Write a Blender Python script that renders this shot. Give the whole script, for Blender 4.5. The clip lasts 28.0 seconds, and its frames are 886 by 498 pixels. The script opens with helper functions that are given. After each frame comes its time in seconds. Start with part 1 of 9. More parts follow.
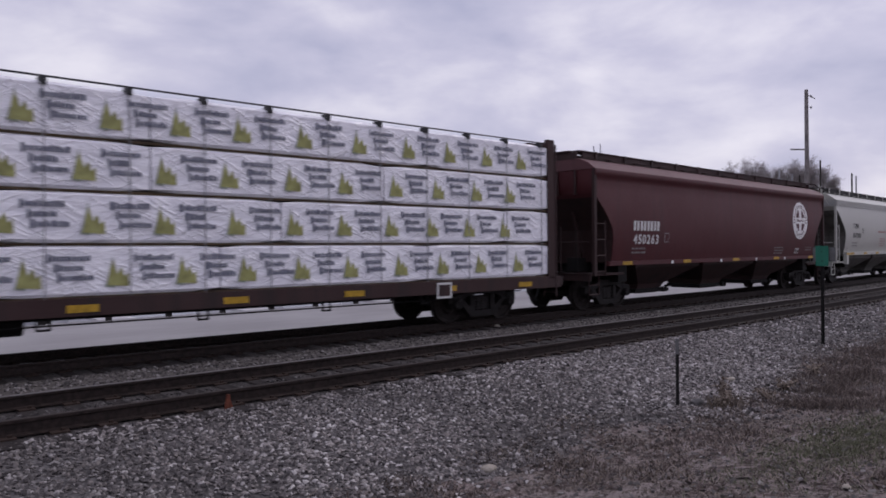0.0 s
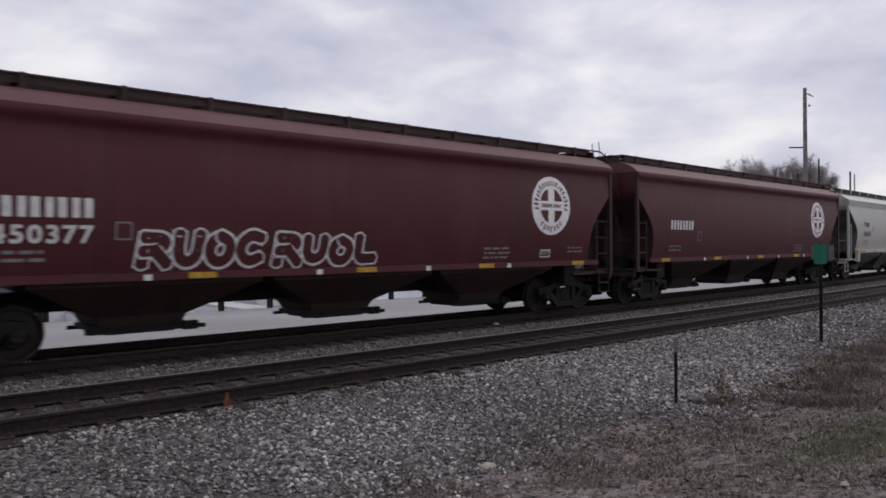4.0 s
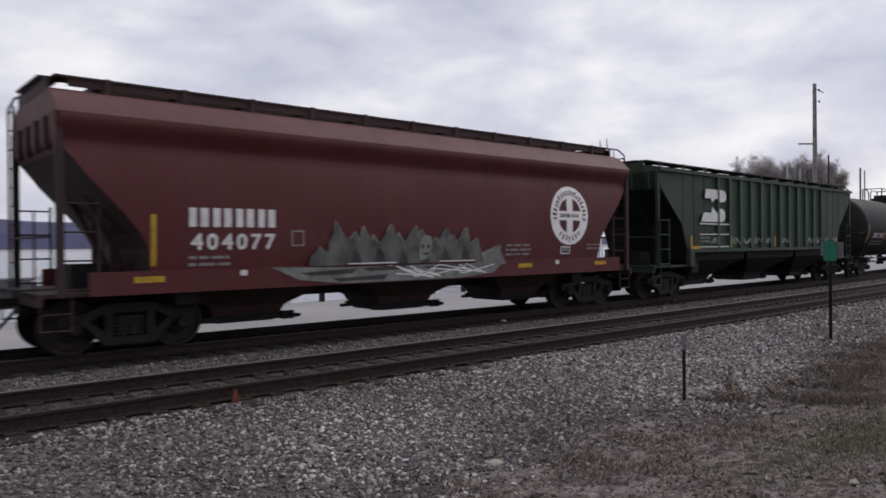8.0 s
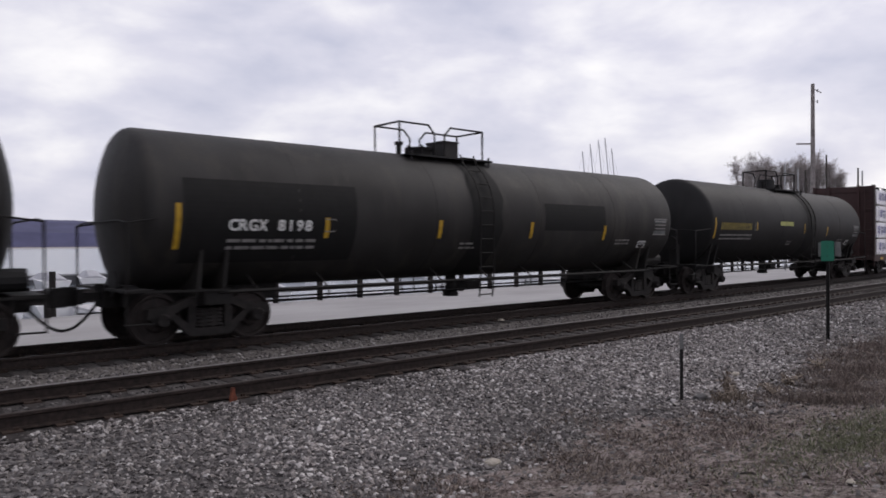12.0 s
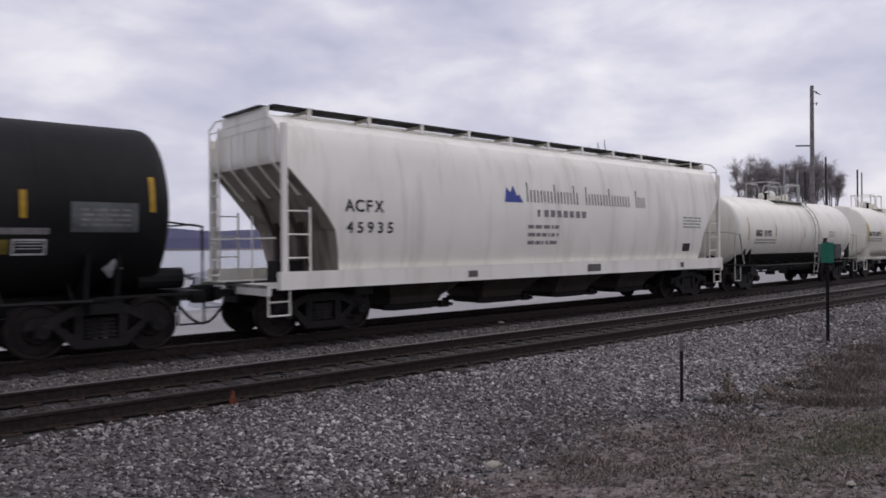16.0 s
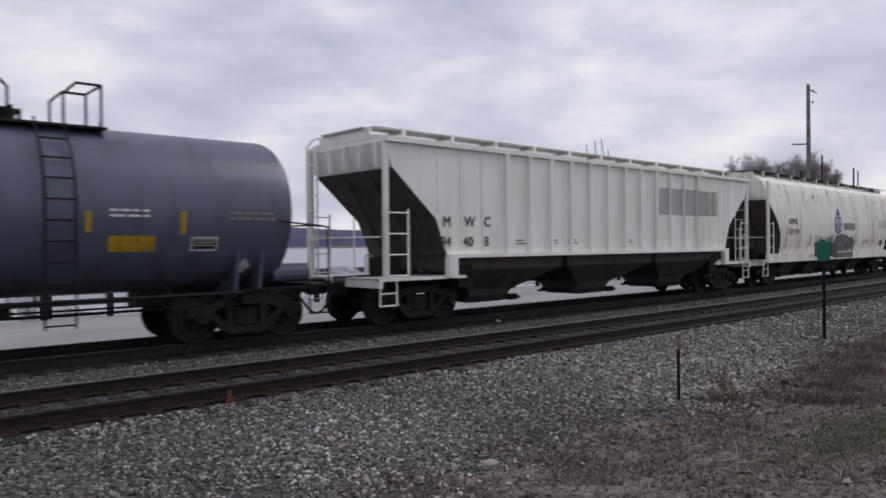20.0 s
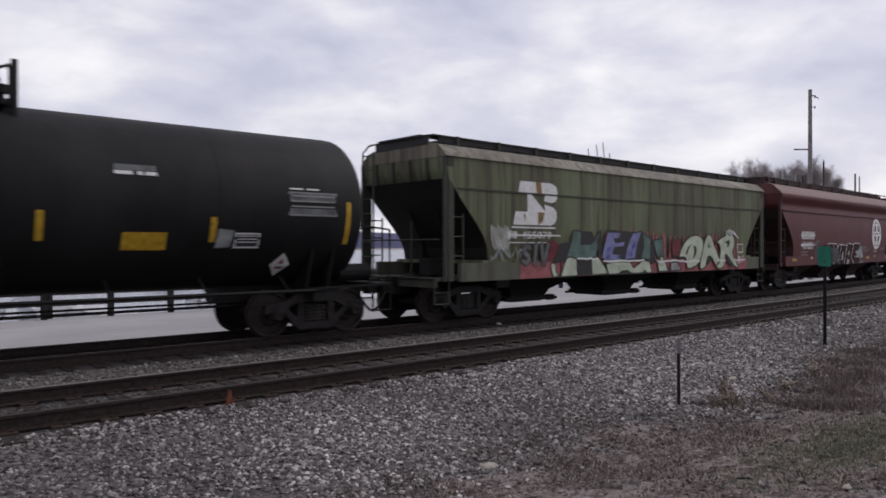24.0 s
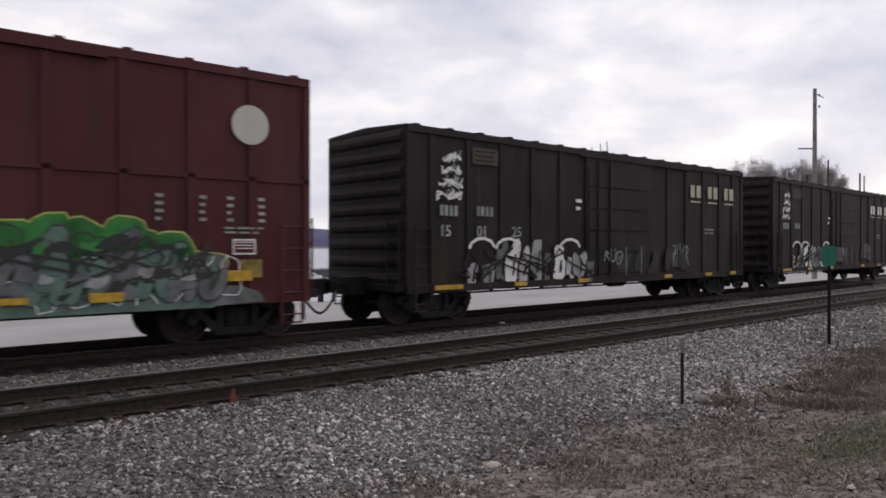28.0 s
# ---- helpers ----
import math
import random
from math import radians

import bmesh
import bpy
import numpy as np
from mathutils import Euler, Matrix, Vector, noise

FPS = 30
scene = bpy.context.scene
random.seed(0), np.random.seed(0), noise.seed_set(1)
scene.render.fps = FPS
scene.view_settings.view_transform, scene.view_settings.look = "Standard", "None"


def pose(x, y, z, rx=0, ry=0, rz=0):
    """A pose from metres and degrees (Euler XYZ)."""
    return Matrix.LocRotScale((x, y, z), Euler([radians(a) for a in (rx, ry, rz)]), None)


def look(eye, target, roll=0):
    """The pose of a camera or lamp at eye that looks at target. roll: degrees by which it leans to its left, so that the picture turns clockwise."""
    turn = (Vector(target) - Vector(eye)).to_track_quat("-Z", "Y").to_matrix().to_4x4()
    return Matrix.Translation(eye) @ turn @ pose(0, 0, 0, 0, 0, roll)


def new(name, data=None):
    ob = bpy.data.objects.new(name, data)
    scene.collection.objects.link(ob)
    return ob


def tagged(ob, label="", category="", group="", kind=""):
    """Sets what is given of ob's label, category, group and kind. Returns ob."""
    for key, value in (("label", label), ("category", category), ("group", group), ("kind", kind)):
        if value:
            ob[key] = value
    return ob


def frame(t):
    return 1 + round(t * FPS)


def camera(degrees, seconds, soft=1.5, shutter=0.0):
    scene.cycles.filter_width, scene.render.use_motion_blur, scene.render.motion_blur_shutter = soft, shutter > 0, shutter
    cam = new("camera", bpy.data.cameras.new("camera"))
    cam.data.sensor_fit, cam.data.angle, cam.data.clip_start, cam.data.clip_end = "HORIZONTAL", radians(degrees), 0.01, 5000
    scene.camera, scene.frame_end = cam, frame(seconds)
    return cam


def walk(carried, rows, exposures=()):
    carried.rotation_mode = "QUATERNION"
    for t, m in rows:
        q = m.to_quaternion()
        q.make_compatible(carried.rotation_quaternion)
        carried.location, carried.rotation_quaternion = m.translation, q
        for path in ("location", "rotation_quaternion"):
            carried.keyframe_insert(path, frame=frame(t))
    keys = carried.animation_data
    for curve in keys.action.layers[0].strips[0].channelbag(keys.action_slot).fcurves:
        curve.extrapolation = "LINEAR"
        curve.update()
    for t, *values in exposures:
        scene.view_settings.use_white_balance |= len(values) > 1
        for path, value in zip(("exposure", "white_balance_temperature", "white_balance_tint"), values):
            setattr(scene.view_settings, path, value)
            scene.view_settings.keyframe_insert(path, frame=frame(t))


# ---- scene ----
# seconds, stops, kelvin, tint
EXPOSURES = [(0.0, -0.17, 6130, 22), (1.0, 0.14, 6500, 14), (2.0, -0.06, 6450, 13), (3.0, -0.08, 6400, 13), (5.5, 0.1, 6450, 14), (6.2, 0.0, 6430, 13), (7.0, -0.07, 6450, 10), (8.0, 0.05, 6450, 12),
             (9.0, 0.1, 6450, 13), (12.0, 0.18, 6500, 13), (14.5, 0.0, 6250, 22), (15.0, -0.07, 6250, 21), (16.0, -0.04, 6320, 16), (17.0, -0.3, 6000, 12), (19.0, -0.26, 5950, 11), (20.0, -0.06, 6320, 12),
             (21.0, -0.26, 6300, 12), (23.5, 0.05, 6400, 13), (25.0, 0.12, 6450, 14), (26.0, 0.05, 6450, 14), (27.0, 0.18, 6700, 14), (28.0, 0.27, 6720, 12)]
# ---- camera: a hand-held phone that stays in one spot and sways a little ----
cam = camera(63.01, 28.0, soft=1.7, shutter=0.12)
EYE = (0.0, 0.0, 1.769)
SWAY = [
    (0, 90.054, 0.479, -40.646),
    (0.5, 89.983, 0.410, -40.594),
    (1, 89.851, 0.345, -40.740),
    (1.5, 89.867, 0.438, -40.682),
    (2, 89.889, 0.393, -40.700),
    (2.5, 89.966, 0.389, -40.610),
    (3, 90.180, 0.494, -40.539),
    (3.5, 90.049, 0.534, -40.757),
    (5.5, 89.631, 0.558, -40.469),
    (6, 89.726, 0.647, -40.301),
    (6.5, 89.790, 0.767, -40.248),
    (7, 89.648, 0.712, -40.248),
    (7.5, 89.387, 0.650, -40.158),
    (8, 89.673, 0.517, -40.156),
    (8.5, 89.498, 0.607, -40.275),
    (9, 89.604, 0.772, -40.090),
    (9.5, 89.393, 0.672, -40.278),
    (10, 89.608, 0.522, -40.274),
    (10.5, 89.393, 0.647, -40.336),
    (11, 89.386, 0.622, -40.457),
    (11.5, 89.535, 0.377, -40.508),
    (12, 89.590, 0.356, -40.305),
    (12.5, 89.660, 0.155, -40.340),
    (14.5, 89.371, 0.487, -40.229),
    (15, 89.517, 0.365, -40.273),
    (15.5, 89.757, 0.329, -40.431),
    (16, 89.785, 0.460, -40.328),
    (16.5, 89.779, 0.491, -40.075),
    (17, 89.643, 0.464, -40.245),
    (17.5, 89.801, 0.326, -40.236),
    (18, 89.602, 0.429, -40.245),
    (18.5, 89.778, 0.331, -40.222),
    (19, 89.827, 0.291, -40.323),
    (19.5, 89.610, 0.516, -40.414),
    (20, 89.677, 0.517, -40.554),
    (20.5, 89.698, 0.413, -40.611),
    (21, 89.714, 0.599, -40.336),
    (21.5, 89.720, 0.513, -40.170),
    (23.5, 89.703, 0.309, -40.302),
    (24, 89.875, 0.086, -40.485),
    (24.5, 89.960, 0.300, -40.373),
    (25, 90.068, 0.263, -40.346),
    (25.5, 90.028, 0.208, -40.279),
    (26, 89.877, 0.144, -40.217),
    (26.5, 89.813, 0.098, -40.337),
    (27, 89.968, -0.073, -40.289),
    (27.5, 89.968, -0.054, -40.275),
    (28, 89.789, -0.004, -40.212),
]
walk(cam, [(t, pose(*EYE, rx, ry, rz)) for t, rx, ry, rz in SWAY], EXPOSURES)

# ---- light: an overcast afternoon ----
world = bpy.data.worlds.new("overcast_sky")
scene.world = world
world.use_nodes = True


def build_sky(tree):
    n, l = tree.nodes, tree.links
    n.clear()
    out = n.new("ShaderNodeOutputWorld")
    bg = n.new("ShaderNodeBackground")
    sky = n.new("ShaderNodeTexSky")
    sky.sky_type = "NISHITA"
    sky.sun_disc = False
    sky.sun_elevation, sky.sun_rotation = radians(44), radians(103)
    sky.dust_density = 3.0
    co = n.new("ShaderNodeTexCoord")
    mp = n.new("ShaderNodeMapping")
    mp.inputs["Scale"].default_value = (1.0, 1.0, 2.3)
    mp.inputs["Location"].default_value = (0.4, 0.2, 0.0)
    noi = n.new("ShaderNodeTexNoise")
    noi.inputs["Scale"].default_value = 5.4
    noi.inputs["Detail"].default_value = 5.0
    noi.inputs["Roughness"].default_value = 0.5
    noi.inputs["Distortion"].default_value = 0.15
    ramp = n.new("ShaderNodeValToRGB")
    e = ramp.color_ramp.elements
    e[0].position, e[0].color = 0.30, (0.545, 0.565, 0.68, 1)
    e[1].position, e[1].color = 0.72, (0.99, 0.985, 0.98, 1)
    mid = e.new(0.5)
    mid.color = (0.712, 0.714, 0.80, 1)
    dim = n.new("ShaderNodeMix")
    dim.data_type = "RGBA"
    dim.inputs["Factor"].default_value = 0.90
    gain = n.new("ShaderNodeVectorMath")
    gain.operation = "SCALE"
    gain.inputs["Scale"].default_value = 0.10
    l.new(co.outputs["Generated"], mp.inputs["Vector"])
    l.new(mp.outputs["Vector"], noi.inputs["Vector"])
    l.new(noi.outputs["Fac"], ramp.inputs["Fac"])
    l.new(sky.outputs["Color"], gain.inputs[0])
    l.new(gain.outputs["Vector"], dim.inputs["A"])
    l.new(ramp.outputs["Color"], dim.inputs["B"])
    l.new(dim.outputs["Result"], bg.inputs["Color"])
    bg.inputs["Strength"].default_value = 0.95
    l.new(bg.outputs["Background"], out.inputs["Surface"])


build_sky(world.node_tree)
sun_data = bpy.data.lights.new("sun", "SUN")
sun_data.energy, sun_data.angle, sun_data.color = 0.9, radians(25), (1.0, 0.96, 0.90)
sun = new("sun", sun_data)
sun.matrix_world = look((62, -14, 62), (0, 0, 0))

# ---- materials ----


def nodes_of(name):
    m = bpy.data.materials.new(name)
    m.use_nodes = True
    t = m.node_tree
    return m, t.nodes, t.links, t.nodes["Principled BSDF"]


def noise_node(n, l, scale, detail=4.0, rough=0.55, stretch=(1, 1, 1), co=None):
    if co is None:
        co = n.new("ShaderNodeTexCoord").outputs["Object"]
    mp = n.new("ShaderNodeMapping")
    mp.inputs["Scale"].default_value = stretch
    tx = n.new("ShaderNodeTexNoise")
    tx.inputs["Scale"].default_value, tx.inputs["Detail"].default_value, tx.inputs["Roughness"].default_value = scale, detail, rough
    l.new(co, mp.inputs["Vector"])
    l.new(mp.outputs["Vector"], tx.inputs["Vector"])
    return tx.outputs["Fac"]


def ranged(n, l, v, a, b, lo=0.0, hi=1.0):
    r = n.new("ShaderNodeMapRange")
    r.inputs["From Min"].default_value, r.inputs["From Max"].default_value = a, b
    r.inputs["To Min"].default_value, r.inputs["To Max"].default_value = lo, hi
    l.new(v, r.inputs["Value"])
    return r.outputs["Result"]


def mixed(n, l, f, a, b):
    m = n.new("ShaderNodeMix")
    m.data_type = "RGBA"
    for sock, v in ((m.inputs["Factor"], f), (m.inputs["A"], a), (m.inputs["B"], b)):
        if isinstance(v, (int, float)):
            sock.default_value = v
        elif isinstance(v, tuple):
            sock.default_value = (*v[:3], 1)
        else:
            l.new(v, sock)
    return m.outputs["Result"]


def bumped(n, l, bsdf, h, strength, dist=0.01):
    b = n.new("ShaderNodeBump")
    b.inputs["Strength"].default_value, b.inputs["Distance"].default_value = strength, dist
    l.new(h, b.inputs["Height"])
    l.new(b.outputs["Normal"], bsdf.inputs["Normal"])


def paint(name, rgb, rough=0.5, dirt=(0.05, 0.04, 0.035), streak=0.35, fade=0.25, bump=0.25, metal=0.0, spec=0.42):
    """Weathered paint: fading in large patches, dirt in runs, a fine grain."""
    m, n, l, b = nodes_of(name)
    pale = tuple(min(1, c * 1.25 + 0.02) for c in rgb)
    big = ranged(n, l, noise_node(n, l, 0.6, 2), 0.42, 0.62, 0, fade)
    runs = ranged(n, l, noise_node(n, l, 1.0, 3, 0.55, (2.6, 2.6, 0.22)), 0.50, 0.68, 0, streak)
    fine = noise_node(n, l, 34.0, 4)
    c = mixed(n, l, big, rgb, pale)
    c = mixed(n, l, runs, c, dirt)
    c = mixed(n, l, ranged(n, l, fine, 0.5, 0.8, 0, 0.25 * streak + 0.05), c, dirt)
    l.new(c, b.inputs["Base Color"])
    l.new(ranged(n, l, fine, 0.3, 0.7, rough - 0.06, rough + 0.12), b.inputs["Roughness"])
    b.inputs["Metallic"].default_value = metal
    b.inputs["Specular IOR Level"].default_value = spec
    bumped(n, l, b, noise_node(n, l, 1.3, 3), bump, 0.012)
    return m


def streaked(name, rgb, dirt):
    """Old paint under broad soft veils and narrow runs of dirt washed down from the roof."""
    m, n, l, b = nodes_of(name)
    veil = ranged(n, l, noise_node(n, l, 1.0, 2, 0.5, (0.9, 0.9, 0.16)), 0.42, 0.58, 0, 0.8)
    runs = ranged(n, l, noise_node(n, l, 1.0, 4, 0.65, (4.6, 4.6, 0.20)), 0.46, 0.64, 0, 0.9)
    pale = ranged(n, l, noise_node(n, l, 1.0, 3, 0.6, (3.1, 3.1, 0.3)), 0.54, 0.72, 0, 0.4)
    fine = noise_node(n, l, 30.0, 4)
    c = mixed(n, l, pale, rgb, tuple(c * 1.35 + 0.02 for c in rgb))
    c = mixed(n, l, veil, c, tuple(0.45 * p + 0.55 * q for p, q in zip(rgb, dirt)))
    c = mixed(n, l, runs, c, dirt)
    c = mixed(n, l, ranged(n, l, fine, 0.5, 0.8, 0, 0.25), c, dirt)
    l.new(c, b.inputs["Base Color"])
    b.inputs["Roughness"].default_value = 0.66
    b.inputs["Specular IOR Level"].default_value = 0.3
    bumped(n, l, b, noise_node(n, l, 1.3, 3), 0.3, 0.012)
    return m


def flat(name, rgb, rough=0.6, vary=0.15, scale=8.0, metal=0.0, bump=0.0):
    m, n, l, b = nodes_of(name)
    f = noise_node(n, l, scale, 5)
    dark = tuple(c * (1 - 2 * vary) for c in rgb)
    c = mixed(n, l, ranged(n, l, f, 0.3, 0.7), dark, rgb)
    l.new(c, b.inputs["Base Color"])
    b.inputs["Roughness"].default_value, b.inputs["Metallic"].default_value = rough, metal
    b.inputs["Specular IOR Level"].default_value = 0.3
    if bump:
        bumped(n, l, b, f, bump, 0.02)
    return m


BROWN = paint("mineral_red_paint", (0.082, 0.0160, 0.0178), 0.52, (0.03, 0.013, 0.012), 0.25, 0.25, spec=0.28)
BROWN_PALE = paint("faded_red_paint", (0.15, 0.067, 0.066), 0.6, (0.05, 0.03, 0.028), 0.5)
BROWN_COVE = paint("weathered_red_roof_paint", (0.098, 0.033, 0.033), 0.6, (0.04, 0.022, 0.02), 0.5)
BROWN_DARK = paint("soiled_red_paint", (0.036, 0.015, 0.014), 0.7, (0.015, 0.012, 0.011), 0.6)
MAROON = paint("dark_maroon_paint", (0.070, 0.0135, 0.0160), 0.5, (0.026, 0.013, 0.013), 0.25, 0.25, spec=0.30)
MAROON_DARK = paint("deep_maroon_paint", (0.034, 0.0105, 0.0110), 0.75, (0.016, 0.009, 0.009), 0.5, spec=0.15)
MAROON_PALE = paint("faded_maroon_paint", (0.105, 0.040, 0.043), 0.6, (0.05, 0.025, 0.025), 0.4)
BOX_RED = paint("boxcar_red_paint", (0.080, 0.0145, 0.0145), 0.58, (0.030, 0.012, 0.010), 0.6, spec=0.25)
GREY = paint("light_grey_paint", (0.40, 0.40, 0.36), 0.36, (0.22, 0.21, 0.17), 0.12, 0.15, 0.15, spec=0.7)
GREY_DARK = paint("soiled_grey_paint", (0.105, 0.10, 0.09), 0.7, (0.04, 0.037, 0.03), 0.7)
CREAM = paint("aged_white_paint", (0.82, 0.795, 0.715), 0.5, (0.34, 0.28, 0.21), 0.22)
CREAM_RUST = paint("rust_streaked_white_paint", (0.79, 0.765, 0.69), 0.5, (0.30, 0.22, 0.15), 0.4)
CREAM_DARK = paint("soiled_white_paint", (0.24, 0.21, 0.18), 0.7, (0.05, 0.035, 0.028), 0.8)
TANK_WHITE = paint("tank_white_paint", (0.80, 0.775, 0.68), 0.4, (0.34, 0.31, 0.25), 0.25, 0.08, 0.05, spec=0.4)
TANK_CREAM = paint("tank_cream_paint", (0.68, 0.645, 0.545), 0.45, (0.22, 0.16, 0.11), 0.4, 0.12, 0.05, spec=0.35)
SEAM_RUST = flat("rusty_seam", (0.34, 0.28, 0.21), 0.7, 0.25, 6)
TANK_BLACK = paint("tank_black_paint", (0.0095, 0.0090, 0.0094), 0.60, (0.0165, 0.0150, 0.0147), 0.6, 0.3, 0.08, spec=0.22)
TANK_JET = paint("sooty_black_tank_paint", (0.0070, 0.0066, 0.0070), 0.62, (0.013, 0.0118, 0.0116), 0.6, 0.3, 0.08, spec=0.19)
TANK_DUSTY = paint("dusty_black_tank_paint", (0.016, 0.0148, 0.0142), 0.62, (0.036, 0.0325, 0.0285), 0.8, 0.5, 0.08, spec=0.26)
TANK_BLUE = paint("tank_blue_grey_paint", (0.090, 0.104, 0.145), 0.36, (0.04, 0.035, 0.032), 0.5, 0.2, 0.05, spec=0.5)
GREEN = paint("dark_green_paint", (0.023, 0.042, 0.026), 0.55, (0.020, 0.021, 0.015), 0.75, spec=0.3)
GREEN_POST = paint("washed_green_paint", (0.026, 0.060, 0.040), 0.5, (0.018, 0.022, 0.015), 0.35)
OLIVE = streaked("faded_green_paint", (0.136, 0.156, 0.086), (0.048, 0.037, 0.025))
OLIVE_PALE = streaked("bleached_green_paint", (0.185, 0.172, 0.132), (0.050, 0.038, 0.028))
OLIVE_SILL = paint("soiled_green_paint", (0.088, 0.094, 0.066), 0.7, (0.045, 0.036, 0.026), 0.7)
OLIVE_DARK = paint("grimy_green_paint", (0.034, 0.040, 0.026), 0.7, (0.016, 0.014, 0.010), 0.7)
BOX_MAROON = paint("boxcar_maroon_paint", (0.064, 0.0128, 0.0142), 0.58, (0.026, 0.011, 0.010), 0.5, spec=0.22)
BOX_BLACK = paint("boxcar_black_paint", (0.0140, 0.0112, 0.0112), 0.62, (0.038, 0.027, 0.022), 0.7, spec=0.16)
GALV = paint("galvanised_roof", (0.36, 0.36, 0.36), 0.5, (0.16, 0.11, 0.08), 0.6)
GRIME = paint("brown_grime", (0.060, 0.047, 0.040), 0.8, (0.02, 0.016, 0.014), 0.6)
SOOT = flat("grimy_steel", (0.0125, 0.0108, 0.0104), 0.75, 0.3, 14, 0.1, 0.3)
TRUCK_STEEL = flat("dusty_cast_steel", (0.024, 0.020, 0.019), 0.72, 0.35, 9, 0.1, 0.4)
WHEEL = flat("wheel_steel", (0.038, 0.030, 0.028), 0.7, 0.3, 10, 0.3)
TREAD = flat("worn_wheel_rim", (0.16, 0.14, 0.13), 0.4, 0.3, 20, 0.8)
WALKWAY = flat("dark_steel_grating", (0.035, 0.033, 0.034), 0.7, 0.3, 18, 0.2)
WHITE_INK = flat("white_stencil_paint", (0.72, 0.72, 0.70), 0.6, 0.12, 9)
BLACK_INK = flat("black_stencil_paint", (0.03, 0.03, 0.03), 0.6, 0.1, 9)
EMBLEM_WHITE = flat("clean_white_paint", (0.86, 0.85, 0.84), 0.55, 0.06, 9)
FAINT_BLACK = flat("worn_black_stencil_paint", (0.11, 0.105, 0.10), 0.6, 0.3, 9)
GREY_INK = flat("faint_stencil_paint", (0.27, 0.26, 0.25), 0.6, 0.2, 9)
RED_INK = flat("red_stencil_paint", (0.43, 0.235, 0.215), 0.6, 0.2, 9)
YELLOW = flat("yellow_reflector", (0.56, 0.34, 0.03), 0.45, 0.25, 9)
BRIGHT_YELLOW = flat("clean_yellow_reflector", (0.80, 0.62, 0.05), 0.4, 0.1, 9)
BLUE_INK = flat("blue_paint", (0.06, 0.09, 0.38), 0.5, 0.2, 6)
PATCH = flat("dull_black_patch", (0.0075, 0.0072, 0.0072), 0.8, 0.2, 4)
HOSE = flat("black_rubber", (0.012, 0.012, 0.012), 0.6, 0.1, 20)

# ---- building blocks ----


def part(name, bm, mat, parent=None, label="", smooth=False, at=None):
    """Links a bmesh (or a mesh to be shared) as one object under a thing or a part."""
    me = bm
    if isinstance(bm, bmesh.types.BMesh):
        bmesh.ops.recalc_face_normals(bm, faces=bm.faces[:])
        me = bpy.data.meshes.new(name)
        if smooth:
            for f in bm.faces:
                f.smooth = True
        bm.to_mesh(me)
        bm.free()
        me.materials.append(mat)
        if smooth:
            me.set_sharp_from_angle(angle=radians(38))
    ob = new(name, me)
    if parent:
        ob.parent = parent
    if at is not None:
        ob.matrix_basis = at
    if label:
        ob["label"] = label
    return ob


def box(bm, x0, x1, y0, y1, z0, z1):
    v = [bm.verts.new((x, y, z)) for z in (z0, z1) for x, y in ((x0, y0), (x1, y0), (x1, y1), (x0, y1))]
    for q in ((3, 2, 1, 0), (4, 5, 6, 7), (0, 1, 5, 4), (1, 2, 6, 5), (2, 3, 7, 6), (3, 0, 4, 7)):
        bm.faces.new([v[i] for i in q])
    return bm


def boxes(*rows):
    bm = bmesh.new()
    for r in rows:
        box(bm, *r)
    return bm


def rings(bm, sections, closed=True, cap=True):
    """Skins a row of equal sections."""
    rs = [[bm.verts.new(p) for p in s] for s in sections]
    k = len(rs[0])
    for a, b in zip(rs, rs[1:]):
        for i in range(k if closed else k - 1):
            j = (i + 1) % k
            bm.faces.new((a[i], a[j], b[j], b[i]))
    if cap:
        bm.faces.new(rs[0][::-1])
        bm.faces.new(rs[-1])
    return bm


def prism(bm, poly, y0, y1):
    """A polygon in x and z, drawn out from y0 to y1."""
    return rings(bm, [[(x, y, z) for x, z in poly] for y in (y0, y1)])


def tube(bm, p, q, r, n=8, r2=None):
    p, q = Vector(p), Vector(q)
    d = (q - p).normalized()
    u = d.orthogonal().normalized()
    w = d.cross(u)
    r2 = r if r2 is None else r2
    a = [math.tau * i / n for i in range(n)]
    return rings(bm, [[c + (u * math.cos(t) + w * math.sin(t)) * s for t in a] for c, s in ((p, r), (q, r2))])


def rod(bm, pts, r, n=6):
    """A bent round bar: one skin along a row of points."""
    pts = [Vector(p) for p in pts]
    dirs = [(q - p).normalized() for p, q in zip(pts, pts[1:])]
    u = dirs[0].orthogonal().normalized()
    secs = []
    for i, p in enumerate(pts):
        d = dirs[0] if i == 0 else dirs[-1] if i == len(pts) - 1 else (dirs[i - 1] + dirs[i]).normalized()
        u = (u - d * u.dot(d)).normalized()
        w = d.cross(u)
        k = 1.0 if i in (0, len(pts) - 1) else 1 / max(0.5, dirs[i - 1].dot(d))
        secs.append([p + (u * math.cos(math.tau * j / n) + w * math.sin(math.tau * j / n)) * r * k for j in range(n)])
    return rings(bm, secs)


def lathe_y(bm, prof, cx, cz, n=20):
    """Turns a row of (y, radius) about an axis along y."""
    return rings(bm, [[(cx + r * math.cos(math.tau * i / n), y, cz + r * math.sin(math.tau * i / n)) for i in range(n)] for y, r in prof])


def lathe_x(bm, prof, cz, n=40):
    return rings(bm, [[(x, r * math.cos(math.tau * i / n), cz + r * math.sin(math.tau * i / n)) for i in range(n)] for x, r in prof])


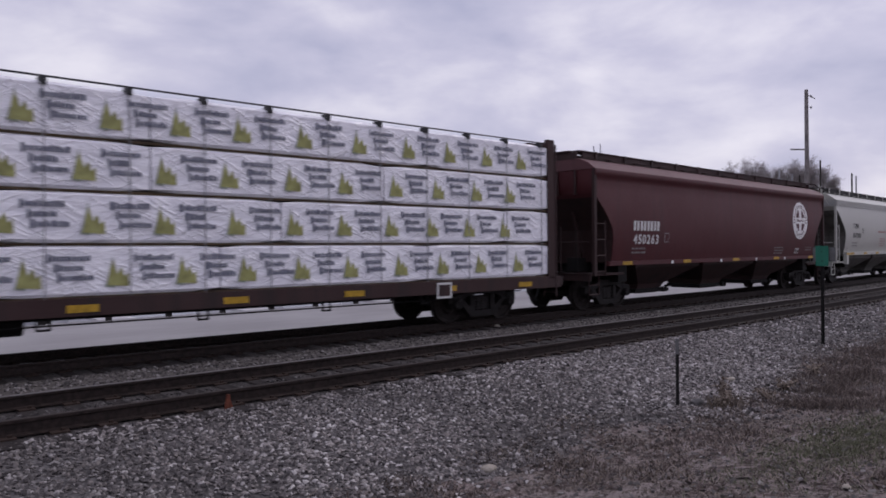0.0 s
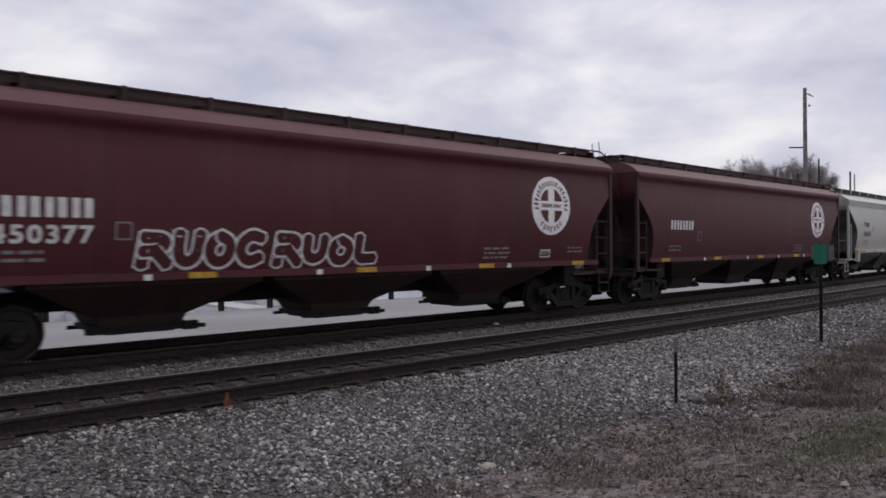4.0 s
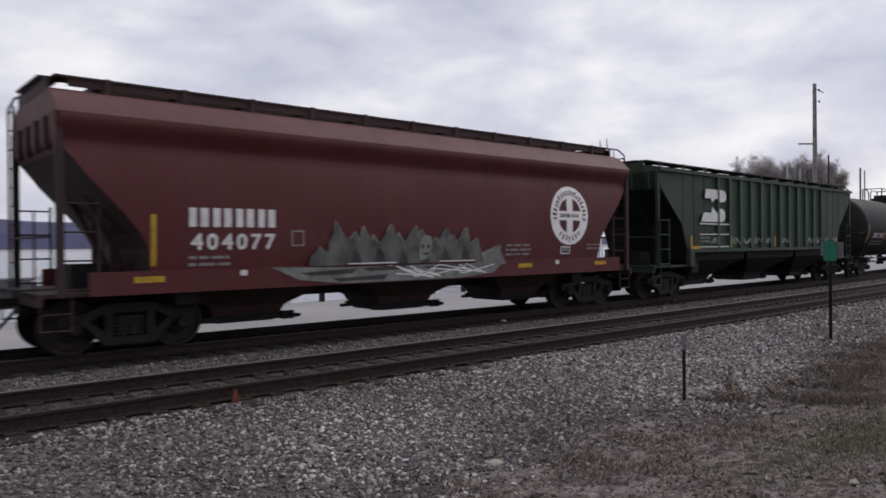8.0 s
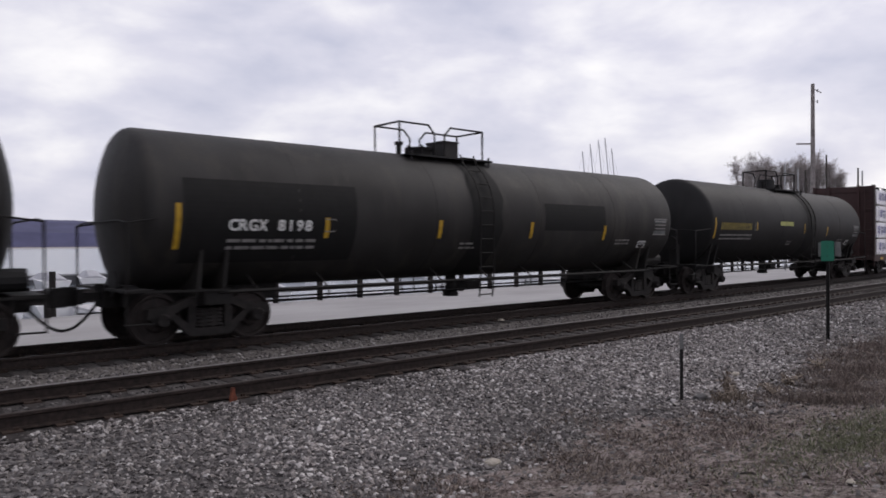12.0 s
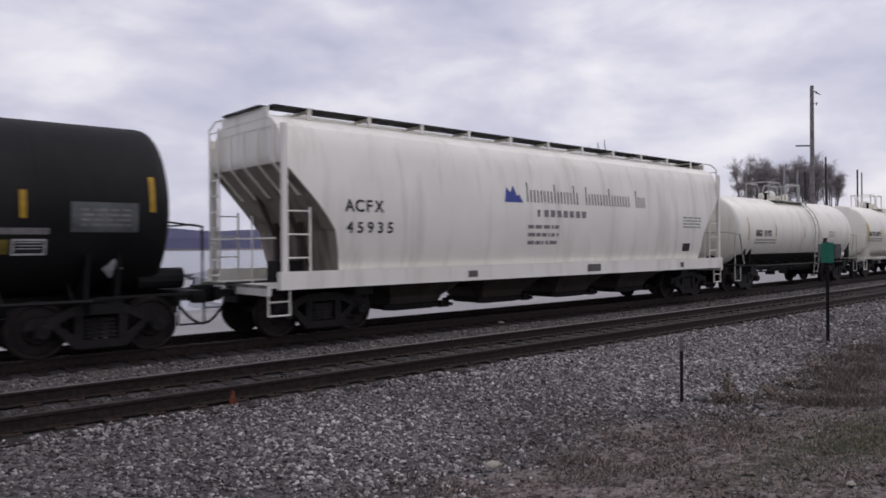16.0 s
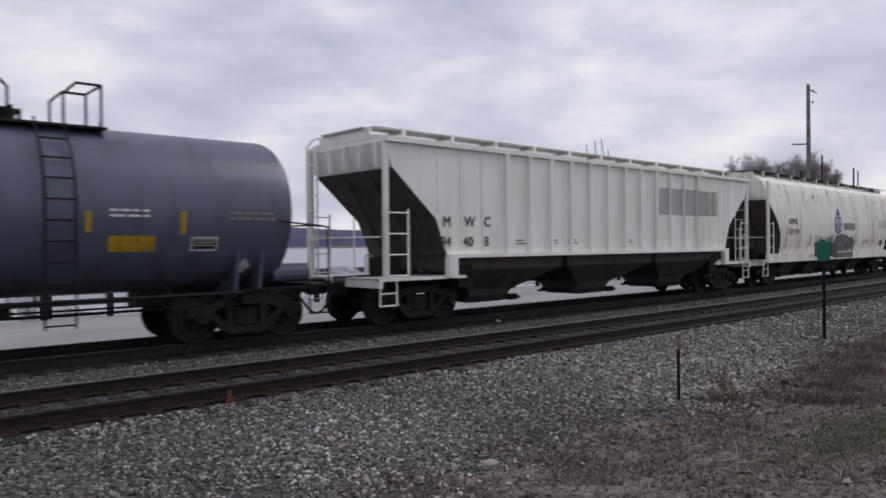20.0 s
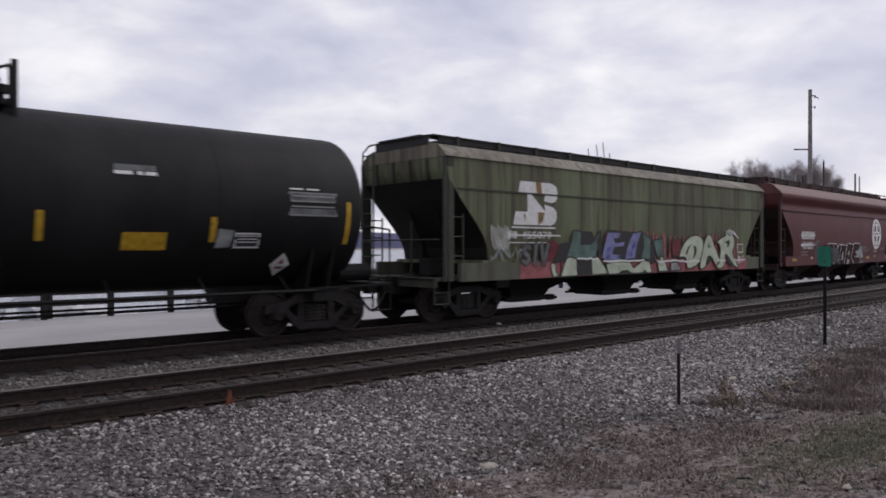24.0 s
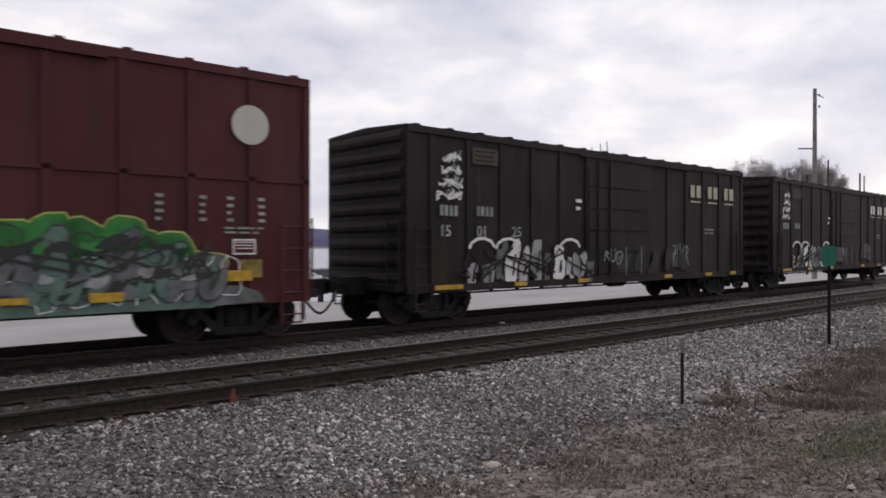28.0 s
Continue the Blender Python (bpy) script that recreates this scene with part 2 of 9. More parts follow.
def lerp(pts, v):
    for (a, b), (c, d) in zip(pts, pts[1:]):
        if v <= c:
            return b + (d - b) * max(0.0, (v - a)) / (c - a)
    return pts[-1][1]


# ---- lettering and marks on curved car sides ----
FONT_MESHES = {}


def text_mesh(s):
    """Flat lettering one unit high, as vertices and faces."""
    key = s
    if key not in FONT_MESHES:
        cu = bpy.data.curves.new("lettering", "FONT")
        cu.body, cu.resolution_u = s, 3
        ob = bpy.data.objects.new("lettering", cu)
        scene.collection.objects.link(ob)
        me = bpy.data.meshes.new_from_object(ob.evaluated_get(bpy.context.evaluated_depsgraph_get()))
        xs = np.array([v.co[:] for v in me.vertices]) if len(me.vertices) else np.zeros((1, 3))
        FONT_MESHES[key] = (xs[:, :2] - (xs[:, 0].min(), 0.0), [tuple(p.vertices) for p in me.polygons])
        bpy.data.objects.remove(ob)
        bpy.data.meshes.remove(me)
        bpy.data.curves.remove(cu)
    return FONT_MESHES[key]


def decal(name, verts, faces, mat, parent, surf, label="", lift=0.006):
    """Paint on a car's near side: points (x, z) laid on the surface y = -surf(z)."""
    me = bpy.data.meshes.new(name)
    me.from_pydata([(x, -surf(z) - lift, z) for x, z in verts], [], faces)
    me.materials.append(mat)
    return part(name, me, mat, parent, label)


def text(s, x, z, height, mat, parent, surf, width=None, bold=0.0, name="lettering", lift=0.006, label="", even=False):
    """Stencilled lettering. bold thickens the strokes, even gives each character a cell of equal width."""
    k = height / 0.70
    verts, faces = [], []
    cells = list(s) if even else [s]
    for i, g in enumerate(cells):
        if not g.strip():
            continue
        v, f = text_mesh(g)
        w = v[:, 0].max()
        if even:
            kx = min(k * 1.08, width / len(cells) * 0.86 / w)
            x0 = x + width * (i + 0.5) / len(cells) - w * kx / 2
        else:
            kx, x0 = k if width is None else width / w, x
        d = bold * k
        for c, (u, t) in enumerate(((-d, -d), (d, -d), (-d, d), (d, d)) if d else ((0, 0),)):
            b = len(verts)
            verts += [(x0 + p * kx + u, -surf(z + q * k + t) - lift - 0.0004 * c, z + q * k + t) for p, q in v]
            faces += [tuple(b + m for m in p) for p in f]
    me = bpy.data.meshes.new(name)
    me.from_pydata(verts, [], faces)
    me.materials.append(mat)
    return part(name, me, mat, parent, label)


def bars(name, rows, mat, parent, surf, label="", lift=0.006):
    """Plain bars: rows of x0, x1, z0, z1."""
    v, f = [], []
    for x0, x1, z0, z1 in rows:
        i = len(v)
        v += [(x0, z0), (x1, z0), (x1, z1), (x0, z1)]
        f.append((i, i + 1, i + 2, i + 3))
    return decal(name, v, f, mat, parent, surf, label, lift)


def poly_mark(name, loops, mat, parent, surf, label="", lift=0.006):
    v, f = [], []
    for k, p in enumerate(loops):
        f.append(tuple(range(len(v), len(v) + len(p))))
        v += [(x, -surf(z) - lift - 0.00006 * k, z) for x, z in p]
    me = bpy.data.meshes.new(name)
    me.from_pydata(v, [], f)
    me.materials.append(mat)
    return part(name, me, mat, parent, label)


def band(cx, cz, r0, r1, n=28, a0=0.0, a1=math.tau):
    """Quads of a ring or of a part of one."""
    out = []
    for i in range(n):
        s, t = a0 + (a1 - a0) * i / n, a0 + (a1 - a0) * (i + 1) / n
        out.append([(cx + r * math.cos(q), cz + r * math.sin(q)) for r, q in ((r0, s), (r1, s), (r1, t), (r0, t))])
    return out


def small_print(name, x, z, cols, lines, pitch, mat, parent, surf, seed=1):
    """Unreadable small writing: short bars."""
    rnd = random.Random(seed)
    rows = []
    for i in range(lines):
        a = x
        while a < x + cols - 0.05:
            w = min(rnd.uniform(0.08, 0.3), x + cols - a)
            rows.append((a, a + w, z - i * pitch, z - i * pitch + pitch * 0.45))
            a += w + rnd.uniform(0.03, 0.07)
    return bars(name, rows, mat, parent, surf)


# ---- running gear ----
GAUGE = 0.7535
SHARED = {}


def truck_meshes():
    if SHARED:
        return
    def keep(key, bm, mat, smooth=False):
        ob = part(key, bm, mat, None, "", smooth)
        SHARED[key] = ob.data
        bpy.data.objects.remove(ob)
    bm = bmesh.new()
    prism(bm, [(-0.17, 0.30), (0.17, 0.30), (0.17, 0.62), (-0.17, 0.62)], -1.06, 1.06)
    tube(bm, (0, 0, 0.6), (0, 0, 0.74), 0.22, 16)
    keep("bolster", bm, TRUCK_STEEL)
    bm = bmesh.new()
    top = [(-1.14, 0.48), (-1.12, 0.66), (-0.72, 0.70), (-0.38, 0.84), (0.38, 0.84), (0.72, 0.70), (1.12, 0.66), (1.14, 0.48),
           (0.70, 0.54), (0.42, 0.68), (-0.42, 0.68), (-0.70, 0.54)]
    prism(bm, top, -0.09, 0.09)
    prism(bm, [(-0.80, 0.56), (-0.66, 0.57), (-0.30, 0.28), (0.30, 0.28), (0.66, 0.57), (0.80, 0.56), (0.40, 0.14), (-0.40, 0.14)], -0.085, 0.085)
    for x in (-0.34, 0.34):
        box(bm, x - 0.07, x + 0.07, -0.08, 0.08, 0.2, 0.75)
    for x in (-1.0, 1.0):
        box(bm, x * 0.889 - 0.12, x * 0.889 + 0.12, -0.10, 0.10, 0.36, 0.66)
    keep("side_frame", bm, TRUCK_STEEL)
    bm = bmesh.new()
    rings(bm, [[(q * math.cos(math.tau * i / 10), q * math.sin(math.tau * i / 10), 0.28 + 0.033 * k) for i in range(10)] for k, q in enumerate((0.06, 0.085) * 6)])
    keep("spring", bm, TRUCK_STEEL)
    bm = bmesh.new()
    lathe_y(bm, [(-0.07, 0.12), (-0.075, 0.20), (-0.03, 0.24), (-0.02, 0.38), (-0.068, 0.40), (-0.068, 0.452), (0.04, 0.457), (0.045, 0.482),
                 (0.075, 0.480), (0.075, 0.40), (0.03, 0.38), (0.02, 0.22), (0.07, 0.16), (0.07, 0.12)], 0, 0, 28)
    keep("wheel", bm, WHEEL, True)
    keep("wheel_rim", rings(bmesh.new(), [[(r * math.cos(math.tau * i / 28), y, r * math.sin(math.tau * i / 28)) for i in range(28)]
         for y, r in ((-0.0715, 0.41), (-0.0715, 0.45), (-0.066, 0.45), (-0.066, 0.41), (-0.0715, 0.41))], cap=False), TREAD)
    keep("axle", tube(bmesh.new(), (0, -1.02, 0), (0, 1.02, 0), 0.085, 12), SOOT, True)
    bm = bmesh.new()
    lathe_y(bm, [(-0.14, 0.05), (-0.15, 0.10), (-0.11, 0.125), (0.06, 0.125), (0.06, 0.05)], 0, 0, 14)
    for i in range(3):
        a = math.tau * i / 3 + 0.5
        tube(bm, (0.065 * math.cos(a), -0.17, 0.065 * math.sin(a)), (0.065 * math.cos(a), -0.13, 0.065 * math.sin(a)), 0.022, 6)
    keep("bearing_cap", bm, TRUCK_STEEL, True)
    bm = bmesh.new()
    tube(bm, (0, -0.82, 0.45), (0, 0.82, 0.45), 0.05, 8)
    for y in (-0.75, 0.75):
        box(bm, -0.05, 0.05, y - 0.1, y + 0.1, 0.26, 0.62)
    keep("brake_beam", bm, SOOT)


def truck(car, x):
    truck_meshes()
    t = part("truck", SHARED["bolster"], None, car, "grimy cast steel truck", at=pose(x, 0, 0))
    for y in (-1, 1):
        part("side_frame", SHARED["side_frame"], None, t, at=pose(0, y * 1.0, 0))
        for dx in (-0.18, 0.0, 0.18):
            part("spring", SHARED["spring"], None, t, at=pose(dx, y * 1.0, 0))
    for dx in (-0.889, 0.889):
        part("axle", SHARED["axle"], None, t, at=pose(dx, 0, 0.457))
        part("brake_beam", SHARED["brake_beam"], None, t, at=pose(dx * 0.38, 0, 0))
        for y in (-1, 1):
            part("wheel", SHARED["wheel"], None, t, at=pose(dx, y * GAUGE, 0.457, 0, 0, 0 if y < 0 else 180))
            part("bearing_cap", SHARED["bearing_cap"], None, t, at=pose(dx, y * 1.06, 0.457, 0, 0, 0 if y < 0 else 180))
    return t


def couplers(car, half, z=0.88, sill_in=1.6):
    """Draft gear, knuckle and air hose at both ends."""
    for s in (-1, 1):
        bm = bmesh.new()
        a, b = sorted((s * (half - sill_in), s * (half - 0.55)))
        box(bm, a, b, -0.24, 0.24, z - 0.2, z + 0.2)
        part("draft_sill", bm, SOOT, car)
        bm = bmesh.new()
        a, b = sorted((s * (half - 0.6), s * (half - 0.18)))
        box(bm, a, b, -0.07, 0.07, z - 0.07, z + 0.07)
        prism(bm, [(s * (half - 0.22), z - 0.17), (s * half, z - 0.17), (s * half, z + 0.17), (s * (half - 0.22), z + 0.17)], -0.05 - 0.1 * s, 0.05 - 0.1 * s + 0.14)
        box(bm, *sorted((s * (half - 0.26), s * (half - 0.14))), -0.16, 0.16, z - 0.13, z + 0.13)
        part("coupler", bm, SOOT, car)
        bm = bmesh.new()
        pts = []
        for i in range(9):
            u = i / 8
            pts.append((s * (half - 0.62 + 0.62 * u), -0.32 * s + 0.32 * s * u * 0.9, z - 0.14 - 0.44 * math.sin(u * math.pi / 2)))
        rod(bm, pts, 0.028, 6)
        part("air_hose", bm, HOSE, car)


def ladder(bm, x, y, z0, z1, wide, step=0.34, along="x", r=0.016):
    """Rungs and stiles of a ladder whose rungs run along x or y."""
    n = max(2, int(round((z1 - z0) / step)))
    d = (wide, 0) if along == "x" else (0, wide)
    for k in (0, 1):
        tube(bm, (x + d[0] * k, y + d[1] * k, z0), (x + d[0] * k, y + d[1] * k, z1), r * 1.5, 5)
    for i in range(n):
        z = z0 + 0.12 + (z1 - z0 - 0.2) * i / (n - 1)
        tube(bm, (x, y, z), (x + d[0], y + d[1], z), r, 5)
    return bm

# ---- rolling stock: each car's space has x along the train (front is -x), -y towards the near side, z from the railhead ----
HOPPERS = {
    # z, half length, half width
    "smooth": [(1.40, 7.0, 1.455), (1.55, 7.0, 1.493), (1.75, 7.0, 1.532), (2.0, 7.0, 1.568), (2.25, 7.0, 1.590), (2.42, 7.06, 1.600), (2.58, 7.2, 1.609), (2.8, 7.48, 1.616), (3.0, 7.75, 1.618), (3.2, 8.02, 1.615), (3.42, 8.3, 1.606), (3.62, 8.42, 1.592)],
    "red": [(1.36, 6.05, 1.555), (1.55, 6.08, 1.575), (1.75, 6.10, 1.590), (2.0, 6.22, 1.603), (2.3, 6.46, 1.612), (2.6, 6.74, 1.613), (2.9, 7.02, 1.602), (3.12, 7.19, 1.582), (3.30, 7.34, 1.554), (3.42, 7.43, 1.525),
            (3.47, 7.44, 1.527), (3.55, 7.445, 1.566), (3.63, 7.45, 1.610), (3.71, 7.45, 1.650), (3.77, 7.45, 1.668), (3.83, 7.45, 1.672), (3.88, 7.45, 1.660)],
    "tall": [(1.36, 6.90, 1.455), (1.55, 6.90, 1.498), (1.75, 6.91, 1.535), (2.0, 6.93, 1.572), (2.3, 7.00, 1.600), (2.6, 7.20, 1.615), (2.9, 7.48, 1.614), (3.2, 7.78, 1.602), (3.40, 7.86, 1.588), (3.66, 7.87, 1.564),
             (3.75, 7.87, 1.576), (3.81, 7.87, 1.612), (3.87, 7.87, 1.640), (3.94, 7.87, 1.645), (4.00, 7.87, 1.63)],
    "old": [(1.36, 6.05, 1.545), (1.55, 6.08, 1.565), (1.75, 6.10, 1.580), (2.0, 6.22, 1.596), (2.3, 6.46, 1.606), (2.6, 6.74, 1.612), (2.9, 7.02, 1.613), (3.12, 7.19, 1.611), (3.34, 7.38, 1.606), (3.6, 7.44, 1.60), (3.84, 7.45, 1.59)],
    "round": [(1.28, 6.85, 1.46), (1.6, 6.9, 1.54), (1.85, 6.95, 1.575), (2.1, 7.0, 1.60), (2.35, 7.18, 1.615), (2.6, 7.38, 1.618), (2.8, 7.56, 1.610), (3.0, 7.75, 1.593), (3.2, 7.94, 1.572), (3.4, 8.12, 1.545), (3.6, 8.14, 1.512), (3.8, 8.14, 1.468), (3.97, 8.14, 1.41), (4.12, 8.14, 1.34)],
    "ribbed": [(1.54, 6.62, 1.50), (2.36, 6.95, 1.50), (3.44, 8.18, 1.50), (3.98, 8.38, 1.50)],
}
SLOPE_TOP = {"old": 3.34, "smooth": 3.42, "red": 3.34, "tall": 3.30, "round": 3.42, "ribbed": 3.46}


def scaled(levels, k):
    return [(z, x + k, y) for z, x, y in levels]


def loft(bm, levels):
    return rings(bm, [[(-x, -y, z), (x, -y, z), (x, y, z), (-x, y, z)] for z, x, y in levels])


def stirrup(bm, x0, x1, y, z0, z1):
    return rod(bm, [(x0, y, z1), (x0, y, z0), (x1, y, z0), (x1, y, z1)], 0.018, 5)


def hopper(car, half, kind, mats, grow=0.0, bays=(-4.2, 0.0, 4.2), reflect=6, sill=(1.32, 1.50), boards="boards", gates=True):
    """A covered hopper car. mats: body, cove, sill, bays, fittings."""
    body, cove, sillm, baym, fit = mats
    lv = scaled(HOPPERS[kind], grow)
    surf = lambda z: lerp([(a, c) for a, b, c in lv], z)
    top, xt = lv[-1][0], lv[-1][1]
    xl = lv[0][1]
    zs = SLOPE_TOP[kind]
    low = kind == "old"
    kind = "red" if low else kind
    part("body", loft(bmesh.new(), lv), body, car, smooth=True)
    for e in (-1, 1):
        # end slopes are skinned in a darker coat than the body
        sheet = [[(e * (x + 0.006), -y + 0.02, z), (e * (x + 0.006), y - 0.02, z)] for z, x, y in lv if z <= zs]
        part("slope_sheet", rings(bmesh.new(), sheet, closed=False, cap=False), CREAM_DARK if body is CREAM else baym, car, "dark sloping end sheet")
        for y in (-1.2, -0.6, 0.0, 0.6, 1.2) if kind in ("round", "ribbed") else (-0.95, -0.32, 0.32, 0.95):
            line = [(x + 0.05, z) for z, x, w in lv if 2.75 <= z <= zs] if body is CREAM else []
            line += [(xt + 0.05, zs), (xt + 0.05, top)]
            web = [[(e * x, y - 0.03, z), (e * x, y + 0.03, z), (e * (x - 0.09), y + 0.03, z), (e * (x - 0.09), y - 0.03, z)] for x, z in line]
            part("end_stiffener", rings(bmesh.new(), web), fit, car)
    # roof: cove and crown
    z = top
    if kind == "smooth":
        for k in range(3):
            part("roof_rib", boxes((-xt, xt, -1.63, 1.63, z + 0.03 + 0.085 * k, z + 0.07 + 0.085 * k)), sillm if k % 2 else fit, car)
        part("side_plate", loft(bmesh.new(), [(z, xt, 1.60), (z + 0.28, xt, 1.58)]), GREY_STRIPE, car)
        z += 0.28
        crown = [(z, xt, 1.60), (z + 0.26, xt - 0.05, 1.22), (z + 0.38, xt - 0.12, 0.85), (z + 0.44, xt - 0.2, 0.2)]
    elif kind == "tall":
        crown = [(z, xt + 0.02, 1.63), (z + 0.20, xt, 1.36), (z + 0.32, xt - 0.05, 1.05), (z + 0.38, xt - 0.12, 0.75), (z + 0.42, xt - 0.2, 0.2)]
    elif low:
        crown = [(z, xt + 0.02, 1.63), (z + 0.04, xt + 0.02, 1.61), (z + 0.28, xt - 0.02, 1.34), (z + 0.37, xt - 0.1, 0.95), (z + 0.42, xt - 0.2, 0.2)]
    elif kind == "red":
        crown = [(z, xt + 0.02, 1.665), (z + 0.05, xt + 0.02, 1.62), (z + 0.36, xt - 0.02, 1.30), (z + 0.48, xt - 0.1, 0.9), (z + 0.54, xt - 0.2, 0.2)]
    elif kind == "round":
        crown = [(z, xt, 1.34), (z + 0.14, xt, 1.16), (z + 0.24, xt - 0.03, 0.95), (z + 0.30, xt - 0.1, 0.3)]
    else:
        crown = [(z, xt + 0.03, 1.60), (z + 0.10, xt + 0.03, 1.60), (z + 0.18, xt - 0.02, 1.2), (z + 0.24, xt - 0.1, 0.3)]
    crown = [(a, xt + 0.015, c) for a, b, c in crown]
    part("roof", loft(bmesh.new(), crown), cove, car, smooth=True)
    zr = crown[-1][0]
    # On smooth cars the trough's dark colour stands in for shade under the walkways.
    part("hatch_trough", boxes((-xt + 0.8, xt - 0.8, -0.36, 0.36, zr - 0.02, zr + 0.13)), BROWN_DARK if body in (BROWN, MAROON) else WALKWAY if kind in ("smooth", "red", "tall") else cove, car)
    n = 11
    for i in range(n):
        x = -xt + 0.9 + (2 * xt - 1.8) * i / (n - 1)
        bm = boxes((x - 0.04, x + 0.04, -0.98, 0.98, zr + 0.06, zr + 0.11))
        for y in (-1.03, 1.03):
            box(bm, x - 0.045, x + 0.045, y - 0.012, y + 0.012, crown[-2][0] - 0.16, zr + 0.16)
        part("walkway_bracket", bm, fit, car)
    grating = GREY if body is WHITE else BROWN_DARK if body in (BROWN, MAROON) else WALKWAY
    for s in (-1, 1):
        a, b = sorted((s * 0.52, s * 1.02))
        bm = boxes((-xt + 0.1, xt - 0.1, a, b, zr + 0.115, zr + 0.15))
        if kind in ("smooth", "red", "tall"):
            box(bm, -xt + 0.3, xt - 0.3, s * 0.98 - 0.012, s * 0.98 + 0.012, zr - 0.02, zr + 0.115)
        part("walkway", bm, grating, car)
        e = s * (xt + 0.22)
        part("end_walkway", boxes((*sorted((s * (xt - 0.25), s * (xt + (0.5 if kind == "smooth" else 0.10)))), -0.8, 0.8, zr + 0.10, zr + 0.14)), grating, car)
        part("roof_end_plate", boxes((*sorted((s * (xt - 0.02), s * (xt + 0.025))), -1.0, 1.0, crown[-2][0] - 0.06, zr + 0.10)), grating if kind in ("red", "tall") else cove, car)
    # ribs
    if kind == "ribbed":
        for i in range(12):
            x = -4.65 + 9.3 * i / 11
            for s in (-1, 1):
                y0, y1 = sorted((s * 1.498, s * 1.60))
                part("side_post", boxes((x - 0.05, x + 0.05, y0, y1, 1.54, top + 0.0)), GREEN_POST if body is GREEN else body, car)
        for s in (-1, 1):
            for x in (-6.9, -6.2, -5.5, 5.5, 6.2, 6.9):
                y0, y1 = sorted((s * 1.498, s * 1.57))
                part("side_seam", boxes((x - 0.012, x + 0.012, y0, y0 + 0.02 if s > 0 else y1, 2.4 if abs(x) > 6.5 else 1.56, top)) if s > 0 else boxes((x - 0.012, x + 0.012, -1.512, y1, 2.4 if abs(x) > 6.5 else 1.56, top)), body, car)
    # sills
    sx = xl + (0.05 if kind != "round" else 1.4) + (0.9 if kind == "red" else 0.25 if kind == "tall" else 0.0)
    for s in (-1, 1):
        y0, y1 = sorted((s * 1.50, s * 1.625))
        part("side_sill", boxes((-sx, sx, y0, y1, *sill)), sillm, car)
        for e in (-1, 1):
            a, b = sorted((e * (sx - 0.28), e * sx))
            if kind not in ("red", "tall", "round"):
                part("jacking_pad", boxes((a, b, *sorted((s * 1.48, s * 1.628)), sill[0] - 0.42, sill[0])), sillm, car)
    if reflect:
        for i in range(reflect):
            x = -sx + 0.9 + (2 * sx - 1.8) * i / (reflect - 1)
            zm = sill[1] - min(0.5 * (sill[1] - sill[0]), 0.14)
            part("reflector", boxes((x - 0.25, x + 0.25, -1.632, -1.60, zm - 0.05, zm + 0.05)), YELLOW, car)
    # bays
    pitch = bays[1] - bays[0] if len(bays) > 1 else 4.0
    for bx in bays:
        w = pitch * 0.5 - 0.08
        bm = bmesh.new()
        secs = [(1.45 if kind != "ribbed" else 1.55, w, 1.42), (1.18, w - 0.05, 1.38), (0.62, 0.78, 0.72), (0.44, 0.70, 0.62)]
        rings(bm, [[(bx - a, -b, zz), (bx + a, -b, zz), (bx + a, b, zz), (bx - a, b, zz)] for zz, a, b in secs])
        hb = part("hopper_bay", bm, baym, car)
        bm = boxes((bx - 0.78, bx + 0.78, -0.66, 0.66, 0.36, 0.46), (bx - 0.9, bx + 1.15, -0.70, -0.62, 0.33, 0.40), (bx - 0.9, bx + 1.15, 0.62, 0.70, 0.33, 0.40),
                   (bx - 0.6, bx + 0.6, -0.58, 0.58, 0.30, 0.37), (bx + 1.07, bx + 1.15, -0.66, 0.66, 0.33, 0.39), (bx + 0.72, bx + 0.98, -0.74, -0.62, 0.31, 0.47), (bx - 0.95, bx - 0.80, -0.72, -0.6, 0.34, 0.44))
        tube(bm, (bx + 0.92, -0.80, 0.41), (bx + 0.92, 0.80, 0.41), 0.035, 8)
        part("outlet_gate", bm, SOOT, hb)
    part("centre_sill", boxes((-half + 1.2, half - 1.2, -0.28, 0.28, 0.74, 1.08)), SOOT, car)
    # ends
    pe = half - 0.55
    pl = min(pe, xt + 0.14)
    for e in (-1, 1):
        a, b = sorted((e * (xl - 0.6), e * pe))
        part("platform", boxes((a, b, -1.5, 1.5, 1.0, 1.06), (*sorted((e * (pe - 0.08), e * pe)), -1.52, 1.52, 0.86, 1.06)), fit, car)
        part("bolster_beam", boxes((*sorted((e * (xl - 0.9), e * (xl - 0.45))), -1.4, 1.4, 0.78, 1.3)), SOOT, car)
        for s in (-1, 1):
            bm = bmesh.new()
            xp = e * (xt + 0.03)
            wide = min(lv[-1][2], 1.60) if kind != "round" else 1.58
            box(bm, *sorted((xp, xp - e * 0.11)), *sorted((s * (wide - 0.08), s * (wide + 0.01))), 1.0, top)
            part("corner_post", bm, fit, car)
            bm = bmesh.new()
            ladder(bm, e * (xt - 0.03), s * 1.53, 1.0, 2.75 if kind == "smooth" else 2.55, -e * 0.56, 0.42)
            part("side_ladder", bm, fit, car)
            bm = stirrup(bmesh.new(), e * (pe - 0.5), e * (pe - 0.05), s * 1.46, 0.48, 1.0)
            rod(bm, [(e * (pe - 0.5), s * 1.46, 0.74), (e * (pe - 0.05), s * 1.46, 0.74)], 0.016, 5)
            part("step", bm, fit, car)
            bm = bmesh.new()
            if e * s > 0:
                continue
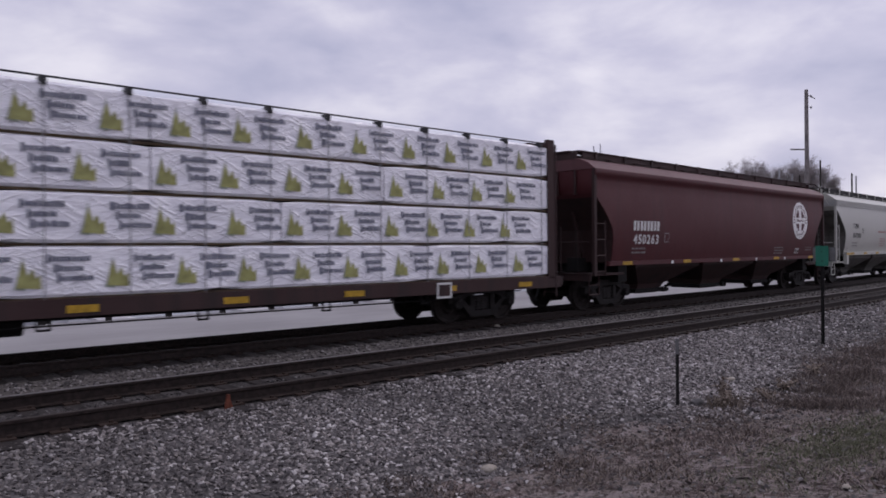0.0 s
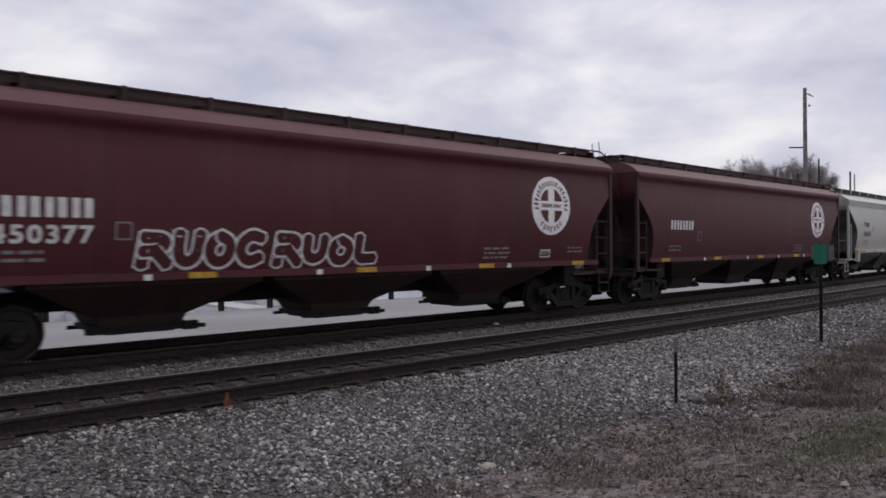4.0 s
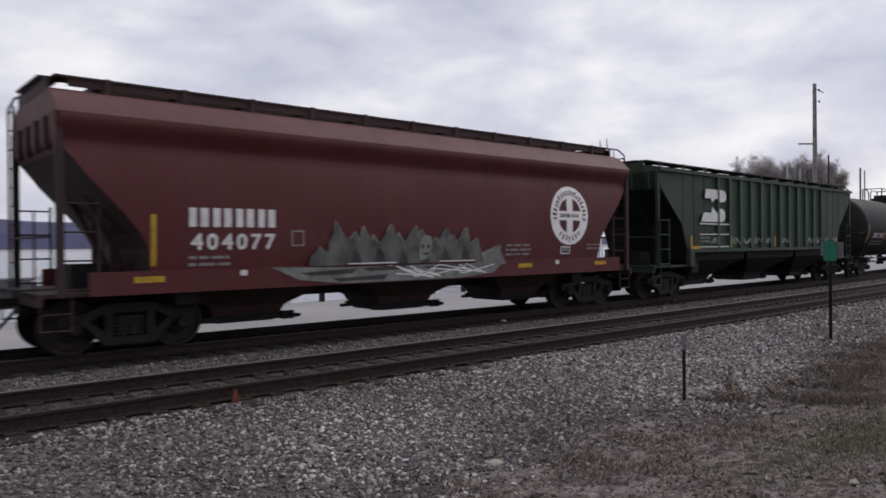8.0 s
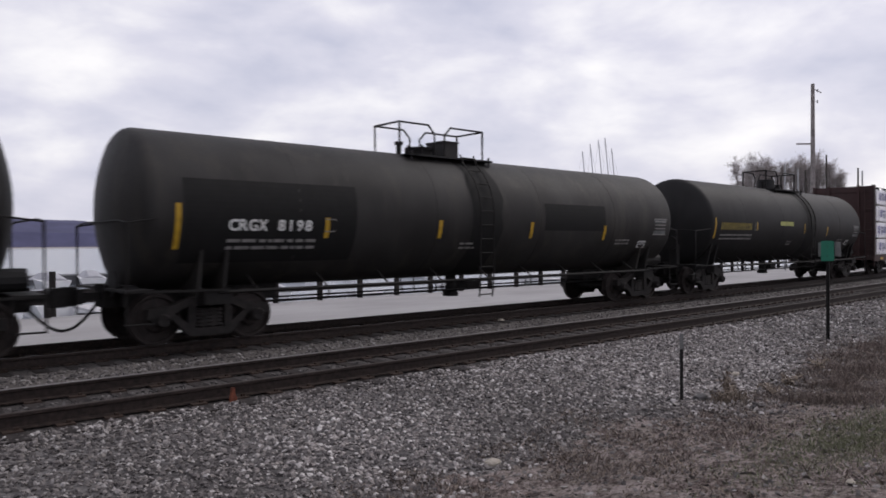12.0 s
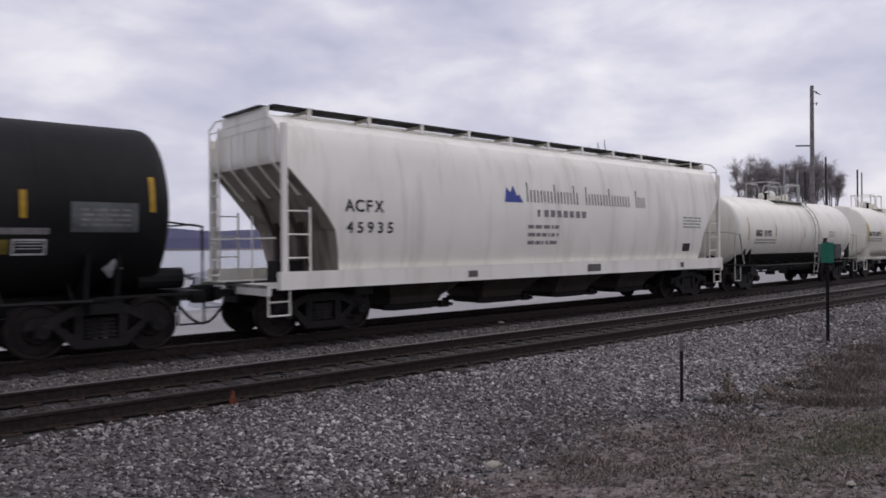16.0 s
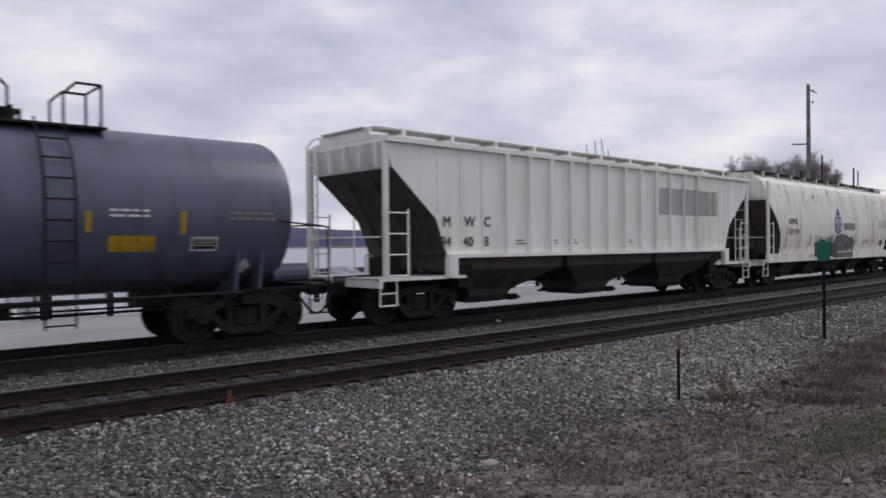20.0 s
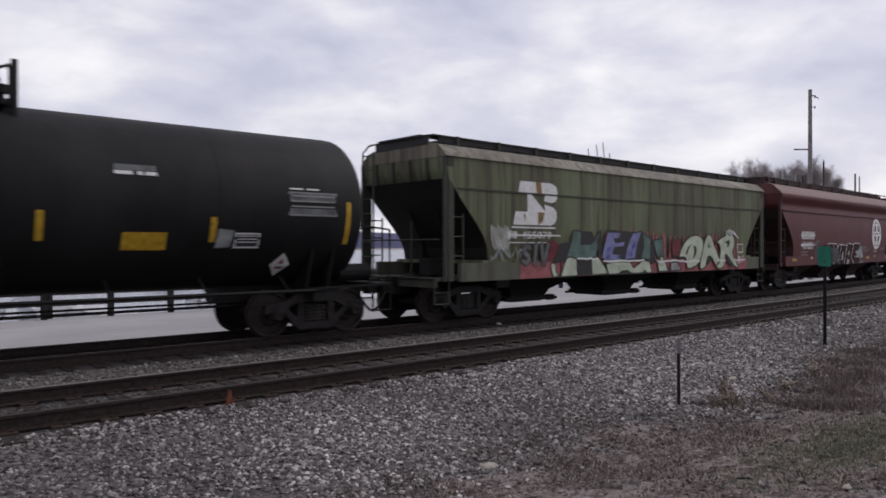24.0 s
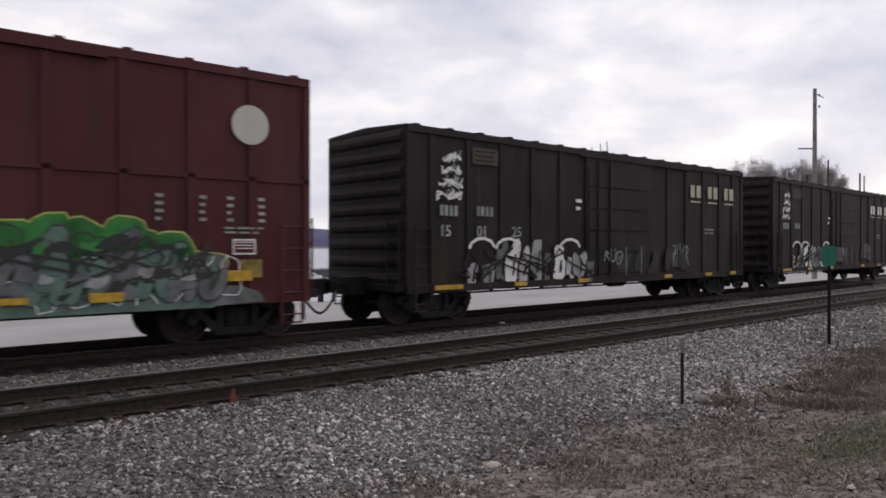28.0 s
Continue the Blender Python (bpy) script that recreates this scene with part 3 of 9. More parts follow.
            ladder(bm, e * (pl - 0.03), s * 1.42 if s < 0 else 0.98, 1.06, zr - 0.1, 0.44, along="y")
            rod(bm, [(e * (pl - 0.03), s * 1.42, zr - 0.1), (e * (pl - 0.10), s * 1.25, zr + 0.08), (e * (xt - 0.1), s * 1.0, zr + 0.13)], 0.022, 5)
            part("end_ladder", bm, fit, car)
        bm = bmesh.new()
        rod(bm, [(e * (pl - 0.03), -1.45, 1.95), (e * (pl - 0.03), 1.45, 1.95)], 0.018, 5)
        rod(bm, [(e * (pl - 0.03), -0.5, 1.06), (e * (pl - 0.03), -0.5, 2.4)], 0.018, 5)
        part("handrail", bm, fit, car)
        for s in (-1, 1):
            bm = bmesh.new()
            rod(bm, [(e * (xt - 0.3), s * 0.5, 3.4), (e * (xl - 0.1), s * 0.5, 1.06)], 0.06, 4)
            box(bm, *sorted((e * (xl + 0.25), e * (xl + 0.35))), *sorted((s * 0.45, s * 0.57)), 1.06, 2.3)
            part("slope_brace", bm, baym, car)
    bm = bmesh.new()
    tube(bm, (pl - 0.22, 0.2, 1.55), (pl - 0.28, 0.2, 1.55), 0.22, 16)
    part("brake_wheel", bm, SOOT, car)
    part("air_reservoir", tube(bmesh.new(), (pe - 1.5, -0.5, 1.32), (pe - 0.7, -0.5, 1.32), 0.16, 12), SOOT, car)
    part("brake_valve", boxes((-pe + 0.7, -pe + 1.3, -0.6, -0.2, 1.1, 1.5)), SOOT, car)
    for e in (-1, 1):
        truck(car, e * (half - 2.05))
    couplers(car, half, sill_in=2.6)
    return surf


def valve_cluster(car, p0, p1, zt):
    """Top fittings of a pressure car: a round valve dome on a stem, small valves, bent rails and a post."""
    x = p0 + 0.40
    bm = tube(bmesh.new(), (x, 0, zt - 0.1), (x, 0, zt + 0.02), 0.17, 14)
    rings(bm, [[(x + q * math.cos(math.tau * i / 16), q * math.sin(math.tau * i / 16), zt + z) for i in range(16)] for z, q in ((0.0, 0.18), (0.06, 0.25), (0.34, 0.26), (0.42, 0.22), (0.46, 0.1))])
    tube(bm, (x, 0, zt + 0.44), (x, 0, zt + 0.72), 0.08, 10)
    part("valve_dome", bm, SOOT, car)
    for x, q, h in ((p0 - 0.28, 0.10, 0.30), (p0 + 0.92, 0.05, 0.13), (p1 - 0.06, 0.10, 0.36)):
        bm = tube(bmesh.new(), (x, 0, zt - 0.1), (x, 0, zt + h), q * 0.7, 10)
        tube(bm, (x, 0, zt + h * 0.62), (x, 0, zt + h), q * 1.35, 10)
        part("valve", bm, SOOT, car)
    bm = bmesh.new()
    for y in (-0.5, 0.5):
        rod(bm, [(p0 - 0.3, y * 0.4, zt + 0.25), (p0 + 0.2, y, zt + 0.64), (p0 + 0.4, y, zt + 0.70), (p0 + 1.3, y, zt + 0.66), (p0 + 1.50, y, zt + 0.55), (p0 + 1.55, y, zt + 0.2)], 0.026, 6)
        rod(bm, [(p0 + 1.45, y, zt + 0.30), (p1 - 0.1, y, zt + 0.56), (p1 - 0.02, y, zt + 0.60), (p1, y, zt + 0.55), (p1, y, zt - 0.2)], 0.026, 6)
    tube(bm, (p1, -0.85, zt - 0.4), (p1, -0.85, zt + 0.62), 0.05, 8)
    part("top_railing", bm, SOOT, car)


def tank(car, half, r, zc, shell, fit, xlen, dome="dome", seams=(), ladder_x=1.7, plat=(-0.95, 0.95), catwalk=False, saddle=None, seam_mat=None, band_z=None, low_fit=None, stain=0.0, short_rail=False):
    """A tank car: shell with dished heads, stub sills, saddles, top platform."""
    surf = lambda z: math.sqrt(max(0.05, r * r - (z - zc) ** 2))
    # a shallow dished head with a tight knuckle
    prof = [(-xlen, 0.02)] + [(-xlen + 0.30 * (i / 9) ** 2, r * 0.93 * i / 9) for i in range(1, 10)]
    prof += [(-xlen + 0.33, r * 0.955), (-xlen + 0.37, r * 0.977), (-xlen + 0.42, r * 0.992), (-xlen + 0.50, r)]
    prof += [(-x, q) for x, q in prof[::-1]]
    part("tank_shell", lathe_x(bmesh.new(), prof, zc, 48), shell, car, smooth=True)
    for x in seams:
        part("weld_seam", lathe_x(bmesh.new(), [(x - 0.03, r - 0.01), (x - 0.015, r + 0.004), (x + 0.015, r + 0.004), (x + 0.03, r - 0.01)], zc, 48), seam_mat or shell, car, smooth=True)
    if stain:
        rnd = random.Random(int(xlen * 100) + 3)
        arc = [math.radians(-70 + 320 * i / 48) for i in range(49)]
        wide = [(ladder_x + stain * (0.1 + 0.12 * noise.noise((3.0 * a, xlen, 0.0))), 0.22 + stain * (0.32 + 0.12 * noise.noise((2.2 * a, 5.0, xlen))) + rnd.uniform(0, 0.03)) for a in arc]
        secs = [[(c - w * k, (r + 0.005) * math.cos(a), zc + (r + 0.005) * math.sin(a)) for a, (c, w) in zip(arc, wide)] for k in (1, 0, -1)]
        part("spill_stain", rings(bmesh.new(), secs, closed=False, cap=False), PATCH, car, "dull black spill stain", smooth=True)
    zb = zc - r
    if band_z:
        a0 = math.acos(min(1.0, (zc - band_z) / r))
        arc = [-a0 + 2 * a0 * i / 16 for i in range(17)]
        bm = rings(bmesh.new(), [[(x, (r + 0.008) * math.sin(a), zc - (r + 0.008) * math.cos(a)) for a in arc] for x in (-xlen + 0.75, xlen - 0.75)], closed=False, cap=False)
        part("lower_band", bm, SOOT, car, "black painted lower strip", smooth=True)
        part("centre_sill", boxes((-xlen, xlen, -0.35, 0.35, 0.68, zb + 0.3)), SOOT, car)
    for e in (-1, 1):
        xb = e * (half - 2.15)
        bm = bmesh.new()
        n = 10
        lo, hi = [], []
        for i in range(n + 1):
            a = radians(-150 + 120 * i / n)
            lo.append((math.cos(a) * (r + 0.01), zc + math.sin(a) * (r + 0.01)))
        poly = lo + [(1.15, zb + 0.05), (1.1, zb - 0.12), (-1.1, zb - 0.12), (-1.15, zb + 0.05)]
        for x in (xb - 0.28, xb + 0.2):
            rings(bm, [[(x + d, y, z) for y, z in poly] for d in (0, 0.07)])
        part("saddle", bm, shell if saddle is None else saddle, car)
        part("body_bolster", boxes((xb - 0.25, xb + 0.25, -1.42, 1.42, 0.72, 0.96)), SOOT, car)
        part("stub_sill", boxes((*sorted((e * (half - 3.9), e * (half - 0.55))), -0.3, 0.3, 0.68, 1.08)), SOOT, car)
        pe = half - 0.55
        bm = boxes((*sorted((e * (pe - 0.45), e * pe)), -1.45, 1.45, 0.98, 1.03))
        part("end_platform", bm, low_fit or fit, car)
        bm = bmesh.new()
        for s in (-1, 1):
            y = s * 1.43
            rod(bm, [(e * (pe - 0.02), y, 1.03), (e * (pe - 0.02), y, 2.15), (e * (pe - 0.02), y * 0.7, 2.2)], 0.018, 5)
            if short_rail:
                rod(bm, [(e * (pe - 0.02), y, 2.15), (e * (pe - 0.40), y, 2.12), (e * (pe - 0.75), y, 1.03)], 0.024, 5)
            else:
                rod(bm, [(e * (pe - 0.02), y, 2.15), (e * (xlen - 0.6), y * 1.02, 2.25)], 0.018, 5)
            stirrup(bm, e * (pe - 0.45), e * pe, y, 0.45, 0.98)
        rod(bm, [(e * (pe - 0.02), -1.0, 2.2), (e * (pe - 0.02), 1.0, 2.2)], 0.018, 5)
        part("end_handrail", bm, fit, car)
        for s in (-1, 1):
            rows = rod(bmesh.new(), [(xb - e * 0.2, s * 1.44, 0.97), (e * (pe - 0.3), s * 1.44, 0.99)], 0.03, 4)
            part("end_sill_rod", rows, low_fit or fit, car)
        if e > 0:
            part("air_reservoir", tube(bmesh.new(), (pe - 0.95, -0.75, 1.24), (pe - 0.15, -0.75, 1.24), 0.19, 12), shell, car)
        else:
            zw = 1.75 if pe - xlen > 0.35 else 1.12
            part("brake_stand", boxes((-pe + 0.2, -pe + 0.45, -0.62, -0.36, 0.7, zw - 0.05)), SOOT, car)
            part("brake_wheel", tube(bmesh.new(), (-pe + 0.06, -0.49, zw), (-pe + 0.12, -0.49, zw), 0.24, 14), SOOT, car)
        truck(car, e * (half - 2.15))
    # side running rails between the saddles
    a = half - 2.15
    for s in (-1, 1):
        bm = rod(bmesh.new(), [(-a, s * 1.42, 0.93), (a, s * 1.42, 0.93)], 0.035, 5)
        for i in range(9):
            x = -a + 2 * a * (i + 0.5) / 9
            rod(bm, [(x, s * 1.42, 0.93), (x, s * 1.0, zb + 0.25)], 0.02, 4)
            if s < 0 and i % 2:
                stirrup(bm, x - 0.1, x + 0.1, s * 1.30, 0.72, 0.93)
        part("running_rail", bm, low_fit or fit, car)
        if catwalk:
            bm = boxes((-a, a, *sorted((s * 1.25, s * 1.55)), 0.98, 1.03))
            part("catwalk", bm, fit, car)
    bm = bmesh.new()
    rod(bm, [(-a + 0.8, -0.25, 0.62), (a - 0.8, -0.25, 0.62)], 0.03, 5)
    rod(bm, [(-a + 0.8, 0.2, 0.66), (a - 0.8, 0.2, 0.66)], 0.022, 5)
    part("brake_rod", bm, SOOT, car)
    bm = tube(bmesh.new(), (0.0, 0, zb + 0.05), (0.0, 0, 0.55), 0.14, 12)
    tube(bm, (0.0, 0, 0.58), (0.0, 0, 0.44), 0.2, 12)
    box(bm, 0.35, 0.9, -0.2, 0.2, 0.6, 0.8)
    part("bottom_outlet", bm, SOOT, car)
    # top platform
    zt = zc + r
    p0, p1 = plat[0] + 0.35, plat[1] + 0.30
    bm = boxes((p0, p1, -0.85, -0.35, zt - 0.11, zt - 0.07), (p0, p1, 0.35, 0.85, zt - 0.11, zt - 0.07), (p0, p0 + 0.3, -0.85, 0.85, zt - 0.11, zt - 0.07), (p1 - 0.3, p1, -0.85, 0.85, zt - 0.11, zt - 0.07))
    for x in (p0 + 0.1, p1 - 0.1):
        for y in (-0.8, 0.8):
            tube(bm, (x, y, zt - 0.4), (x, y, zt), 0.03, 5)
    part("top_platform", bm, WALKWAY if shell not in (TANK_WHITE, TANK_CREAM) else fit, car)
    if dome == "cluster":
        valve_cluster(car, p0, p1, zt)
    bm = bmesh.new()
    mid = (p0 + p1) / 2
    turn = -1 if dome in ("low", "right") else 1
    h = zt + 0.70
    long = p1 - p0
    for y in (-0.48, 0.48) if dome != "cluster" else ():
        a, b = (p0 + 0.62 * long, p0 + 0.84 * long) if dome == "box" else (p0 + 0.40 * long, p0 + 0.52 * long)
        rod(bm, [(p0, y, zt), (p0, y, h), (a - 0.2, y, h), (a, y, h - 0.2), (a, y, zt)], 0.024, 6)
        rod(bm, [(b, y, zt), (b, y, h - 0.2), (b + 0.2, y, h), (p1, y, h), (p1, y, zt)], 0.024, 6)
    if dome != "cluster":
        for x in (p0, p1):
            rod(bm, [(x, -0.48, h), (x, 0.48, h)], 0.024, 6)
        part("top_railing", bm, fit, car)
    bm = bmesh.new()
    dm = bmesh.new()
    if dome == "dome":
        rings(dm, [[(mid - turn * 0.35 + q * math.cos(math.tau * i / 20), q * math.sin(math.tau * i / 20), zz) for i in range(20)] for zz, q in
                   ((zt - 0.1, 0.36), (zt + 0.34, 0.36), (zt + 0.40, 0.33), (zt + 0.42, 0.1))])
        part("valve_dome", dm, shell, car, smooth=True)
    elif dome == "ball":
        for x, q, top in ((mid - 0.42, 0.24, 0.40), (mid + 0.9 * (p1 - mid) - 0.2, 0.13, 0.34), (p0 + 0.35, 0.10, 0.28)):
            dm = bmesh.new()
            rings(dm, [[(x + k * q * math.cos(math.tau * i / 16), k * q * math.sin(math.tau * i / 16), zt - 0.1 + (top + 0.1) * h) for i in range(16)] for k, h in ((0.8, 0), (0.8, 0.35), (1.0, 0.45), (1.0, 0.75), (0.75, 0.92), (0.2, 1.0))])
            part("valve_dome", dm, shell, car, smooth=True)
    elif dome != "cluster":
        box(dm, mid - turn * 0.4 - 0.25, mid - turn * 0.4 + 0.25, -0.32, 0.32, zt - 0.1, zt + 0.36)
        box(dm, mid - turn * 0.4 - 0.27, mid - turn * 0.4 + 0.27, -0.34, 0.34, zt + 0.36, zt + 0.40)
        part("valve_box", dm, shell, car)
    tube(bm, (mid + turn * 0.35, 0, zt - 0.1), (mid + turn * 0.35, 0, zt + 0.14), 0.3, 16)
    tube(bm, (mid + turn * 0.35, 0, zt + 0.14), (mid + turn * 0.35, 0, zt + 0.20), 0.34, 16)
    for i in range(6):
        q = math.tau * i / 6
        tube(bm, (mid + turn * 0.35 + 0.36 * math.cos(q), 0.36 * math.sin(q), zt + 0.02), (mid + turn * 0.35 + 0.36 * math.cos(q), 0.36 * math.sin(q), zt + 0.24), 0.03, 6)
    part("manway", bm, SOOT if shell not in (TANK_WHITE, TANK_CREAM) else shell, car)
    bm = bmesh.new()
    tube(bm, (p0 + 0.12, -0.3, zt - 0.05), (p0 + 0.12, -0.3, zt + 0.18), 0.06, 8)
    tube(bm, (p0 + 0.12, -0.3, zt + 0.18), (p0 + 0.12, -0.3, zt + 0.25), 0.1, 8)
    part("safety_valve", bm, SOOT, car)
    # side ladder over the shell's curve
    for s in (-1, 1):
        bm = bmesh.new()
        path = [(s * 0.85, zt)]
        for i in range(7):
            q = radians(52 - 62 * i / 6)
            path.append((s * (r + 0.09) * math.cos(q), zc + (r + 0.09) * math.sin(q)))
        path.append((s * (r + 0.05), 0.93))
        path.append((s * (r + 0.0), 0.5))
        for x in (ladder_x - 0.22, ladder_x + 0.22):
            rod(bm, [(x, y, z) for y, z in path], 0.02, 5)
        z = 0.56
        while z < zt - 0.05:
            y = lerp([(q, p) for p, q in path[::-1]], z)
            tube(bm, (ladder_x - 0.22, y, z), (ladder_x + 0.22, y, z), 0.016, 5)
            z += 0.33
        part("side_ladder", bm, fit, car)
    couplers(car, half, sill_in=1.2)
    return surf


def boxcar(car, half, xb, z0, zt, mat, roofm, door=(-0.85, 2.3), posts=13, fluted=False, end_ribs=9, wide=1.50, roof_rise=0.12, mid_rail=None, endm=None):
    surf = lambda z: wide + 0.002
    part("body", boxes((-xb, xb, -wide, wide, z0 + 0.12, zt)), mat, car)
    n = 16
    bm = bmesh.new()
    rings(bm, [[(x, -wide - 0.03, zt), (x, -wide - 0.03, zt + 0.04), (x, 0, zt + roof_rise), (x, wide + 0.03, zt + 0.04), (x, wide + 0.03, zt)] for x in (-xb - 0.02, xb + 0.02)])
    part("roof", bm, roofm, car)
    for i in range(n):
        x = -xb + 0.3 + (2 * xb - 0.6) * i / (n - 1)
        bm = bmesh.new()
        rings(bm, [[(x + d, -wide - 0.035, zt + 0.03), (x + d, -wide - 0.035, zt + 0.075), (x + d, 0, zt + roof_rise + 0.04), (x + d, wide + 0.035, zt + 0.075), (x + d, wide + 0.035, zt + 0.03)] for d in (-0.07, 0.07)])
        part("roof_rib", bm, roofm, car)
    for s in (-1, 1):
        places = [-xb + 0.06 + (2 * xb - 0.12) * i / (posts - 1) for i in range(posts)] if isinstance(posts, int) else posts
        for x in places:
            if door[0] - 0.05 < x < door[1] + 0.05:
                continue
            y0, y1 = sorted((s * (wide - 0.002), s * (wide + 0.035)))
            part("side_post", boxes((x - 0.07, x + 0.07, y0, y1, z0 + 0.18, zt - 0.02)), mat, car)
        y0, y1 = sorted((s * (wide - 0.01), s * (wide + 0.075)))
        part("side_sill", boxes((-xb, xb, y0, y1, z0 + 0.0, z0 + 0.17)), mat, car)
        part("top_rail", boxes((-xb, xb, *sorted((s * (wide - 0.004), s * (wide + 0.05))), zt - 0.12, zt + 0.005)), mat, car)
        if mid_rail:
            part("mid_rail", boxes((-xb, xb, *sorted((s * (wide - 0.004), s * (wide + 0.035))), mid_rail - 0.04, mid_rail + 0.04)), mat, car)
        # door with raised panels, rails and bars
        dm = boxes((door[0], door[1], *sorted((s * wide, s * (wide + 0.05))), z0 + 0.2, zt - 0.16))
        d = part("door", dm, mat, car)
        for k in range(5):
            za = z0 + 0.28 + (zt - z0 - 0.62) * k / 5
            zb = z0 + 0.28 + (zt - z0 - 0.62) * (k + 1) / 5 - 0.08
            part("door_panel", boxes((door[0] + 0.1, door[1] - 0.1, *sorted((s * (wide + 0.048), s * (wide + 0.075))), za, zb)), mat, d)
        for x in (door[0] + 0.5, door[0] + 1.05):
            part("lock_bar", tube(bmesh.new(), (x, s * (wide + 0.1), z0 + 0.2), (x, s * (wide + 0.1), zt - 0.2), 0.022, 6), mat, d)
        for za in (zt - 0.17, z0 + 0.17):
            part("door_track", boxes((door[0] - 0.3, door[1] + 2.4, *sorted((s * wide, s * (wide + 0.085))), za, za + 0.045)), mat, car)
    # endm, where given, coats both ends darker than the sides
    dark_end, endm = endm is not None, endm or mat
    for e in (-1, 1):
        part("end_sheet", boxes((*sorted((e * (xb - 0.01), e * (xb + 0.004))), -wide + 0.03, wide - 0.03, z0 + 0.14, zt - 0.03)), endm, car, "darker ribbed end" if dark_end else "")
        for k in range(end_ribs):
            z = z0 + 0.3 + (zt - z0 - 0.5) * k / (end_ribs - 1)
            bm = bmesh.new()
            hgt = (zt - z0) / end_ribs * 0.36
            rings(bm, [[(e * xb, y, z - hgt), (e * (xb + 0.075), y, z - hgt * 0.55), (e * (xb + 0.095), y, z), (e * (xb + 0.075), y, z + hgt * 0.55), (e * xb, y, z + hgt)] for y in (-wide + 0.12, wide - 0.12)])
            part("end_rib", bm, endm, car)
        pe = half - 0.55
        part("end_sill", boxes((*sorted((e * (xb - 0.1), e * (xb + 0.25))), -1.45, 1.45, z0 + 0.05, z0 + 0.2)), SOOT, car)
        for s in (-1, 1):
            part("side_ladder", ladder(bmesh.new(), e * (xb - 0.62), s * (wide + 0.12), z0 - 0.35, z0 + 1.5, e * 0.45), mat, car)
            part("step", stirrup(bmesh.new(), e * (xb - 0.6), e * (xb - 0.15), s * wide, z0 - 0.4, z0), mat, car)
        part("end_ladder", ladder(bmesh.new(), e * (xb + 0.13), -wide + 0.1, z0 + 0.2, z0 + 1.6, 0.42, along="y"), mat, car)
        part("body_bolster", boxes((e * (half - 2.4) - 0.3, e * (half - 2.4) + 0.3, -1.4, 1.4, 0.7, z0 + 0.12)), SOOT, car)
        truck(car, e * (half - 2.4))
    part("floor_beam", boxes((-half + 1.2, half - 1.2, -0.3, 0.3, 0.66, z0 + 0.1), (-xb, xb, -wide + 0.06, wide - 0.06, z0, z0 + 0.14)), SOOT, car)
    bm = rod(bmesh.new(), [(-half + 3.4, -0.6, 0.62), (half - 3.4, -0.6, 0.6)], 0.025, 5)
    for i in range(7):
        x = -half + 4 + (2 * half - 8) * i / 6
        tube(bm, (x, -0.6, 0.62), (x, -0.6, z0 + 0.1), 0.02, 4)
    part("brake_rod", bm, SOOT, car)
    part("air_reservoir", tube(bmesh.new(), (0.8, -0.7, 0.72), (1.5, -0.7, 0.72), 0.17, 10), SOOT, car)
    couplers(car, half, sill_in=1.6)
    return surf


WHITE = paint("bright_white_paint", (0.84, 0.825, 0.77), 0.45, (0.45, 0.36, 0.31), 0.2)
GREY_STRIPE = paint("side_plate_paint", (0.40, 0.41, 0.40), 0.5, (0.15, 0.14, 0.12), 0.3)

# ---- the train: couplings along the far track at 12 s, in metres ----
COUPLING = [-223.9, -199.2, -180.7, -162.0, -143.8, -125.4, -107.0, -88.6, -69.8, -53.2, -34.7, -15.3, 3.1, 21.15, 39.4, 63.95, 77.15, 95.6, 109.75,
            123.6, 137.75, 151.35, 169.6, 187.8, 205.6, 224.4, 242.3, 259.1, 276.3, 294.45, 312.3, 330.4]
SPEED = 17.89
BEND = 584.6                    # radius of the near rail
NEAR_RAIL, TRACKS = 8.825, 4.309
CENTRE_Y = NEAR_RAIL + BEND
FAR_R = BEND - 0.7535 - TRACKS  # radius of the far track's centre line


def on_track(s, radius=FAR_R):
    a = s / FAR_R
    return pose(radius * math.sin(a), CENTRE_Y - radius * math.cos(a), 0, 0, 0, math.degrees(a))


TRAIN = []


def new_car(name, label):
    i = len(TRAIN)
    half = (COUPLING[i + 1] - COUPLING[i]) / 2
    car = tagged(new(name), label, "freight car", "cars of the passing train")
    car.empty_display_size = 0.5
    TRAIN.append((car, (COUPLING[i] + COUPLING[i + 1]) / 2))
    return car, half - 0.012


# ---- marks ----
def slabs(count, x0, x1, z0, z1, mat, parent, surf, lift=0.006):
    """A company mark as plain upright bars of its letters' size."""
    w = (x1 - x0) / (count - 0.22)
    rows = []
    for i in range(count):
        a, b = x0 + i * w, x0 + i * w + w * 0.80
        rows += [(a, a + (b - a) * 0.38, z0, z1), (a + (b - a) * 0.58, b, z0, z1)]
    return bars("company_mark", rows, mat, parent, surf, lift=lift)


def wordmark(pattern, x, z, h, width, mat, parent, surf, stroke=0.05):
    """A brand's written name as plain upright bars in its colour and rhythm: i is a tall bar, n a pair of low ones."""
    step = width / len(pattern)
    rows = []
    for i, c in enumerate(pattern):
        a = x + step * (i + 0.12)
        if c == "i":
            rows.append((a, a + stroke, z, z + h))
        if c in "in":
            rows += [(a + step * 0.5, a + step * 0.5 + stroke, z, z + h * 0.62), (a, a + stroke, z, z + h * 0.62)][:2 if c == "n" else 1]
    return bars("company_mark", rows, mat, parent, surf)


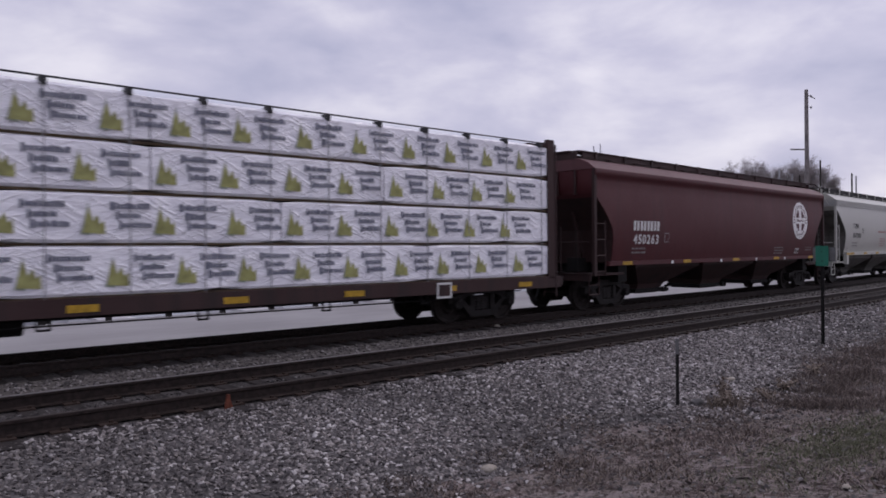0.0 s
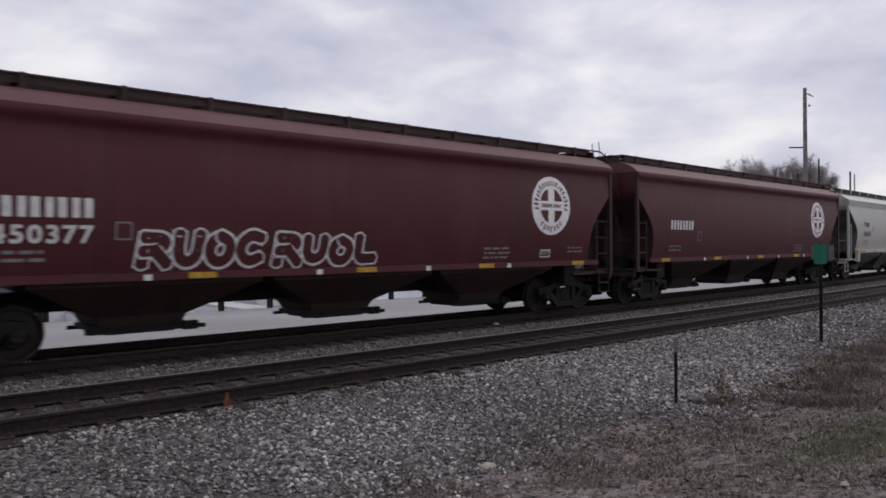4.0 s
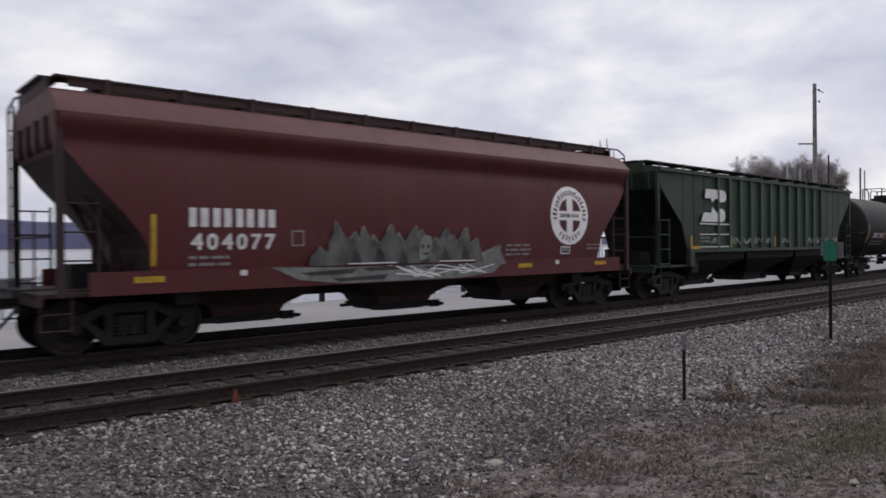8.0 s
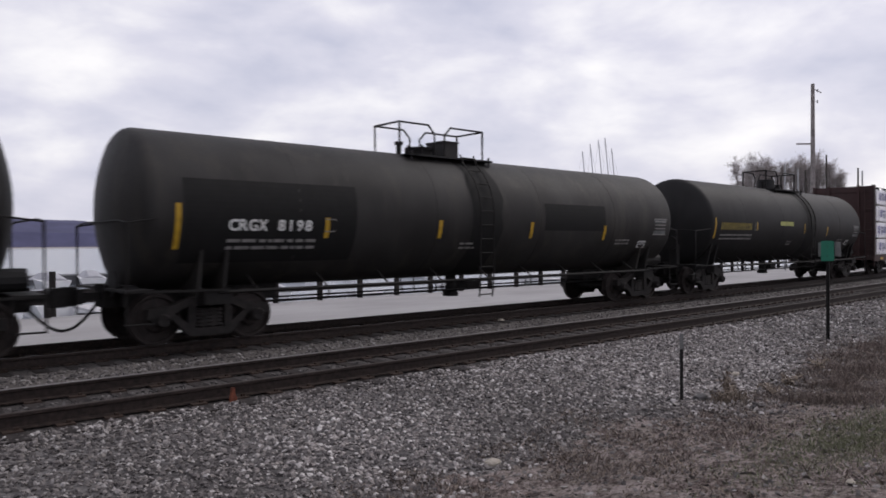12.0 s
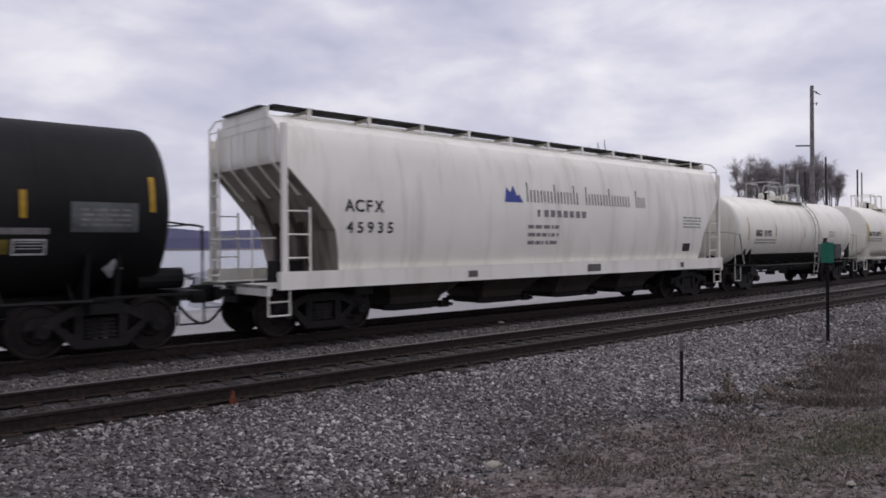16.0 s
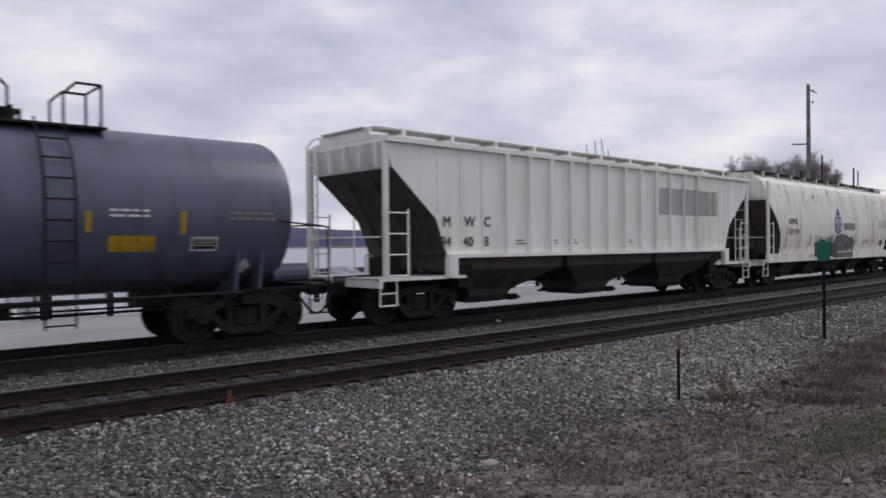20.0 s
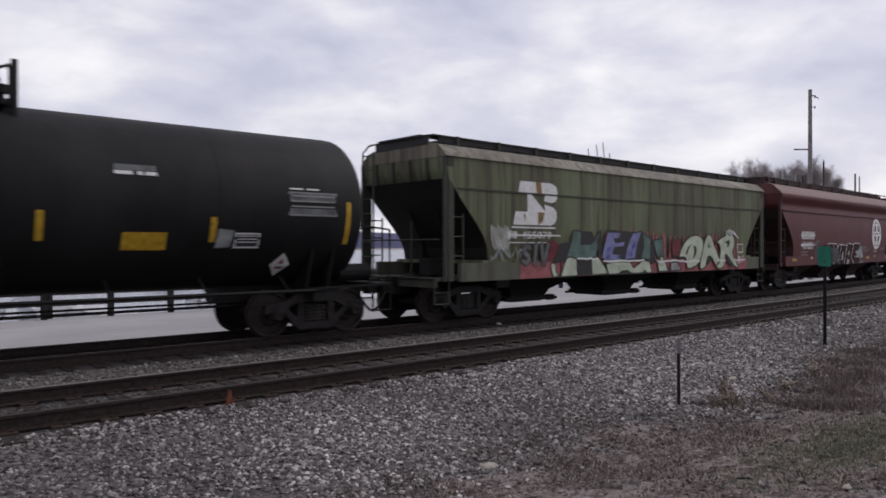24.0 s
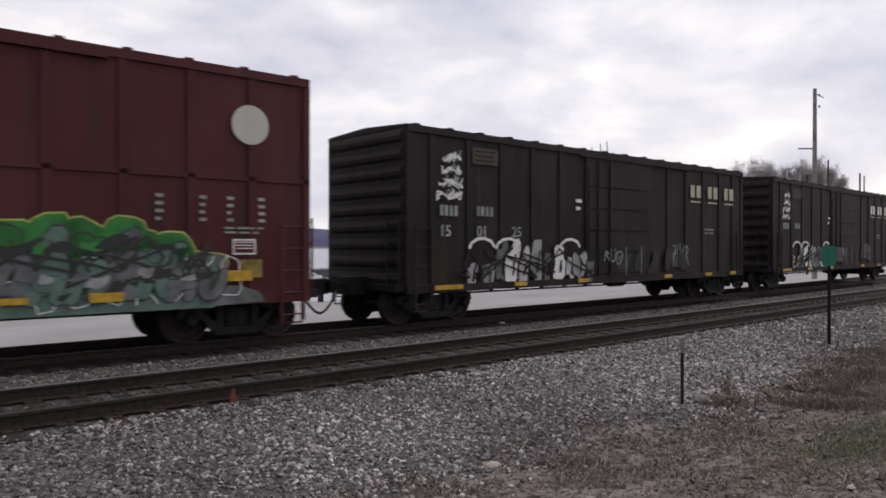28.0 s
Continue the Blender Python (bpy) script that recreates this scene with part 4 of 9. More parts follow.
def emblem(cx, cz, r, parent, surf, ground):
    """A round white emblem with a cross, its ring of writing as short bars."""
    disc = []
    for i in range(20):
        a, b = math.pi * (i / 20 - 0.5), math.pi * ((i + 1) / 20 - 0.5)
        u, v, c, d = r * math.cos(a), r * math.cos(b), cz + r * math.sin(a), cz + r * math.sin(b)
        disc.append([(cx - u - 0.001, c), (cx + u + 0.001, c), (cx + v + 0.001, d), (cx - v - 0.001, d)])
    poly_mark("emblem", disc, EMBLEM_WHITE, parent, surf, "round white emblem with a cross")
    q = []
    arm, ro = 0.16 * r, 0.60 * r
    for sx in (-1, 1):
        for sz in (-1, 1):
            a0 = math.asin(arm / ro)
            arc = [(ro * math.cos(a0 + (math.pi / 2 - 2 * a0) * k / 8), ro * math.sin(a0 + (math.pi / 2 - 2 * a0) * k / 8)) for k in range(9)]
            for (a, b), (c, d) in zip(arc, arc[1:]):
                q.append([(cx + sx * c, cz + sz * arm), (cx + sx * a, cz + sz * arm), (cx + sx * a, cz + sz * b), (cx + sx * c, cz + sz * d)])
    poly_mark("emblem_cross", q, ground, parent, surf, lift=0.010)
    marks = []
    rnd = random.Random(7)
    for a0, a1, n in ((math.radians(-8), math.radians(188), 19), (math.radians(232), math.radians(308), 7)):
        for i in range(n):
            a = a0 + (a1 - a0) * i / (n - 1)
            marks += band(cx, cz, r * 0.70, r * (0.84 + 0.08 * rnd.random()), 1, a - 0.05, a + 0.012)
            marks += band(cx, cz, r * 0.70, r * 0.76, 1, a + 0.012, a + 0.06)
            if i % 3:
                marks += band(cx, cz, r * 0.80, r * 0.86, 1, a + 0.012, a + 0.065)
    marks += [[(cx + r * u, cz - 0.045), (cx + r * (u + 0.07), cz - 0.045), (cx + r * (u + 0.07), cz + 0.05), (cx + r * u, cz + 0.05)] for u in (-0.50, -0.39, -0.28, -0.17, -0.06, 0.12, 0.26, 0.39)]
    poly_mark("emblem_writing", marks, ground, parent, surf, lift=0.011)


def old_emblem(x0, x1, z0, z1, parent, surf, lift=0.006):
    """A white two-lobed company emblem as a plain shape."""
    up = [(0.18, 1.0), (0.84, 1.0), (0.95, 0.94), (0.99, 0.82), (0.96, 0.70), (0.88, 0.63), (0.66, 0.61), (0.60, 0.74), (0.40, 0.60), (0.36, 0.72), (0.13, 0.72)]
    lo = [(0.0, 0.0), (0.80, 0.0), (0.90, 0.06), (0.94, 0.18), (0.92, 0.32), (0.82, 0.41), (0.66, 0.42), (0.62, 0.28), (0.42, 0.46), (0.38, 0.28), (0.09, 0.28)]
    f = lambda p: [(x0 + u * (x1 - x0), z0 + v * (z1 - z0)) for u, v in p]
    poly_mark("emblem", [f(up), f(lo)], WHITE_INK, parent, surf, "white two-lobed company emblem", lift)


def ribbon(pts, w):
    """Quads of a brush stroke through a row of points."""
    out = []
    for (a, b), (c, d) in zip(pts, pts[1:]):
        k = math.hypot(c - a, d - b) or 1.0
        nx, nz = -(d - b) / k * w, (c - a) / k * w
        ex, ez = (c - a) / k * w * 0.6, (d - b) / k * w * 0.6
        out.append([(a - nx - ex, b - nz - ez), (c - nx + ex, d - nz + ez), (c + nx + ex, d + nz + ez), (a + nx - ex, b + nz - ez)])
    return out


def scrawl(x0, x1, z0, z1, mat, parent, surf, seed, n=6, w=0.025, lift=0.014, name="scrawl"):
    """A sprayed tag: loops, hooks and bars that read as no letters."""
    rnd = random.Random(seed)
    out = []
    step = (x1 - x0) / n
    h = z1 - z0
    for i in range(n):
        c = x0 + step * (i + 0.5)
        kind = rnd.choice((0, 0, 1, 2, 3))
        lo, hi = z0 + h * rnd.uniform(0.0, 0.18), z1 - h * rnd.uniform(0.0, 0.22)
        if kind == 0:
            loop = blob(c, (lo + hi) / 2, step * 0.46, (hi - lo) / 2, rnd, 14, 0.25)
            out += ribbon(loop + loop[:1], w)
            out += ribbon([(c - step * 0.1, lo + (hi - lo) * 0.35), (c + step * 0.12, lo + (hi - lo) * 0.6)], w)
        elif kind == 1:
            out += ribbon([(c + step * (0.4 * math.cos(1.2 + 5.0 * k / 9)), lo + (hi - lo) * k / 9) for k in range(10)], w)
        elif kind == 2:
            out += ribbon([(c - step * 0.35, lo), (c - step * 0.2, hi), (c + step * 0.15, hi - 0.05 * h), (c + step * 0.3, lo + 0.5 * h), (c - step * 0.15, lo + 0.45 * h), (c + step * 0.4, lo)], w)
        else:
            out += ribbon([(c - step * 0.3, hi), (c - step * 0.35, lo + 0.15 * h), (c, lo), (c + step * 0.32, lo + 0.2 * h), (c + step * 0.38, hi)], w)
    return poly_mark(name, out, mat, parent, surf, "sprayed scrawl", lift)


def blob(cx, cz, rx, rz, rnd, n=16, rough=0.22, slant=0.15):
    p = []
    ph = [rnd.uniform(0, 6.28) for k in range(3)]
    for i in range(n):
        a = math.tau * i / n
        k = 1 + rough * (math.sin(2 * a + ph[0]) * 0.6 + math.sin(3 * a + ph[1]) * 0.5 + math.sin(5 * a + ph[2]) * 0.3)
        c, s = math.cos(a), math.sin(a)
        x = rx * k * abs(c) ** 0.7 * (1 if c > 0 else -1)
        z = rz * k * abs(s) ** 0.7 * (1 if s > 0 else -1)
        p.append((cx + x + slant * z, cz + z))
    return p


def swollen(p, d):
    cx, cz = sum(a for a, b in p) / len(p), sum(b for a, b in p) / len(p)
    out = []
    for a, b in p:
        k = math.hypot(a - cx, b - cz) or 1.0
        out.append((a + (a - cx) / k * d, b + (b - cz) / k * d))
    return out


def mural(x0, x1, z0, z1, n, fills, line, cloud, parent, surf, seed, edge=0.05, lift=0.006, rim=None):
    """A graffiti piece: overlapping swollen letter-like shapes with dark edges, highlights and a cloud behind."""
    rnd = random.Random(seed)
    w = (x1 - x0) / n
    h = z1 - z0
    if cloud:
        back = [blob(x0 + w * (i + 0.5), z0 + h * 0.52, w * 0.80, h * 0.56, rnd, 18, 0.16) for i in range(n)]
        for k, b in enumerate(back):
            if rim:
                poly_mark("graffiti_rim", [swollen(b, 0.03)], rim, parent, surf, lift=lift - 0.003 + 0.0002 * k)
            poly_mark("graffiti_cloud", [b], cloud, parent, surf, lift=lift + 0.0004 * k)
    fl = lift + 0.006
    for i in range(n):
        b = blob(x0 + w * (i + 0.5), z0 + h * 0.5, w * 0.46, h * 0.42, rnd)
        k = fl + 0.0015 * i
        poly_mark("graffiti_edge", [swollen(b, edge)], line, parent, surf, lift=k)
        poly_mark("graffiti_letter", [b], fills[i % len(fills)], parent, surf, lift=k + 0.0005)
        cx = x0 + w * (i + 0.5)
        marks = ribbon([(cx - w * 0.12, z0 + h * 0.22), (cx - w * 0.02, z0 + h * 0.55), (cx + w * 0.16, z0 + h * 0.50)], edge * 0.55)
        marks += ribbon([(cx + w * 0.08, z0 + h * 0.78), (cx + w * 0.14, z0 + h * 0.66)], edge * 0.5)
        poly_mark("graffiti_line", marks, line, parent, surf, lift=k + 0.0009)
    return None


STROKES = {
    "O": [[(0.5, 1), (0.14, 0.82), (0.05, 0.4), (0.3, 0.03), (0.7, 0), (0.95, 0.35), (0.88, 0.8), (0.5, 1)]],
    "A": [[(0, 0), (0.42, 1), (0.62, 1), (1, 0)], [(0.2, 0.36), (0.8, 0.36)]],
    "R": [[(0.08, 0), (0.12, 1)], [(0.12, 0.96), (0.75, 0.95), (0.9, 0.72), (0.6, 0.48), (0.1, 0.46)], [(0.5, 0.48), (1, 0)]],
    "E": [[(0.95, 0.95), (0.1, 1), (0.1, 0), (0.95, 0.04)], [(0.1, 0.5), (0.75, 0.52)]],
    "H": [[(0.1, 0), (0.12, 1)], [(0.9, 0), (0.88, 1)], [(0.1, 0.5), (0.9, 0.52)]],
    "M": [[(0.05, 0), (0.15, 1), (0.5, 0.3), (0.85, 1), (0.95, 0)]],
    "S": [[(0.9, 0.85), (0.5, 1), (0.12, 0.8), (0.3, 0.55), (0.8, 0.42), (0.88, 0.15), (0.5, 0), (0.1, 0.12)]],
    "V": [[(0.05, 1), (0.45, 0), (0.6, 0), (0.95, 1)]],
    "I": [[(0.5, 0), (0.5, 1)]],
    "U": [[(0.1, 1), (0.12, 0.25), (0.5, 0), (0.88, 0.25), (0.9, 1)]],
    "F": [[(0.95, 0.95), (0.1, 1), (0.1, 0)], [(0.1, 0.52), (0.75, 0.55)]],
    "Y": [[(0.05, 1), (0.5, 0.5), (0.95, 1)], [(0.5, 0.5), (0.4, 0)]],
    "Z": [[(0.08, 0.95), (0.92, 1), (0.1, 0.05), (0.95, 0)]],
    "C": [[(0.92, 0.88), (0.5, 1), (0.1, 0.7), (0.1, 0.3), (0.5, 0), (0.92, 0.15)]],
    "W": [[(0.02, 1), (0.25, 0), (0.5, 0.65), (0.75, 0), (0.98, 1)]],
    "N": [[(0.08, 0), (0.1, 1), (0.9, 0.02), (0.92, 1)]],
    "L": [[(0.12, 1), (0.12, 0.05), (0.95, 0.08)]],
}


def flowing(pts):
    """A row of points rounded off at its bends."""
    for k in range(2):
        out = [pts[0]]
        for (a, b), (c, d) in zip(pts, pts[1:]):
            out += [(a * 0.75 + c * 0.25, b * 0.75 + d * 0.25), (a * 0.25 + c * 0.75, b * 0.25 + d * 0.75)]
        pts = out + [pts[-1]]
    return pts


def fat(pts, w):
    """A thick stroke with round joints, each piece a hair above the last."""
    return ribbon(pts, w) + [[(x + w * math.cos(math.tau * i / 10), z + w * math.sin(math.tau * i / 10)) for i in range(10)] for x, z in pts]


def piece(shapes, x0, x1, z0, z1, fills, line, parent, surf, w=0.13, edge=0.045, lift=0.014, slant=0.12, seed=1, sharp=False):
    """Fat outlined spray strokes, one letter shape over the next."""
    rnd = random.Random(seed)
    step = (x1 - x0) / len(shapes)
    h = z1 - z0
    for i, g in enumerate(shapes):
        up, wide = h * rnd.uniform(0.88, 1.0) - 2 * w, step * 1.06 - 2 * w * 0.8
        ax, az = x0 + step * i + w * 0.6, z0 + w + h * rnd.uniform(0, 0.06)
        rows = [[(ax + u * wide + slant * v * up, az + v * up) for u, v in s] for s in STROKES[g]]
        rows = rows if sharp else [flowing(q) for q in rows]
        k = lift + 0.0016 * i
        poly_mark("graffiti_edge", [q for s in rows for q in fat(s, w + edge)], line, parent, surf, lift=k)
        poly_mark("graffiti_letter", [q for s in rows for q in fat(s, w)], fills[i % len(fills)], parent, surf, lift=k + 0.0010)


def letter(parent, surf, lift, fill, shape, holes=(), line=BLACK_INK, soft=False, edge=0.020):
    """One outlined graffiti shape with its counters; returns the next layer's height."""
    loop = flowing(shape + shape[:1]) if soft else shape + shape[:1]
    poly_mark("graffiti_letter", [loop[:-1]], fill, parent, surf, lift=lift)
    for h in holes:
        poly_mark("graffiti_counter", [h], line, parent, surf, lift=lift + 0.001)
    if edge:
        poly_mark("graffiti_edge", ribbon(loop, edge), line, parent, surf, lift=lift + 0.0012)
    return lift + 0.002


def tangle(x0, x1, z0, z1, mat, parent, surf, seed, n=12, w=0.018, lift=0.014):
    """A quick angular tag: crossing strokes."""
    rnd = random.Random(seed)
    out, p = [], (x0, z0 + 0.4 * (z1 - z0))
    for i in range(n):
        t = (x0 + (x1 - x0) * min(1, max(0, (i + 0.5) / n + rnd.uniform(-0.35, 0.35))), z1 - rnd.random() * 0.35 * (z1 - z0) if i % 2 else z0 + rnd.random() * 0.35 * (z1 - z0))
        mid = ((p[0] + t[0]) / 2 + rnd.uniform(-0.1, 0.1) * (x1 - x0), (p[1] + t[1]) / 2)
        out += ribbon([p, mid, t], w)
        p = t
    return poly_mark("scrawl", out, mat, parent, surf, "sprayed scrawl", lift)


def rosette(cx, cz, rx, rz, mat, parent, surf, petals=7, w=0.018, seed=1, lift=0.010):
    """A sprayed tangle of petals and loops round a centre."""
    rnd = random.Random(seed)
    out = []
    for i in range(petals):
        a, k = math.tau * (i + rnd.uniform(-0.3, 0.3)) / petals, rnd.uniform(0.65, 1.05)
        loop = []
        for t in range(11):
            b = math.tau * t / 10
            u, v = 0.5 * k * (1 - math.cos(b)), 0.17 * math.sin(b)
            loop.append((cx + rx * (u * math.cos(a) - v * math.sin(a)), cz + rz * (u * math.sin(a) + v * math.cos(a))))
        out += ribbon(loop, w)
    for i in range(3):
        p = [(cx + rx * rnd.uniform(-1, 1), cz + rz * rnd.uniform(-1, 1)) for k in range(3)]
        out += ribbon(flowing(p), w * 0.8)
    return poly_mark("scrawl", out, mat, parent, surf, "sprayed scrawl", lift)


def yellow_bars(rows, parent, surf, mat=None):
    for x, z0, z1, w in rows:
        bars("reflector", [(x - w / 2, x + w / 2, z0 + (z1 - z0) * k / 4, z0 + (z1 - z0) * (k + 1) / 4) for k in range(4)], mat or YELLOW, parent, surf)


def placard(x0, x1, z0, z1, parent, surf, rim=WHITE_INK, fill=BLACK_INK):
    """A framed panel of small print."""
    bars("placard", [(x0, x1, z0, z1)], rim, parent, surf, lift=0.006)
    d = 0.03
    p = bars("placard_field", [(x0 + d, x1 - d, z0 + d, z1 - d)], fill, parent, surf, lift=0.009)
    k = (z1 - z0 - 2 * d) / 4
    bars("placard_print", [(x0 + 2 * d, x1 - 2 * d, z0 + d + k * (i + 0.35), z0 + d + k * (i + 0.65)) for i in range(1, 4)], rim, parent, surf, lift=0.011)


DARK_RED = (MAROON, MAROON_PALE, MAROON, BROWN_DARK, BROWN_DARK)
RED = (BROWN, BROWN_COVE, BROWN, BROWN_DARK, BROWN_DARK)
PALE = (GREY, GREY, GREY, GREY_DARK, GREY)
SILVER = flat("silver_spray", (0.33, 0.35, 0.34), 0.5, 0.3, 3)
SILVER_DARK = flat("grey_spray", (0.15, 0.16, 0.16), 0.6, 0.3, 3)
MINT = flat("pale_green_spray", (0.52, 0.58, 0.44), 0.6, 0.2, 3)
ROSE = flat("pink_spray", (0.36, 0.12, 0.12), 0.6, 0.25, 3)
TEAL = flat("teal_spray", (0.115, 0.19, 0.16), 0.6, 0.25, 3)
LILAC = flat("violet_spray", (0.24, 0.24, 0.46), 0.6, 0.25, 3)
LEAF = flat("green_spray", (0.03, 0.20, 0.04), 0.6, 0.35, 2)
LIME = flat("yellow_green_line", (0.42, 0.46, 0.12), 0.6, 0.2, 4)
CRIMSON = flat("crimson_spray", (0.30, 0.045, 0.06), 0.6, 0.3, 4)
BURGUNDY = flat("burgundy_spray", (0.16, 0.025, 0.035), 0.6, 0.25, 4)


def wrap_material():
    """White plastic film: soft billows and long slanted creases that catch the light."""
    m, n, l, b = nodes_of("white_lumber_wrap")
    f = noise_node(n, l, 2.2, 4, 0.6, (1.0, 1.0, 2.6))
    heights = []
    for tilt, scale in ((0.42, 1.3), (-0.5, 1.0)):
        mp = n.new("ShaderNodeMapping")
        mp.inputs["Rotation"].default_value = (0, tilt, 0)
        l.new(n.new("ShaderNodeTexCoord").outputs["Object"], mp.inputs["Vector"])
        g = noise_node(n, l, scale, 3, 0.5, (0.55, 1.0, 5.5), mp.outputs["Vector"])
        away_from = n.new("ShaderNodeMath")
        away_from.operation = "SUBTRACT"
        away_from.inputs[1].default_value = 0.5
        l.new(g, away_from.inputs[0])
        crease = n.new("ShaderNodeMath")
        crease.operation = "ABSOLUTE"
        l.new(away_from.outputs["Value"], crease.inputs[0])
        heights.append(ranged(n, l, crease.outputs["Value"], 0.0, 0.035, 1.0, 0.0))
    c = mixed(n, l, ranged(n, l, f, 0.4, 0.6), (0.88, 0.87, 0.92), (0.96, 0.95, 0.99))
    l.new(c, b.inputs["Base Color"])
    b.inputs["Roughness"].default_value = 0.30
    b.inputs["Specular IOR Level"].default_value = 0.6
    total = n.new("ShaderNodeMath")
    total.operation = "ADD"
    l.new(heights[0], total.inputs[0])
    l.new(heights[1], total.inputs[1])
    both = n.new("ShaderNodeMath")
    both.operation = "MULTIPLY_ADD"
    both.inputs[1].default_value = 0.35
    l.new(total.outputs["Value"], both.inputs[0])
    l.new(f, both.inputs[2])
    bumped(n, l, b, both.outputs["Value"], 0.6, 0.06)
    return m


WRAP = wrap_material()
WRAP_GREEN_GREY = flat("grey_green_print", (0.30, 0.34, 0.27), 0.5, 0.2, 5)
WRAP_GREY_INK = flat("grey_print", (0.17, 0.18, 0.235), 0.5, 0.2, 5)
WRAP_LEAF = flat("yellow_green_print", (0.42, 0.42, 0.16), 0.5, 0.25, 5)
WRAP_BLUE_INK = flat("violet_print", (0.13, 0.12, 0.27), 0.5, 0.3, 5)
WRAP_BLUE = flat("violet_blue_print", (0.085, 0.07, 0.33), 0.5, 0.2, 5)
GREY_STRAP = flat("grey_strap", (0.36, 0.36, 0.39), 0.5, 0.2, 9)
DUNNAGE = flat("brown_dunnage_wood", (0.12, 0.085, 0.05), 0.9, 0.4, 3)
STRAP = flat("black_strap", (0.03, 0.03, 0.032), 0.5, 0.2, 9)
LUMBER_END = flat("grey_wrapped_end", (0.42, 0.42, 0.45), 0.6, 0.15, 3)


def pack(car, x0, x1, z0, z1, near, rnd):
    """A pack of lumber in plastic wrap, its edges rounded, its side slightly slack."""
    y0, y1 = (-1.40, -0.09) if near else (0.09, 1.40)
    secs = []
    n = max(3, int((x1 - x0) / 0.5))
    for i in range(n + 1):
        x = x0 + (x1 - x0) * i / n
        k = 0.03 if i in (0, n) else 0.0
        d = rnd.uniform(-0.010, 0.012)
        secs.append([(x, y0 + 0.03 + k, z0 + k), (x, y0 - d, z0 + 0.05), (x, y0 - d * 0.5, (z0 + z1) / 2), (x, y0 + d, z1 - 0.05), (x, y0 + 0.04 + k, z1 - k),
                     (x, y1 - 0.04 - k, z1 - k), (x, y1, z1 - 0.05), (x, y1, z0 + 0.05), (x, y1 - 0.03 - k, z0 + k)])
    return part("lumber_pack", rings(bmesh.new(), secs), WRAP, car, "lumber pack in white plastic wrap")


